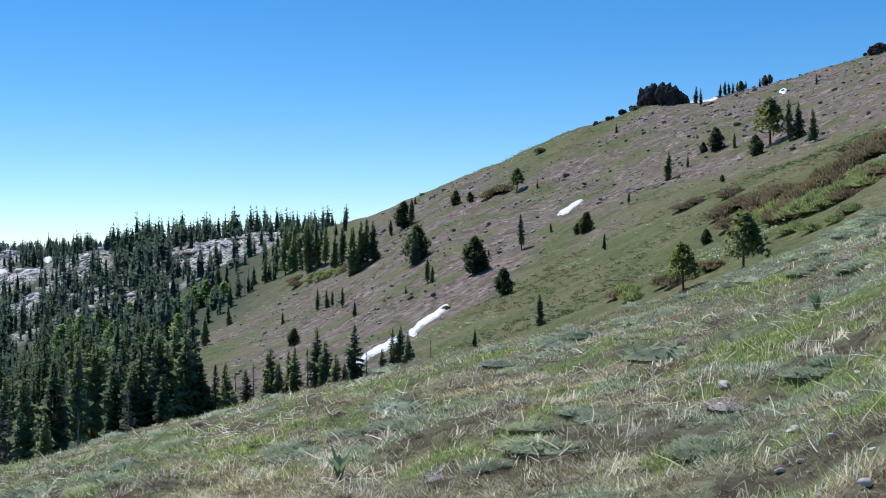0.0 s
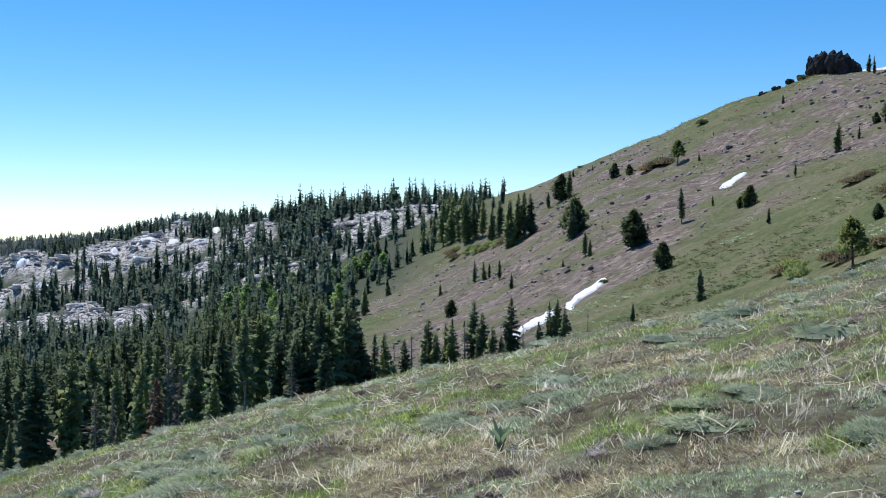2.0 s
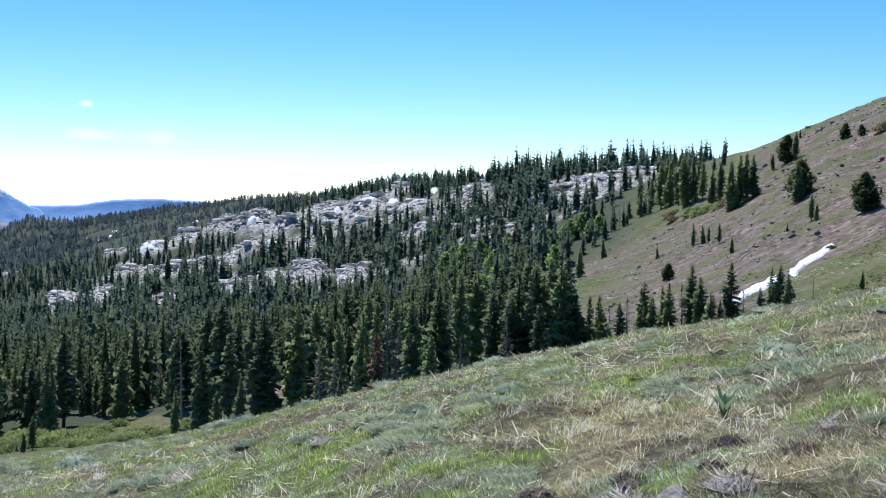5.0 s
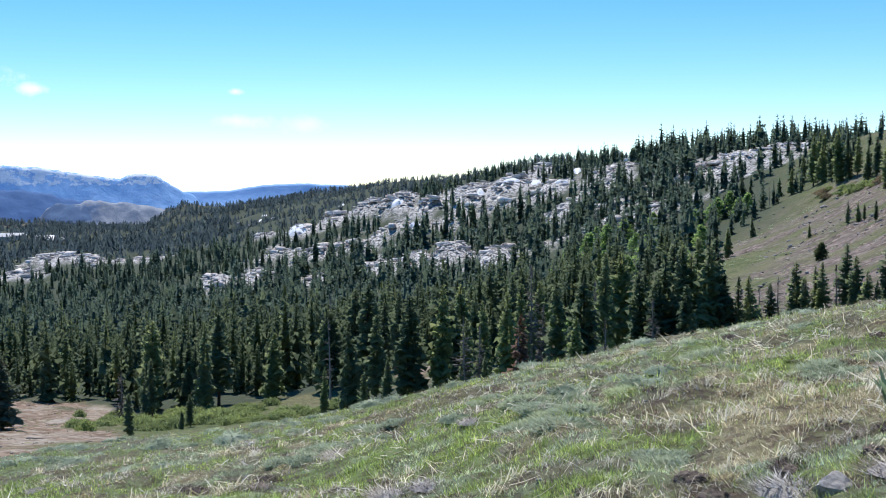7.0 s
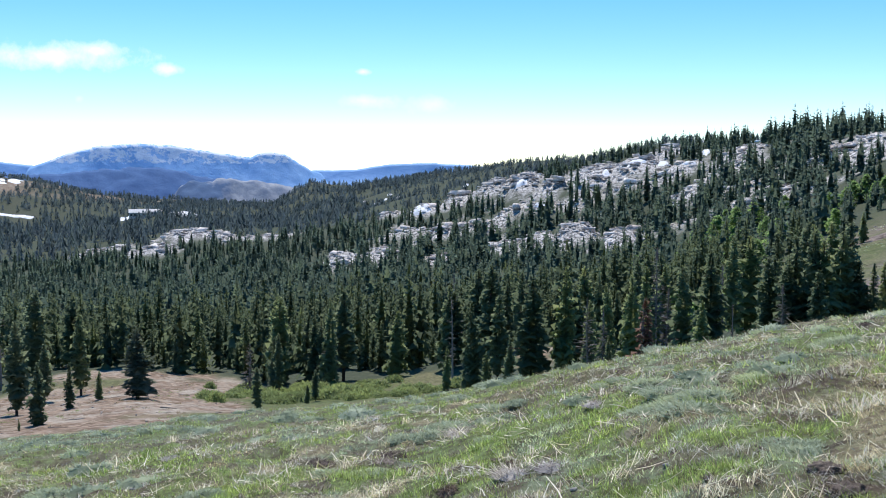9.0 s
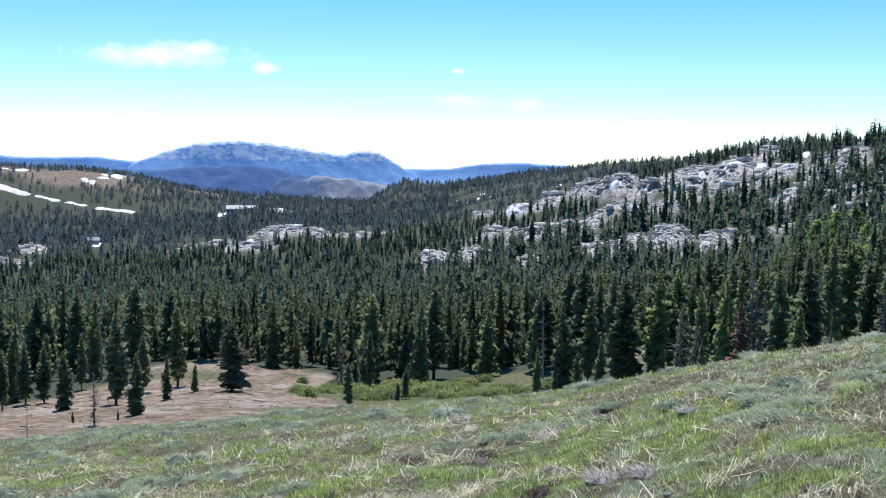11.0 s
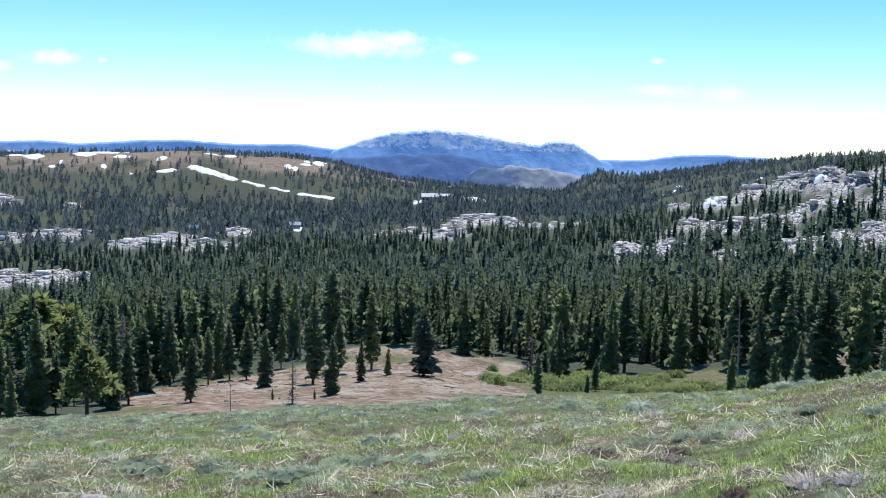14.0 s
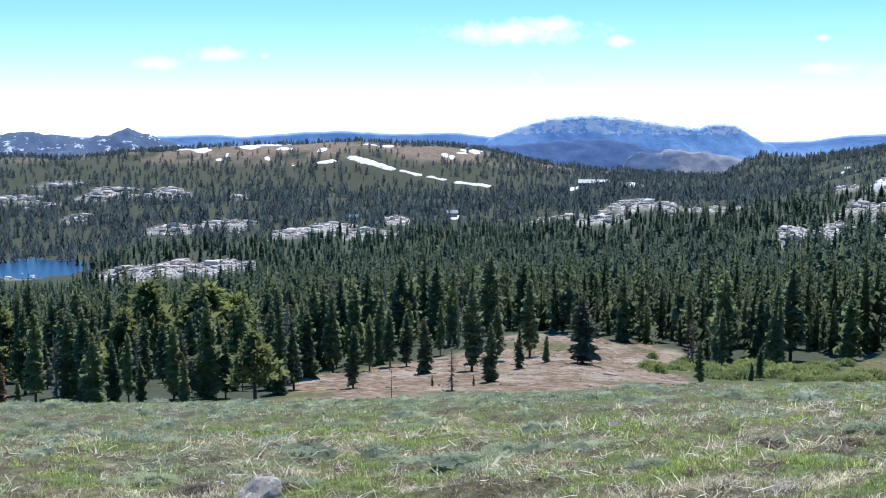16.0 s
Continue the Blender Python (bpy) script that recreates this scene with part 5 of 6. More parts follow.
# ---- snow, lake, rocks ----
def snow_patch(chain, thick, label):
    """A bank of old snow draped over the ground; its rim sinks into the ground."""
    if len(chain) > 1:     # a smooth band from spot to spot
        cs = np.array(chain)
        t = np.linspace(0, len(cs) - 1, 4 * len(cs) - 3)
        chain = [tuple(np.interp(u, np.arange(len(cs)), cs[:, k]) for k in range(4)) for u in t]
    a0, a1 = min(c[0] - 1.8 * c[2] for c in chain), max(c[0] + 1.8 * c[2] for c in chain)
    r0, r1 = min(c[1] - 1.8 * c[3] for c in chain), max(c[1] + 1.8 * c[3] for c in chain)
    n = int(np.clip((a1 - a0) / 0.05, 14, 130))
    k = int(np.clip((r1 - r0) / max(0.5, 0.002 * r0), 14, 110))
    A, Q = np.meshgrid(np.linspace(a0, a1, n), np.linspace(r0, r1, k), indexing="ij")
    x, y = at(A, Q)
    m = np.full(A.shape, 9.0)
    for a, r, wa, wr in chain:
        m = np.minimum(m, np.hypot((A - a) / wa, (Q - r) / wr))
    size = float(np.mean([c[3] for c in chain]))
    m = 1.05 - m + 0.22 * fbm(x / (size * 0.8), y / (size * 0.8), 3, 80)
    z = height(x, y) + thick * np.clip(m * 2.2, -1.2, 0.55) + 0.05 * thick
    v = np.stack([x, y, z], -1).reshape(-1, 3)
    i, j = np.meshgrid(np.arange(n - 1), np.arange(k - 1), indexing="ij")
    f = np.stack([i * k + j, i * k + j + 1, (i + 1) * k + j + 1, (i + 1) * k + j], -1).reshape(-1, 4)
    keep = (m.reshape(-1)[f] > -0.9).any(1)
    return tagged(new("snow_patch", mesh_from("snow_patch", v, f[keep][:, ::-1], M_SNOW, True)), label, "snow", "snow patches")


snow_patch(GULLY_SNOW_HIGH, 0.9, "long dirty-edged snow bank in a gully")
snow_patch([(c[0], c[1], c[2] * 0.8, c[3] * 0.8) for c in GULLY_SNOW_LOW], 0.9, "old snow bank behind dark firs in a gully")
snow_patch(SLOPE_SNOW, 0.6, "narrow snow streak on a scree slope")
snow_patch(CREST_SNOW, 0.9, "snow patch on the crest beside dark rocks")
snow_patch(CREST_SPOT, 0.6, "small snow spot near the crest")
for run, slim in ((SNOW_RUN[:4], 0.75), (SNOW_RUN[4:6], 0.6), (SNOW_RUN[6:8], 0.55), (SNOW_RUN[8:], 0.6)):
    snow_patch([(c[0], c[1], c[2] * slim * 0.8, c[3] * slim) for c in run], 2.5, "long white snow run down a far wooded hill")
for c in HILL_SNOW:
    snow_patch([(c[0], c[1], c[2] * 1.0, c[3] * 0.85)], 2.0, "white snow patch on a far bare hill")
for c in VALLEY_SNOW:
    snow_patch([c], 1.8, "snow patch on the far valley floor")
for c in RIDGE_SNOW:
    snow_patch([(c[0], c[1], c[2] * 0.9, c[3] * 0.9)], 2.4, "snow patch among granite slabs")
for c in WOOD_SNOW:
    snow_patch([(c[0], c[1], c[2], c[3] * 0.35)], 2.0, "small snow spot in far woods")


def build_lake():
    m, nt, b = node_material("lake_water", 0.3)
    b.inputs["Base Color"].default_value = (0.02, 0.07, 0.16, 1)
    b.inputs["Specular IOR Level"].default_value = 0.15
    bump(nt, b, tex_noise(nt, 0.8, 3.0, 0.6, position(nt)), 0.25, 0.15)
    t = np.linspace(0, 2 * math.pi, 73)[:-1]
    x, y = at(LAKE[0] + np.cos(t) * LAKE[2] * 1.06, LAKE[1] + np.sin(t) * LAKE[3] * 1.06)
    v = np.stack([x, y, np.full_like(x, LAKE[4] - 0.4)], -1)
    cx, cy = at(LAKE[0], LAKE[1])
    v = np.concatenate([v, [(cx, cy, LAKE[4] - 0.4)]])
    k = np.arange(72)
    f = np.stack([k, (k + 1) % 72, np.full(72, 72)], -1)
    tagged(new("lake_water", mesh_from("lake_water", v, f, m)), "small deep blue mountain lake", "lake", kind="structure")


build_lake()


def block(rng, points=14, flat=0.7):
    """An angular boulder, one unit wide, from the hull of a few points."""
    bm = bmesh.new()
    for _ in range(points):
        d = rng.normal(0, 1, 3)
        d = d / np.linalg.norm(d) * rng.uniform(0.38, 0.55)
        bm.verts.new((d[0], d[1], d[2] * flat))
    bmesh.ops.convex_hull(bm, input=bm.verts)
    loose = [v for v in bm.verts if not v.link_faces]
    bmesh.ops.delete(bm, geom=loose, context="VERTS")
    bmesh.ops.triangulate(bm, faces=bm.faces)
    bm.verts.index_update()
    v = np.array([q.co[:] for q in bm.verts])
    f = np.array([[q.index for q in fc.verts] for fc in bm.faces])
    bm.free()
    return v, f


def jointed_block(rng, flat):
    """A slab split off along its joints, one unit wide: a skewed box with a corner or two broken away."""
    bm = bmesh.new()
    for sx in (-0.5, 0.5):
        for sy in (-0.5, 0.5):
            for sz in (-0.5, 0.5):
                k = 0.85 if sz > 0 else 1.0
                d = rng.normal(0, 0.07, 3)
                if rng.random() < 0.25:
                    k *= 0.6
                bm.verts.new(((sx + d[0]) * k, (sy + d[1]) * k, (sz + d[2]) * flat))
    bmesh.ops.convex_hull(bm, input=bm.verts)
    bmesh.ops.triangulate(bm, faces=bm.faces)
    bm.verts.index_update()
    v = np.array([q.co[:] for q in bm.verts])
    f = np.array([[q.index for q in fc.verts] for fc in bm.faces])
    bm.free()
    return v, f


ROCK_RNG = np.random.default_rng(31)
SLABS = [jointed_block(ROCK_RNG, fl) for fl in (0.5, 0.35, 0.6, 0.4, 0.7, 0.45, 0.3, 0.55, 0.5, 0.4)]
BLOCKS = [block(ROCK_RNG, 16, fl) for fl in (0.9, 0.7, 0.55, 0.75, 0.45, 0.8, 0.6, 0.65)]


def pile(x, y, z, size, tall, rng, shapes=None):
    """Many blocks at once: verts and faces."""
    out, shapes = [], shapes or BLOCKS
    for xi, yi, zi, s, h in zip(x, y, z, size, tall):
        v, f = shapes[int(rng.integers(len(shapes)))]
        if shapes is SLABS:      # slabs dip this way and that
            v = v + v[:, [2, 2, 0]] * rng.normal(0, 0.22, 3)
        a = rng.uniform(0, 6.28)
        c, sn = math.cos(a), math.sin(a)
        w = v * (s, s * rng.uniform(0.6, 1.0), s * h)
        out.append((np.stack([w[:, 0] * c - w[:, 1] * sn + xi, w[:, 0] * sn + w[:, 1] * c + yi, w[:, 2] + zi], -1), f))
    return joined(out)


def granite_material():
    m, nt, b = node_material("granite", 0.9)
    p = position(nt)
    fine = tex_noise(nt, 0.7, 7.0, 0.7, p)
    big = tex_noise(nt, 0.05, 3.0, 0.6, p)
    col = ramp(nt, fine, [(0.32, (0.28, 0.26, 0.25)), (0.42, (0.66, 0.63, 0.6)), (0.6, (0.84, 0.81, 0.78))])
    col = blend(nt, 1.0, col, ramp(nt, island(nt), [(0.0, (0.5, 0.48, 0.47)), (0.3, (0.85, 0.83, 0.82)), (1.0, (1.15, 1.12, 1.09))]), "MULTIPLY")
    col = blend(nt, 1.0, col, ramp(nt, big, [(0.35, (0.8, 0.74, 0.7)), (0.65, (1.1, 1.1, 1.1))]), "MULTIPLY")
    nt.links.new(col, b.inputs["Base Color"])
    bump(nt, b, fine, 0.5, 0.35)
    return m


M_GRANITE = granite_material()


def granite_outcrop(a, r, wa, wr, up):
    """A broken granite rib: slabs and blocks over a dome of the ground."""
    rng = np.random.default_rng(int(a * 100 + r))
    half = r * radians(wa)
    n = int(np.clip(half * wr / 12, 45, 115))
    u, w = rng.normal(0, 0.5, n), rng.normal(0, 0.5, n)
    x, y = at(a + u * wa, r + w * wr)
    size = rng.uniform(1.6, 5.0, n) * (r / 900) ** 0.7 * np.where(rng.random(n) < 0.2, 1.8, 1.0)
    tall = rng.uniform(0.22, 0.6, n)
    cx, cy = at(a, r)
    crop = tagged(new("granite_outcrop"), "broken pale grey granite slabs between firs", "rock outcrop", "granite outcrops")
    crop.location = (cx, cy, float(height(cx, cy)))
    z = height(x, y) + 0.05 * size - crop.location.z
    big = np.argsort(-size)
    for i in big[:4]:
        v, f = pile(x[[i]] - cx, y[[i]] - cy, z[[i]], size[[i]] * 1.3, tall[[i]], rng, SLABS)
        part("slab", mesh_from("slab", v, f, M_GRANITE), crop)
    v, f = pile(x[big[4:]] - cx, y[big[4:]] - cy, z[big[4:]], size[big[4:]], tall[big[4:]], rng, SLABS)
    part("rubble", mesh_from("rubble", v, f, M_GRANITE), crop)["kind"] = "stuff"


for row in GRANITE:
    granite_outcrop(*row)


def build_shoulder_rubble():
    """Loose granite between the ribs of the shoulder."""
    x, y, g = scatter(560, 1350, 8, 37, 7.5, 47)
    keep = g.random(len(x)) < 0.7 * shoulder_rock(x, y)
    x, y = x[keep], y[keep]
    size = g.uniform(1.2, 4.0, len(x)) * (np.hypot(x, y) / 900) ** 0.7
    v, f = pile(x, y, height(x, y) + 0.05 * size, size, g.uniform(0.3, 0.9, len(x)), g, SLABS)
    tagged(new("granite_rubble", mesh_from("granite_rubble", v, f, M_GRANITE)), "pale granite blocks strewn between the firs", "rubble", kind="stuff")


build_shoulder_rubble()


def crag(x, y, w, tall, label):
    """A dark lava crag: a few rough, weathered masses grown together."""
    rng = np.random.default_rng(int(x * 10) + 5)
    ob = tagged(new("crag"), label, "rock", "dark crags on the crest")
    ob.location = (x, y, float(height(x, y)) - 0.1 * w)
    for k in range(9):
        bm = bmesh.new()
        bmesh.ops.create_icosphere(bm, subdivisions=3, radius=0.5)
        cut = [Vector(rng.normal(0, 1, 3)).normalized() for _ in range(10)]
        off = Vector((rng.uniform(-0.42, 0.42) * w, rng.normal(0, 0.16) * w, rng.uniform(0.0, 0.42) * w * tall))
        s = rng.uniform(0.38, 0.62)
        for q in bm.verts:
            p = q.co.copy()
            for c in cut:
                over = p.dot(c) - 0.38
                if over > 0:
                    p -= c * over
            d = 1 + 0.38 * noise.fractal(p * 3.6 + Vector((k * 7.1, x, y)), 0.8, 2.1, 4)
            q.co = Vector((p.x * w * s * d, p.y * w * s * d, p.z * w * s * tall * d * 1.2)) + off
        me = bpy.data.meshes.new("rock_mass")
        bm.to_mesh(me)
        bm.free()
        me.materials.append(M_DARKROCK)
        part("rock_mass", me, ob)
    return ob


for i, (x, y, w) in enumerate(OUTCROP):
    big = i < 4
    crag(x, y, w * 1.15, (1.5, 1.65, 1.45, 1.1)[i] if big else 0.7, "dark weathered lava crag on the skyline" if big else "low dark lava rocks along the crest")


# ---- scree, low shrubs and willows of the far slope ----
def tufty(rng, count, r, h, width=0.2, reach=0.6, core=True):
    """A low, uneven dome of twigs with ragged leaves standing out of it, one unit wide."""
    vs, fs = [], []
    bumps = rng.uniform(0, 6.28, 4)

    def top(a, q):
        k = q / r
        lump = 1 + 0.22 * math.sin(3 * a + bumps[0]) * k + 0.18 * math.sin(5 * a + bumps[1] + 4 * k) + 0.12 * math.sin(9 * k + bumps[2])
        return h * 0.62 * (1 - k ** 2.4) * lump

    if core:
        rings, sides = 4, 11
        vs.append((0, 0, top(0, 0)))
        for i in range(1, rings + 1):
            for k in range(sides):
                a, q = 2 * math.pi * k / sides, r * 0.92 * i / rings
                vs.append((math.cos(a) * q, math.sin(a) * q, top(a, q) * 0.88 - (0.08 * h if i == rings else 0)))
        fs += [(0, 1 + k, 1 + (k + 1) % sides) for k in range(sides)]
        for i in range(rings - 1):
            for k in range(sides):
                a, b = 1 + i * sides + k, 1 + i * sides + (k + 1) % sides
                fs += [(a, a + sides, b + sides), (a, b + sides, b)]
    for _ in range(count):
        a, q = rng.uniform(0, 6.28), r * math.sqrt(rng.random())
        x, y = math.cos(a) * q, math.sin(a) * q
        z = top(a, q) * rng.uniform(0.75, 1.0)
        d = np.array((x * 1.4 + rng.normal(0, 0.3), y * 1.4 + rng.normal(0, 0.3), 0.45 + rng.random() * 0.5))
        d *= rng.uniform(0.4, 1.1) * h * reach / np.linalg.norm(d)
        b = rng.uniform(0, 6.28)
        s = np.array((math.cos(b), math.sin(b), 0)) * width * h * rng.uniform(0.5, 1.1)
        p = np.array((x, y, z))
        o = len(vs)
        vs += [p - s, p + s, p + d]
        fs.append((o, o + 1, o + 2))
    return np.array(vs), np.array(fs)


def build_scree():
    rng = np.random.default_rng(41)
    x, y, g = scatter(120, 520, -24, 12, 2.3, 42)
    t = slope_cover(x, y)
    n = fbm(x / 14, y / 14, 3, 43)
    keep = g.random(len(x)) < 0.5 * t * smooth01(0.45 + 1.2 * n)
    x, y = x[keep], y[keep]
    size = 0.3 + 1.3 * g.random(len(x)) ** 6 + 0.35 * g.random(len(x))
    size *= np.hypot(x, y) / 330
    v, f = pile(x, y, height(x, y) + 0.05, size * 1.25, g.uniform(0.6, 1.1, len(x)), rng)
    tagged(new("scree", mesh_from("scree", v, f, M_STONE)), "loose grey-brown scree stones on the slope", "scree", kind="stuff")
    x, y, g = scatter(90, 250, 40, 66, 3.2, 44)
    keep = g.random(len(x)) < 0.5 * dry_cover(x, y)
    x, y = x[keep], y[keep]
    v, f = pile(x, y, height(x, y), g.uniform(0.15, 0.5, len(x)), g.uniform(0.5, 0.9, len(x)), rng)
    tagged(new("field_stones", mesh_from("field_stones", v, f, M_STONE)), "small pale stones strewn over brown soil", "stones", kind="stuff")
    temp = [tufty(rng, 26, 0.5, 0.6, 0.12, 0.6, False) for _ in range(4)]
    x, y, g = scatter(90, 265, 40, 67, 2.4, 48)
    keep = g.random(len(x)) < dry_cover(x, y) * smooth01(0.35 + 1.8 * fbm(x / 9, y / 9, 2, 49))
    x, y = x[keep], y[keep]
    green = g.random(len(x)) < 0.35
    for sel, mat, label in ((green, M_WILLOW_GREEN, "low green plants sprouting on the brown field"), (~green, M_WILLOW, "dead brown weeds on the brown field")):
        n = int(sel.sum())
        grow("field_weeds", temp, x[sel], y[sel], g.uniform(0.15, 0.5, n), g.uniform(1.5, 3.0, n), g, mat, label)["category"] = "weeds"
    x, y, g = scatter(92, 262, 41, 66, 7.0, 56)
    keep = g.random(len(x)) < 0.5 * dry_cover(x, y)
    logs = []
    for xi, yi in zip(x[keep], y[keep]):
        a, l = g.uniform(0, 6.28), g.uniform(0.8, 3.0)
        e = (xi + math.cos(a) * l, yi + math.sin(a) * l)
        logs.append(tube([(xi, yi, float(height(xi, yi)) + 0.06), (*e, float(height(*e)) + 0.08)], [g.uniform(0.05, 0.12), 0.03], 5))
    v, f = joined(logs)
    tagged(new("fallen_branches", mesh_from("fallen_branches", v, f, M_SNAG)), "bleached fallen branches lying on the soil", "dead wood", kind="stuff")


build_scree()


def build_boulders():
    """Single dark boulders in strings down the scree."""
    x, y, g = scatter(150, 480, -22, 4, 13.0, 46)
    keep = g.random(len(x)) < 0.75 * slope_cover(x, y)
    for xi, yi in zip(x[keep][:140], y[keep][:140]):
        w = g.uniform(0.7, 1.6) * (1.8 if g.random() < 0.12 else 1.0)
        v, f = pile([0.0], [0.0], [0.0], [w * 1.2], [g.uniform(0.6, 1.0)], g)
        ob = tagged(new("boulder", mesh_from("boulder", v, f, M_SCREEROCK)), "angular grey-brown boulder on the scree slope", "boulder", "boulders of the slope")
        ob.location = (xi, yi, float(height(xi, yi)) + 0.12 * w)


build_boulders()


def build_slope_shrubs():
    rng = np.random.default_rng(51)
    temp = [tufty(rng, 15, 0.5, 0.6, 0.25, 0.4, False) for _ in range(5)]
    x, y, g = scatter(85, 520, -24, 20, 3.0, 52)
    near = scatter(85, 230, -24, 20, 1.9, 57)
    x, y = np.concatenate([x, near[0]]), np.concatenate([y, near[1]])
    az, r = polar(x, y)
    n = fbm(x / 18, y / 18, 3, 53)
    keep = (g.random(len(x)) < (0.95 - 0.65 * slope_cover(x, y)) * smooth01(0.5 + 1.3 * n)) & (r < np.interp(az, [-24, 4, 12, 20], [520, 520, 420, 330])) & (woodland(x, y) < 0.3)
    x, y = x[keep], y[keep]
    tone = fbm(x / 30, y / 30, 2, 54)
    for sel, mat, label in ((tone > 0.12, M_SAGE, "grey-green sagebrush scattered over the slope"), (tone <= -0.12, M_JUNIPER, "low dark green shrubs on the slope"), ((tone > -0.12) & (tone <= 0.12), M_WILLOW, "low tan dead brush on the slope")):
        k = int(sel.sum())
        ob = grow("low_shrubs", temp, x[sel], y[sel], g.uniform(0.5, 1.3, k) * (0.7 if mat is M_JUNIPER else 0.85), g.uniform(1.3, 2.4, k), g, mat, label)
        ob["category"] = "shrubs"


build_slope_shrubs()


def bush_stock(name, count, tufts, material, width=0.1, reach=0.3, core=True):
    rng = np.random.default_rng(len(name))
    out = []
    for _ in range(count):
        v, f = tufty(rng, tufts, 0.5, 0.55, width, reach, core)
        out.append(mesh_from("foliage", v, f, material, normals=soft(v)))
    w = []
    for _ in range(2):
        pieces = []
        for _k in range(7):
            a, l = rng.uniform(0, 6.28), rng.uniform(0.2, 0.42)
            pieces.append(tube([(0, 0, -0.05), (math.cos(a) * l * 0.5, math.sin(a) * l * 0.5, 0.12), (math.cos(a) * l, math.sin(a) * l, 0.3)], [0.02, 0.014, 0.005], 4))
        v, f = joined(pieces)
        w.append(mesh_from("woody_base", v, f, M_BARK))
    return out, w


def plant_bush(name, stock, x, y, w, h, label, cat, group):
    ob = tagged(new(name), label, cat, group)
    ob.empty_display_size = 0.2
    ob.matrix_basis = Matrix.LocRotScale((x, y, float(height(x, y)) - 0.02), Euler((0, 0, RNG.random() * 6.28)), (w, w, h))
    part("foliage", stock[0][int(RNG.integers(len(stock[0])))], ob)
    part("woody_base", stock[1][int(RNG.integers(len(stock[1])))], ob)
    return ob


WILLOW = bush_stock("willow", 3, 380, M_WILLOW, 0.055, 0.34)
WILLOW_G = bush_stock("willow_green", 3, 380, M_WILLOW_GREEN, 0.055, 0.34)
JUNIPER_B = bush_stock("juniper_bush", 2, 420, M_JUNIPER)
for i, (x, y, w) in enumerate(WILLOWS):
    brown = y > 140 and x > 0
    for k in range(4):
        dx, dy = RNG.normal(0, 0.32, 2) * w
        plant_bush("willow_bush", WILLOW if brown or RNG.random() < 0.3 else WILLOW_G, x + dx, y + dy, w * RNG.uniform(0.7, 1.1), w * RNG.uniform(0.5, 0.85),
                   "leafless grey-brown willow thicket on the slope" if brown else "green-brown willow bush on the slope", "willow", "willows of the slope")
for x, y, w in FIELD_WILLOWS:
    for k in range(6):
        dx, dy = RNG.normal(0, 0.8, 2) * w
        plant_bush("willow_bush", WILLOW_G, x + dx, y + dy, w * RNG.uniform(0.6, 1.2), w * RNG.uniform(0.45, 0.85), "green willow bush at the forest edge", "willow", "willows of the field")
for x, y, w in SKY_BUSH:
    plant_bush("juniper_bush", JUNIPER_B, x, y, w * 1.05, w * 0.9, "dense dark low juniper bush", "juniper", "juniper bushes")


# ---- far buildings ----
def far_house(x, y, w, roof_colour, label):
    m_wall = plain_material("pale_wall", (0.5, 0.48, 0.45), (0.66, 0.63, 0.6), 0.4)
    m_roof = plain_material("metal_roof", tuple(c * 0.85 for c in roof_colour), roof_colour, 0.3, rough=0.5)
    m_glass = plain_material("dark_window", (0.02, 0.025, 0.03), (0.05, 0.055, 0.06), 0.5, rough=0.2)
    d, h, rise = w * 0.55, max(5.0, w * 0.24), max(3.0, w * 0.16)
    house = tagged(new("house"), label, "house", "houses of the valley")
    ang = math.atan2(y, x) - math.pi / 2
    house.matrix_basis = Matrix.LocRotScale((x, y, float(height(x, y)) + 1.0), Euler((0, 0, ang)), None)
    a, b = w / 2, d / 2
    v = np.array([(-a, -b, -4), (a, -b, -4), (a, b, -4), (-a, b, -4), (-a, -b, h), (a, -b, h), (a, b, h), (-a, b, h), (-a, 0, h + rise - 0.2), (a, 0, h + rise - 0.2)], float)
    me = bpy.data.meshes.new("wall")
    me.from_pydata(v.tolist(), [], [(0, 1, 5, 4), (1, 2, 6, 9, 5), (2, 3, 7, 6), (3, 0, 4, 8, 7)])
    me.materials.append(m_wall)
    part("wall", me, house)
    e = 0.8
    rv = []
    for s in (-1, 1):
        for lift in (0.05, 0.35):
            rv += [(-a - e, s * (b + e), h - e * rise / b + lift), (a + e, s * (b + e), h - e * rise / b + lift), (a + e, 0, h + rise + lift), (-a - e, 0, h + rise + lift)]
    fs = []
    for o in (0, 8):
        fs += [(o, o + 1, o + 2, o + 3), (o + 4, o + 5, o + 6, o + 7), (o, o + 1, o + 5, o + 4), (o, o + 3, o + 7, o + 4), (o + 1, o + 2, o + 6, o + 5)]
    me = bpy.data.meshes.new("roof")
    me.from_pydata(rv, [], fs)
    me.materials.append(m_roof)
    part("roof", me, house)
    wm = bpy.data.meshes.new("window")
    q = w * 0.05
    wm.from_pydata([(-q, 0, -q), (q, 0, -q), (q, 0, q), (-q, 0, q), (-q, 0.2, -q), (q, 0.2, -q), (q, 0.2, q), (-q, 0.2, q)], [],
                   [(0, 1, 2, 3), (0, 1, 5, 4), (1, 2, 6, 5), (2, 3, 7, 6), (3, 0, 4, 7)])
    wm.materials.append(m_glass)
    for k in range(5):
        part("window", wm, house).location = (-a * 0.8 + k * a * 0.4, -b - 0.05, h * 0.5)


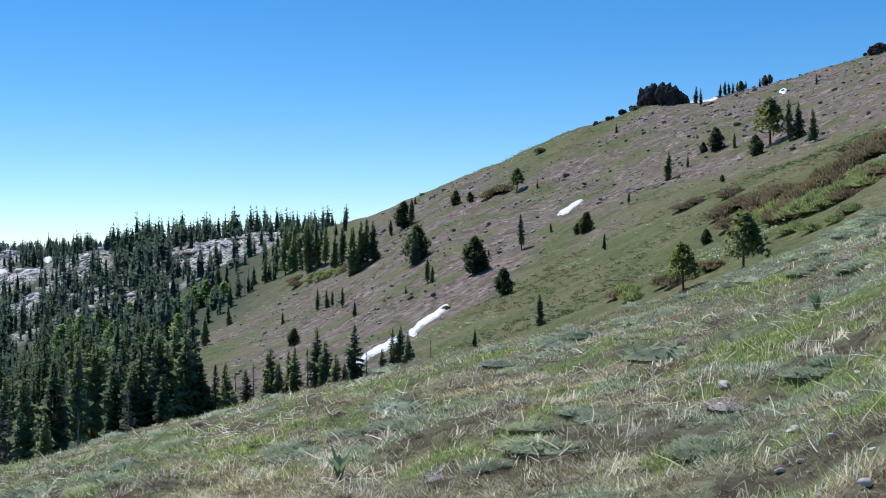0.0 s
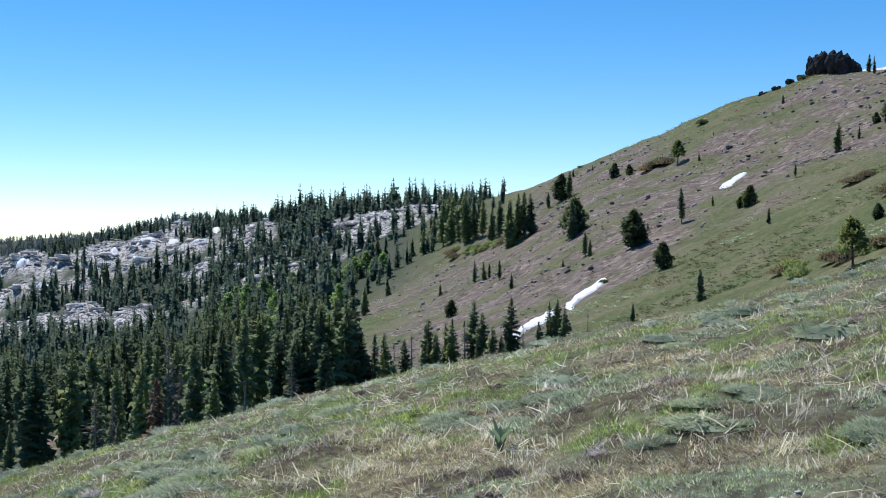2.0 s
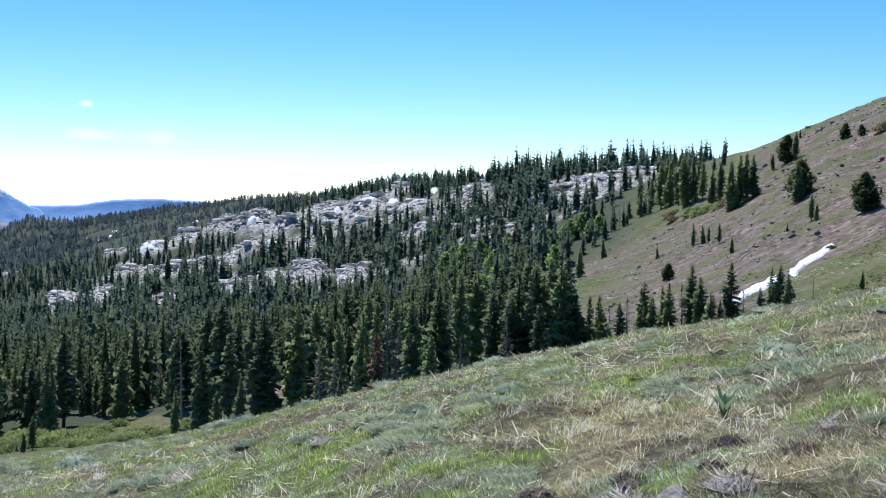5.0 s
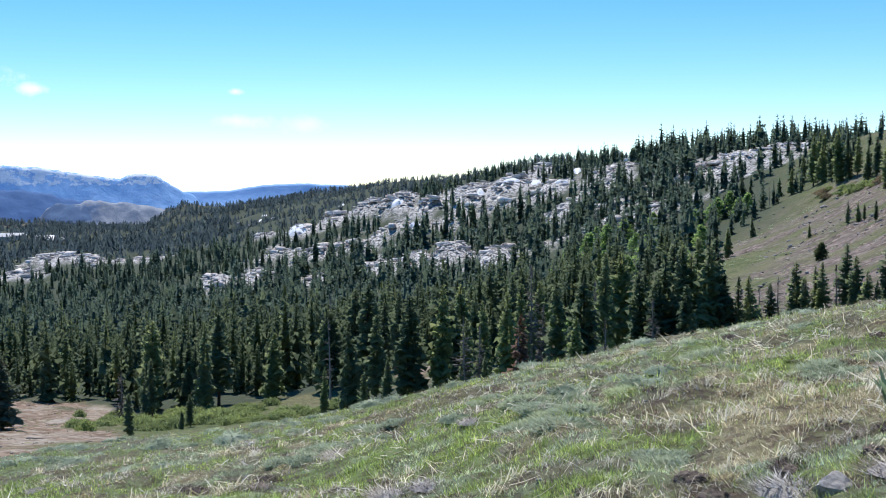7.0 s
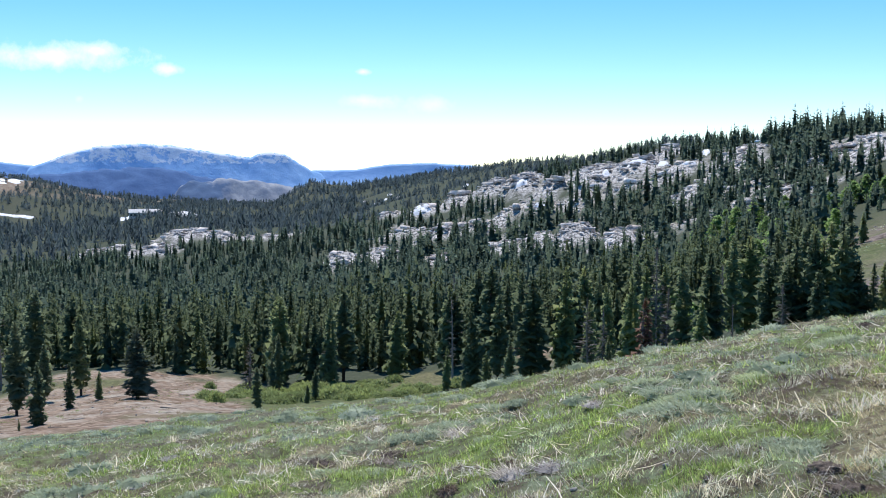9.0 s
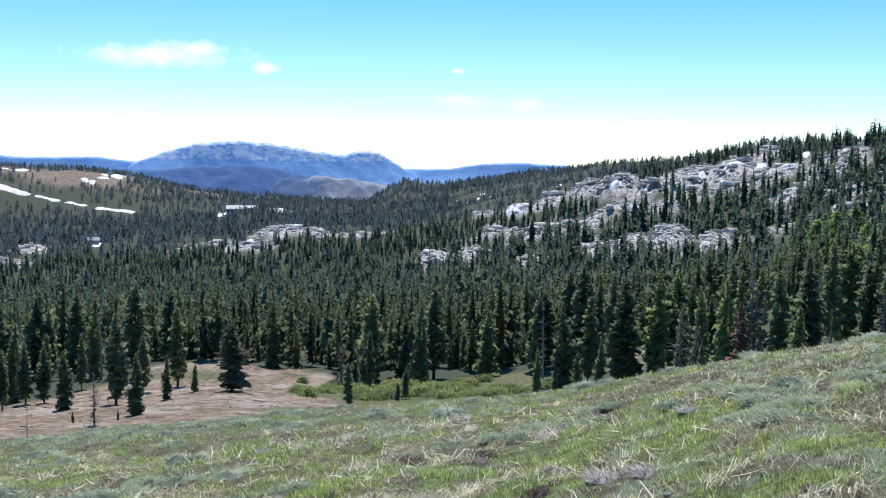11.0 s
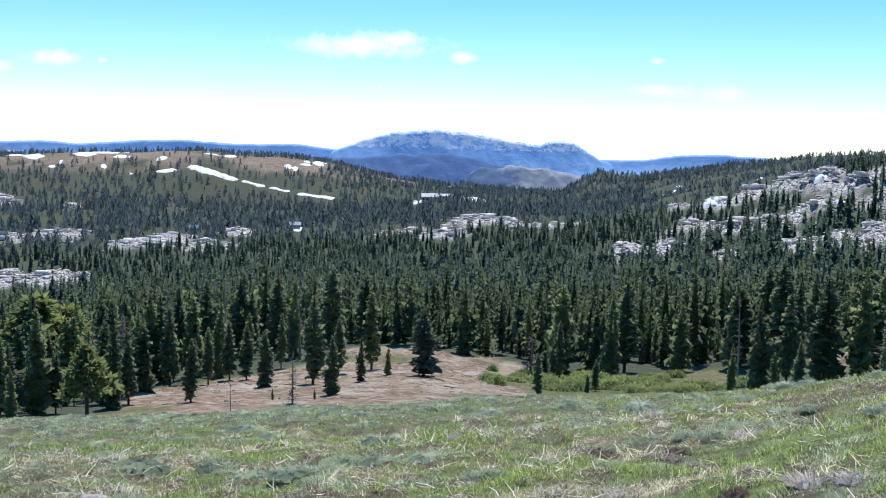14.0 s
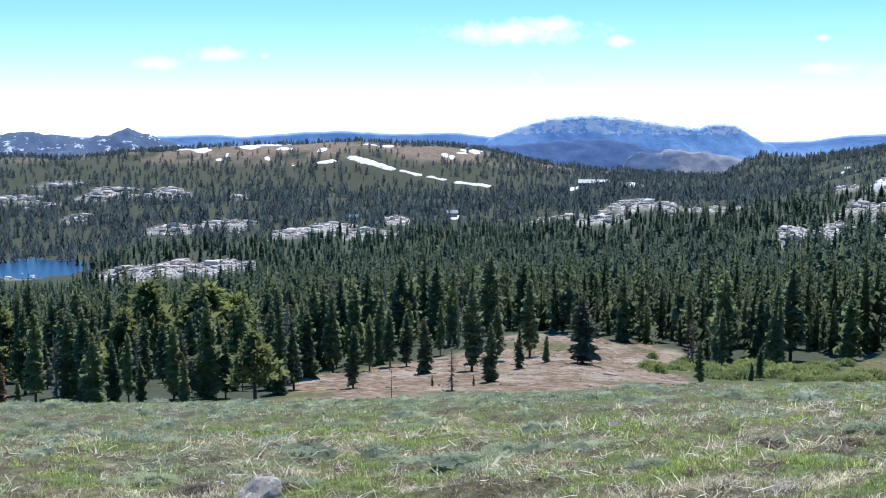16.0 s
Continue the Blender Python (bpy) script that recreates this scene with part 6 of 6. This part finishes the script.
far_house(*HOUSES[0], (0.6, 0.62, 0.65), "pale house with snow-white roof among firs")
far_house(HOUSES[1][0], HOUSES[1][1], HOUSES[1][2] * 0.6, (0.3, 0.45, 0.5), "long house with turquoise metal roof among firs")
far_house(*HOUSES[2], (0.5, 0.52, 0.56), "large grey lodge on the valley floor")
far_house(*HOUSES[3], (0.6, 0.6, 0.62), "grey lodge wing on the valley floor")


# ---- the meadow underfoot ----
M_TWIGS = leaf_material("bleached_twigs", (0.16, 0.145, 0.14), (0.42, 0.39, 0.38), (0.82, 0.79, 0.77), grove=0.9, sheer=0.2)
M_DEADWOOD = leaf_material("dead_sage_twigs", (0.07, 0.05, 0.04), (0.3, 0.25, 0.22), (0.82, 0.78, 0.73), grove=0.9, tufted=14.0)
M_SAGEBUSH = leaf_material("sagebrush_leaves", (0.27, 0.335, 0.235), (0.41, 0.48, 0.35), (0.58, 0.65, 0.5), grove=0.8)
M_MULE = leaf_material("mule_ears_leaves", (0.14, 0.2, 0.12), (0.22, 0.3, 0.19), (0.36, 0.44, 0.32), grove=0.9)
M_DARKBRUSH = leaf_material("dark_dead_brush", (0.045, 0.034, 0.032), (0.12, 0.095, 0.088), (0.36, 0.31, 0.29), grove=0.9, sheer=0.2)
M_SOIL = plain_material("turned_soil", (0.075, 0.058, 0.048), (0.25, 0.2, 0.165), 26.0, relief_m=0.03, strength=0.9)
SAGE = bush_stock("sagebrush", 6, 800, M_SAGEBUSH, 0.038, 0.4)
DEAD = bush_stock("dead_brush", 4, 500, M_DEADWOOD, 0.02, 0.75)
TWIGS = bush_stock("twig_tangle", 4, 450, M_TWIGS, 0.024, 0.7)
DARK_BRUSH = bush_stock("dark_brush", 4, 400, M_DARKBRUSH, 0.028, 0.6)


def blades(x, y, length, width, lean, rng, bent=True):
    """Grass blades: bent ones of two triangles, or straight ones of one."""
    n = len(x)
    z = height(x, y) - 0.01
    a = rng.uniform(0, 6.28, n)
    # the wind and the snow have laid the grass over, mostly downhill
    b = np.where(rng.random(n) < 0.3, rng.normal(2.6, 0.8, n), rng.uniform(0, 6.28, n))
    t = np.clip(rng.normal(lean, 0.3, n), 0.02, 1.45)
    dx, dy, dz = np.cos(b) * np.sin(t), np.sin(b) * np.sin(t), np.cos(t)
    sx, sy = np.cos(a) * width / 2, np.sin(a) * width / 2
    h = length
    p0 = np.stack([x - sx, y - sy, z], -1)
    p1 = np.stack([x + sx, y + sy, z], -1)
    m = np.stack([x + dx * h * 0.45, y + dy * h * 0.45, z + dz * h * 0.6], -1)
    p2 = m + np.stack([sx * 0.8, sy * 0.8, np.zeros(n)], -1)
    p3 = np.stack([x + dx * h, y + dy * h, z + dz * h * 0.85 + 0.01], -1)
    if not bent:
        return np.stack([p0, p1, p3], 1).reshape(-1, 3), np.arange(3 * n).reshape(-1, 3)
    v = np.stack([p0, p1, p2, p3], 1).reshape(-1, 3)
    o = np.arange(n)[:, None] * 4
    f = np.concatenate([o + np.array([[0, 1, 2]]), o + np.array([[0, 2, 3]])], 1).reshape(-1, 3)
    return v, f


def stems(x, y, length, width, lean, rng):
    """Thin stalks, each a narrow ribbon with one kink."""
    n = len(x)
    z = height(x, y) + rng.uniform(0.0, 0.05, n)
    a = rng.uniform(0, 6.28, n)
    t = np.clip(rng.normal(lean, 0.3, n), 0.05, 1.5)
    d = np.stack([np.cos(a) * np.sin(t), np.sin(a) * np.sin(t), np.cos(t)], -1)
    d2 = d + rng.normal(0, 0.25, (n, 3))
    b = rng.uniform(0, 6.28, n)
    s = np.stack([np.cos(b), np.sin(b), np.full(n, 0.5)], -1) * (width / 2)[:, None]
    p = np.stack([x, y, z], -1)
    m = p + d * (length * 0.5)[:, None]
    e = m + d2 * (length * 0.5)[:, None]
    v = np.stack([p - s, p + s, m + s, m - s, e + 0.6 * s, e - 0.6 * s], 1).reshape(-1, 3)
    o = np.arange(n)[:, None] * 6
    f = np.concatenate([o + np.array([[0, 1, 2, 3]]), o + np.array([[3, 2, 4, 5]])], 1).reshape(-1, 4)
    return v, f


def build_grass():
    green, straw, sage, brown = [], [], [], []
    rings = ((4.8, 9, 0.0175, 60), (9, 15, 0.026, 61), (15, 27, 0.046, 62), (27, 48, 0.11, 63), (48, 76, 0.24, 64))
    for r0, r1, gap, seed in rings:
        x, y, g = scatter(r0, r1, -25, 79, gap, seed)
        az, r = polar(x, y)
        share = meadow(x, y)
        # patches keep mostly to one kind, with strays of the others
        share = [0.88 * q + 0.12 * base for q, base in zip(share, (0.36, 0.24, 0.14, 0.26))]
        pick = g.random(len(x))
        is_green = pick < share[0]
        is_straw = ~is_green & (pick < share[0] + share[1])
        is_sage = ~is_green & ~is_straw & (pick < share[0] + share[1] + share[2])
        is_brown = ~is_green & ~is_straw & ~is_sage
        bare = g.random(len(x)) < np.where(is_brown, 0.45, 0.08)
        for sel, out, l0, l1, w, lean in ((is_green, green, 0.03, 0.095, 0.005, 0.65), (is_straw, straw, 0.045, 0.125, 0.0046, 1.15), (is_sage, sage, 0.022, 0.06, 0.0075, 0.8), (is_brown, brown, 0.03, 0.08, 0.0052, 1.0)):
            s = sel & ~bare
            n = int(s.sum())
            if n:
                grown = (1 + 0.012 * (r[s] - 5)) * (0.4 + 1.25 * smooth01(0.45 + 1.6 * fbm(x[s] / 0.22, y[s] / 0.22, 2, 91)))
                out.append(blades(x[s], y[s], g.uniform(l0, l1, n) * grown, w * g.uniform(0.5, 2.0, n) * (r[s] / 8) ** 0.8, lean, g, False))
    for name, out, mat, label in (("green_grass", green, M_GRASS, "short fresh green mountain grass"), ("dry_grass", straw, M_STRAW, "flattened straw-coloured dead grass"),
                                  ("sage_carpet", sage, M_SAGE, "low grey-green sage carpet"), ("dead_litter", brown, M_DEADWOOD, "grey-brown dead plant litter")):
        v, f = joined(out)
        n = np.tile((0.0, 0.0, 1.0), (len(v), 1)) + np.repeat(np.random.default_rng(5).normal(0, 0.8, (len(v) // 3, 3)), 3, 0)
        n /= np.linalg.norm(n, axis=1)[:, None]
        tagged(new(name, mesh_from(name, v, f, mat, normals=n)), label, "grass", kind="stuff")


build_grass()


def build_stalks():
    """Last year's flower stalks, bleached and broken, with dead tufts and pebbles between them."""
    x, y, g = scatter(5, 25, -25, 79, 0.19, 81)
    keep = g.random(len(x)) < 0.08 + 0.92 * smooth01(0.05 + 3 * fbm(x / 0.9, y / 0.9, 2, 82))
    x, y = x[keep], y[keep]
    n = len(x)
    far = np.hypot(x, y)
    v, f = stems(x, y, g.uniform(0.07, 0.27, n), 0.0065 * g.uniform(0.6, 1.4, n) * (far / 8) ** 0.6, 1.25, g)
    up = np.tile((-0.2, 0.2, 1.0), (len(v), 1)) + np.repeat(g.normal(0, 0.35, (n, 3)), 6, 0)
    tagged(new("dead_stalks", mesh_from("dead_stalks", v, f, M_STALK, normals=up / np.linalg.norm(up, axis=1)[:, None])), "bleached broken flower stalks in the grass", "dead stalks", kind="stuff")
    flakes = {"pale": [], "dark": []}
    for r0, r1, gap, wide in ((5, 13, 0.1, 0.012), (13, 28, 0.2, 0.026)):
        x, y, g = scatter(r0, r1, -25, 79, gap, 85)
        keep = g.random(len(x)) < smooth01(0.55 + 2.5 * fbm(x / 0.7, y / 0.7, 2, 86))
        x, y = x[keep], y[keep]
        pale = g.random(len(x)) < 0.5
        for kind, sel in (("pale", pale), ("dark", ~pale)):
            n = int(sel.sum())
            flakes[kind].append(blades(x[sel], y[sel], g.uniform(0.03, 0.1, n), wide * g.uniform(0.4, 1.3, n), 1.2, g, False))
    for kind, mat in (("pale", M_STALK), ("dark", M_DEADTUFT)):
        v, f = joined(flakes[kind])
        tagged(new("leaf_litter", mesh_from("leaf_litter", v, f, mat)), kind + " dead leaf scraps lying between tufts", "leaf litter", kind="stuff")
    x, y, g = scatter(5, 40, -25, 79, 0.75, 83)
    n = len(x)
    clump = [tufty(g, 32, 0.5, 0.6, 0.035, 0.7, False) for _ in range(5)]
    grow("dead_tufts", clump, x, y, g.uniform(0.05, 0.13, n), g.uniform(1.5, 3.5, n), g, M_DEADTUFT, "dark brown dead plant tufts in the grass")["category"] = "dead plants"
    x, y, g = scatter(5, 30, -25, 79, 1.3, 84)
    size = g.uniform(0.03, 0.09, len(x))
    v, f = pile(x, y, height(x, y) + 0.1 * size, size, g.uniform(0.5, 0.8, len(x)), g)
    tagged(new("pebbles", mesh_from("pebbles", v, f, M_LICHEN)), "small pale stones between grass tufts", "pebbles", kind="stuff")


def build_tussocks():
    """Long dead blades of last year, springing from one root and combed over by snow."""
    out, dark = [], []
    for r0, r1, gap, wide in ((4.8, 13, 0.3, 0.0065), (13, 32, 0.7, 0.011)):
        x, y, g = scatter(r0, r1, -25, 79, gap, 87)
        share = meadow(x, y)
        keep = g.random(len(x)) < 0.12 + 0.6 * np.clip(share[1] + 0.5 * share[3], 0, 1)
        for xi, yi in zip(x[keep], y[keep]):
            n = int(g.integers(9, 26))
            comb = g.normal(0.3, 0.9)
            bx, by = xi + g.normal(0, 0.05, n), yi + g.normal(0, 0.05, n)
            a = comb + g.normal(0, 0.55, n)
            l = g.uniform(0.1, 0.3, n) * g.uniform(0.6, 1.2)
            t0 = np.clip(g.normal(0.65, 0.25, n), 0.1, 1.3)
            w = wide * g.uniform(0.5, 1.2, n)
            d = np.stack([np.cos(a), np.sin(a)], -1)
            s = np.stack([-d[:, 1], d[:, 0]], -1) * (w / 2)[:, None]
            z = height(bx, by) - 0.01
            p = np.stack([bx, by], -1)
            m = p + d * (l * 0.5 * np.sin(t0))[:, None]
            e = m + d * (l * 0.5)[:, None]
            zm = z + l * 0.5 * np.cos(t0)
            ze = np.maximum(zm - l * g.uniform(-0.12, 0.3, n), z + 0.01)
            v = np.stack([np.column_stack([p - s, z]), np.column_stack([p + s, z]), np.column_stack([m + s, zm]), np.column_stack([m - s, zm]), np.column_stack([e, ze])], 1).reshape(-1, 3)
            o = np.arange(n)[:, None] * 5
            f = np.concatenate([o + np.array([[0, 1, 2]]), o + np.array([[0, 2, 3]]), o + np.array([[3, 2, 4]])], 1).reshape(-1, 3)
            (out if g.random() < 0.75 else dark).append((v, f))
    for rows, mat, label in ((out, M_STALK, "bleached bent blades of last year's grass"), (dark, M_DEADWOOD, "grey dead blades in combed-over tussocks")):
        v, f = joined(rows)
        up = np.tile((-0.2, 0.3, 1.0), (len(v), 1)) + np.repeat(np.random.default_rng(6).normal(0, 0.4, (len(v) // 5, 3)), 5, 0)
        tagged(new("dry_tussocks", mesh_from("dry_tussocks", v, f, mat, normals=up / np.linalg.norm(up, axis=1)[:, None])), label, "grass", kind="stuff")


def build_sage_mounds():
    """Low sage cushions by the hundred towards the brow."""
    g0 = np.random.default_rng(88)
    temp = [tufty(g0, 80, 0.5, 0.6, 0.05, 0.4, True) for _ in range(6)]
    x, y, g = scatter(14, 72, -25, 79, 1.5, 89)
    keep = g.random(len(x)) < 0.12 + 0.88 * meadow(x, y)[2]
    x, y = x[keep], y[keep]
    n = len(x)
    grow("sage_cushions", temp, x, y, g.uniform(0.16, 0.42, n), g.uniform(1.6, 3.2, n), g, M_SAGEBUSH, "low grey-green sage cushions over the meadow")["category"] = "sagebrush"


M_STALK = leaf_material("bleached_stalks", (0.6, 0.54, 0.42), (0.8, 0.75, 0.63), (0.92, 0.9, 0.83), grove=0.9, sheer=0.3)
M_DEADTUFT = leaf_material("dead_tuft_leaves", (0.05, 0.034, 0.028), (0.12, 0.085, 0.068), (0.34, 0.28, 0.24), grove=0.9)
for x, y, w in SAGE_SPOTS:
    n = 3 if w > 0.5 else 2
    for k in range(n):
        dx, dy = RNG.normal(0, 0.22, 2) * w
        plant_bush("sagebrush", SAGE, x + dx, y + dy, w * RNG.uniform(0.55, 0.85), w * RNG.uniform(0.22, 0.36), "low grey-green sagebrush mound in the meadow", "sagebrush", "sagebrush of the meadow")
near_x, near_y, sg = scatter(6, 26, -24, 78, 2.5, 70)
sx, sy, sg = scatter(26, 62, -24, 78, 4.4, 71)
for x, y in zip(near_x.tolist() + sx.tolist(), near_y.tolist() + sy.tolist()):
    w = sg.uniform(0.25, 0.8)
    kind = sg.random()
    if kind < 0.16:
        plant_bush("dead_brush", DARK_BRUSH, x, y, w * 0.45, w * sg.uniform(0.15, 0.28), "dark brown dead brush in the meadow", "dead shrub", "dead brush of the meadow")
    elif kind < 0.6:
        plant_bush("sagebrush", SAGE, x, y, w, w * sg.uniform(0.25, 0.45), "low grey-green sagebrush mound in the meadow", "sagebrush", "sagebrush of the meadow")
    else:
        plant_bush("dead_brush", TWIGS if sg.random() < 0.55 else DEAD, x, y, w * 0.5, w * sg.uniform(0.14, 0.26), "dead grey-brown sagebrush clump", "dead shrub", "dead brush of the meadow")
for x, y, w in DEAD_SPOTS + DARK_SPOTS:
    plant_bush("dead_brush", DARK_BRUSH, x, y, w * 0.7, w * RNG.uniform(0.28, 0.42), "dark dead sagebrush clump in the grass", "dead shrub", "dead brush of the meadow")
for x, y, w in TWIG_SPOTS:
    plant_bush("dead_brush", TWIGS, x, y, w * 0.95, w * RNG.uniform(0.25, 0.4), "bleached grey tangle of dead sage twigs", "dead shrub", "dead brush of the meadow")


def soil_mound(x, y, w):
    """Earth thrown up by burrowing, crumbled and uneven."""
    rng = np.random.default_rng(int(abs(x * 100) + abs(y * 10)))
    bm = bmesh.new()
    bmesh.ops.create_icosphere(bm, subdivisions=4, radius=0.5)
    for q in bm.verts:
        p = q.co.copy()
        d = 1 + 0.3 * noise.fractal(p * 4 + Vector((x, y, 0)), 0.7, 2.1, 5)
        q.co = Vector((p.x * w * 0.5 * d, p.y * w * 0.38 * d, p.z * w * 0.24 * d))
    me = bpy.data.meshes.new("soil_mound")
    bm.to_mesh(me)
    bm.free()
    me.polygons.foreach_set("use_smooth", np.ones(len(me.polygons), bool))
    me.materials.append(M_SOIL)
    ob = tagged(new("soil_mound", me), "dark crumbly mound of turned soil in the grass", "soil", "soil mounds of the meadow")
    ob.matrix_basis = Matrix.LocRotScale((x, y, float(height(x, y))), Euler((0, 0, rng.uniform(0, 6.28))), None)


for x, y, w in SOIL_SPOTS:
    soil_mound(x, y, w)


def stone(x, y, w, label):
    rng = np.random.default_rng(int(abs(x) * 100 + abs(y) * 10))
    bm = bmesh.new()
    bmesh.ops.create_icosphere(bm, subdivisions=3, radius=0.5)
    cut = [Vector(rng.normal(0, 1, 3)).normalized() for _ in range(9)]
    for q in bm.verts:
        p = q.co.copy()
        for c in cut:
            over = p.dot(c) - 0.29
            if over > 0:
                p -= c * over
        p += p.normalized() * 0.06 * noise.fractal(p * 5 + Vector((x, y, 0)), 0.8, 2.0, 3)
        q.co = Vector((p.x * w * 1.15, p.y * w * 0.85, p.z * w * (0.75 if w > 0.4 else 0.5)))
    me = bpy.data.meshes.new("stone")
    bm.to_mesh(me)
    bm.free()
    me.materials.append(M_LICHEN if w > 0.3 else M_PALESTONE)
    ob = tagged(new("stone", me), label, "stone", "stones of the meadow")
    ob.matrix_basis = Matrix.LocRotScale((x, y, float(height(x, y)) + 0.06 * w), Euler((0.1, 0.1, rng.uniform(0, 6.28))), None)


def lichen_material():
    m, nt, b = node_material("lichened_stone", 0.9)
    p = position(nt)
    fine = tex_noise(nt, 30.0, 6.0, 0.7, p)
    spots = tex_noise(nt, 9.0, 4.0, 0.7, p)
    col = ramp(nt, fine, [(0.3, (0.24, 0.22, 0.2)), (0.55, (0.42, 0.39, 0.355)), (0.75, (0.56, 0.53, 0.49))])
    col = blend(nt, ramp(nt, spots, [(0.58, (0, 0, 0)), (0.63, (1, 1, 1))]), col, (0.66, 0.64, 0.6))
    nt.links.new(col, b.inputs["Base Color"])
    bump(nt, b, fine, 0.7, 0.02)
    return m


def build_stone_chips():
    """Frost-split chips on the bare gravel of the upper meadow."""
    x, y, g = scatter(5.5, 13, -24, -6, 0.26, 92)
    keep = g.random(len(x)) < 0.75 * smooth01(0.1 + 2.5 * fbm(x / 1.6, y / 1.6, 2, 93)) * smooth01((13 - np.hypot(x, y)) / 3)
    x, y = x[keep], y[keep]
    size = 0.025 + 0.07 * g.random(len(x)) ** 2
    v, f = pile(x, y, height(x, y) + 0.2 * size, size, g.uniform(0.4, 0.8, len(x)), g)
    tagged(new("stone_chips", mesh_from("stone_chips", v, f, M_PALESTONE)), "pale frost-split stone chips on bare gravel", "stones", kind="stuff")


M_LICHEN = lichen_material()
M_PALESTONE = plain_material("pale_stone", (0.42, 0.39, 0.37), (0.74, 0.71, 0.68), 25.0, relief_m=0.01)
build_stone_chips()
build_stalks()
build_tussocks()
build_sage_mounds()
for x, y, w in STONES:
    stone(x, y, w, "grey lichen-spotted stone lying in the grass" if w > 0.15 else "small pale stone lying in the grass")


def mule_ears(x, y, w):
    """A tuft of large upright, folded leaves."""
    ob = tagged(new("mule_ears_plant"), "tuft of large silvery green upright leaves", "wild plant", "broad-leaved plants")
    ob.empty_display_size = 0.1
    ob.location = (x, y, float(height(x, y)) - 0.01)
    for k in range(9):
        a = k * 0.7 + RNG.random() * 0.4
        l, wd = w * RNG.uniform(1.0, 1.5), w * RNG.uniform(0.22, 0.32)
        lean = RNG.uniform(0.15, 0.7)
        rows = []
        for i in range(6):
            u = i / 5
            half = wd / 2 * math.sin(math.pi * min(0.98, 0.12 + u * 0.88)) ** 0.7
            c = (math.sin(lean * (0.4 + u)) * l * u * 0.8, l * u * math.cos(lean * u))
            rows.append([(c[0], -half, c[1] + half * 0.3), (c[0] + half * 0.25, 0, c[1]), (c[0], half, c[1] + half * 0.3)])
        v = [p for r in rows for p in r]
        f = [(3 * i + j, 3 * i + j + 1, 3 * i + j + 4, 3 * i + j + 3) for i in range(5) for j in range(2)]
        me = bpy.data.meshes.new("leaf")
        me.from_pydata(v, [], f)
        me.materials.append(M_MULE)
        part("leaf", me, ob).rotation_euler = (0, 0, a)


for x, y, w in MULE_EARS:
    mule_ears(x, y, w)
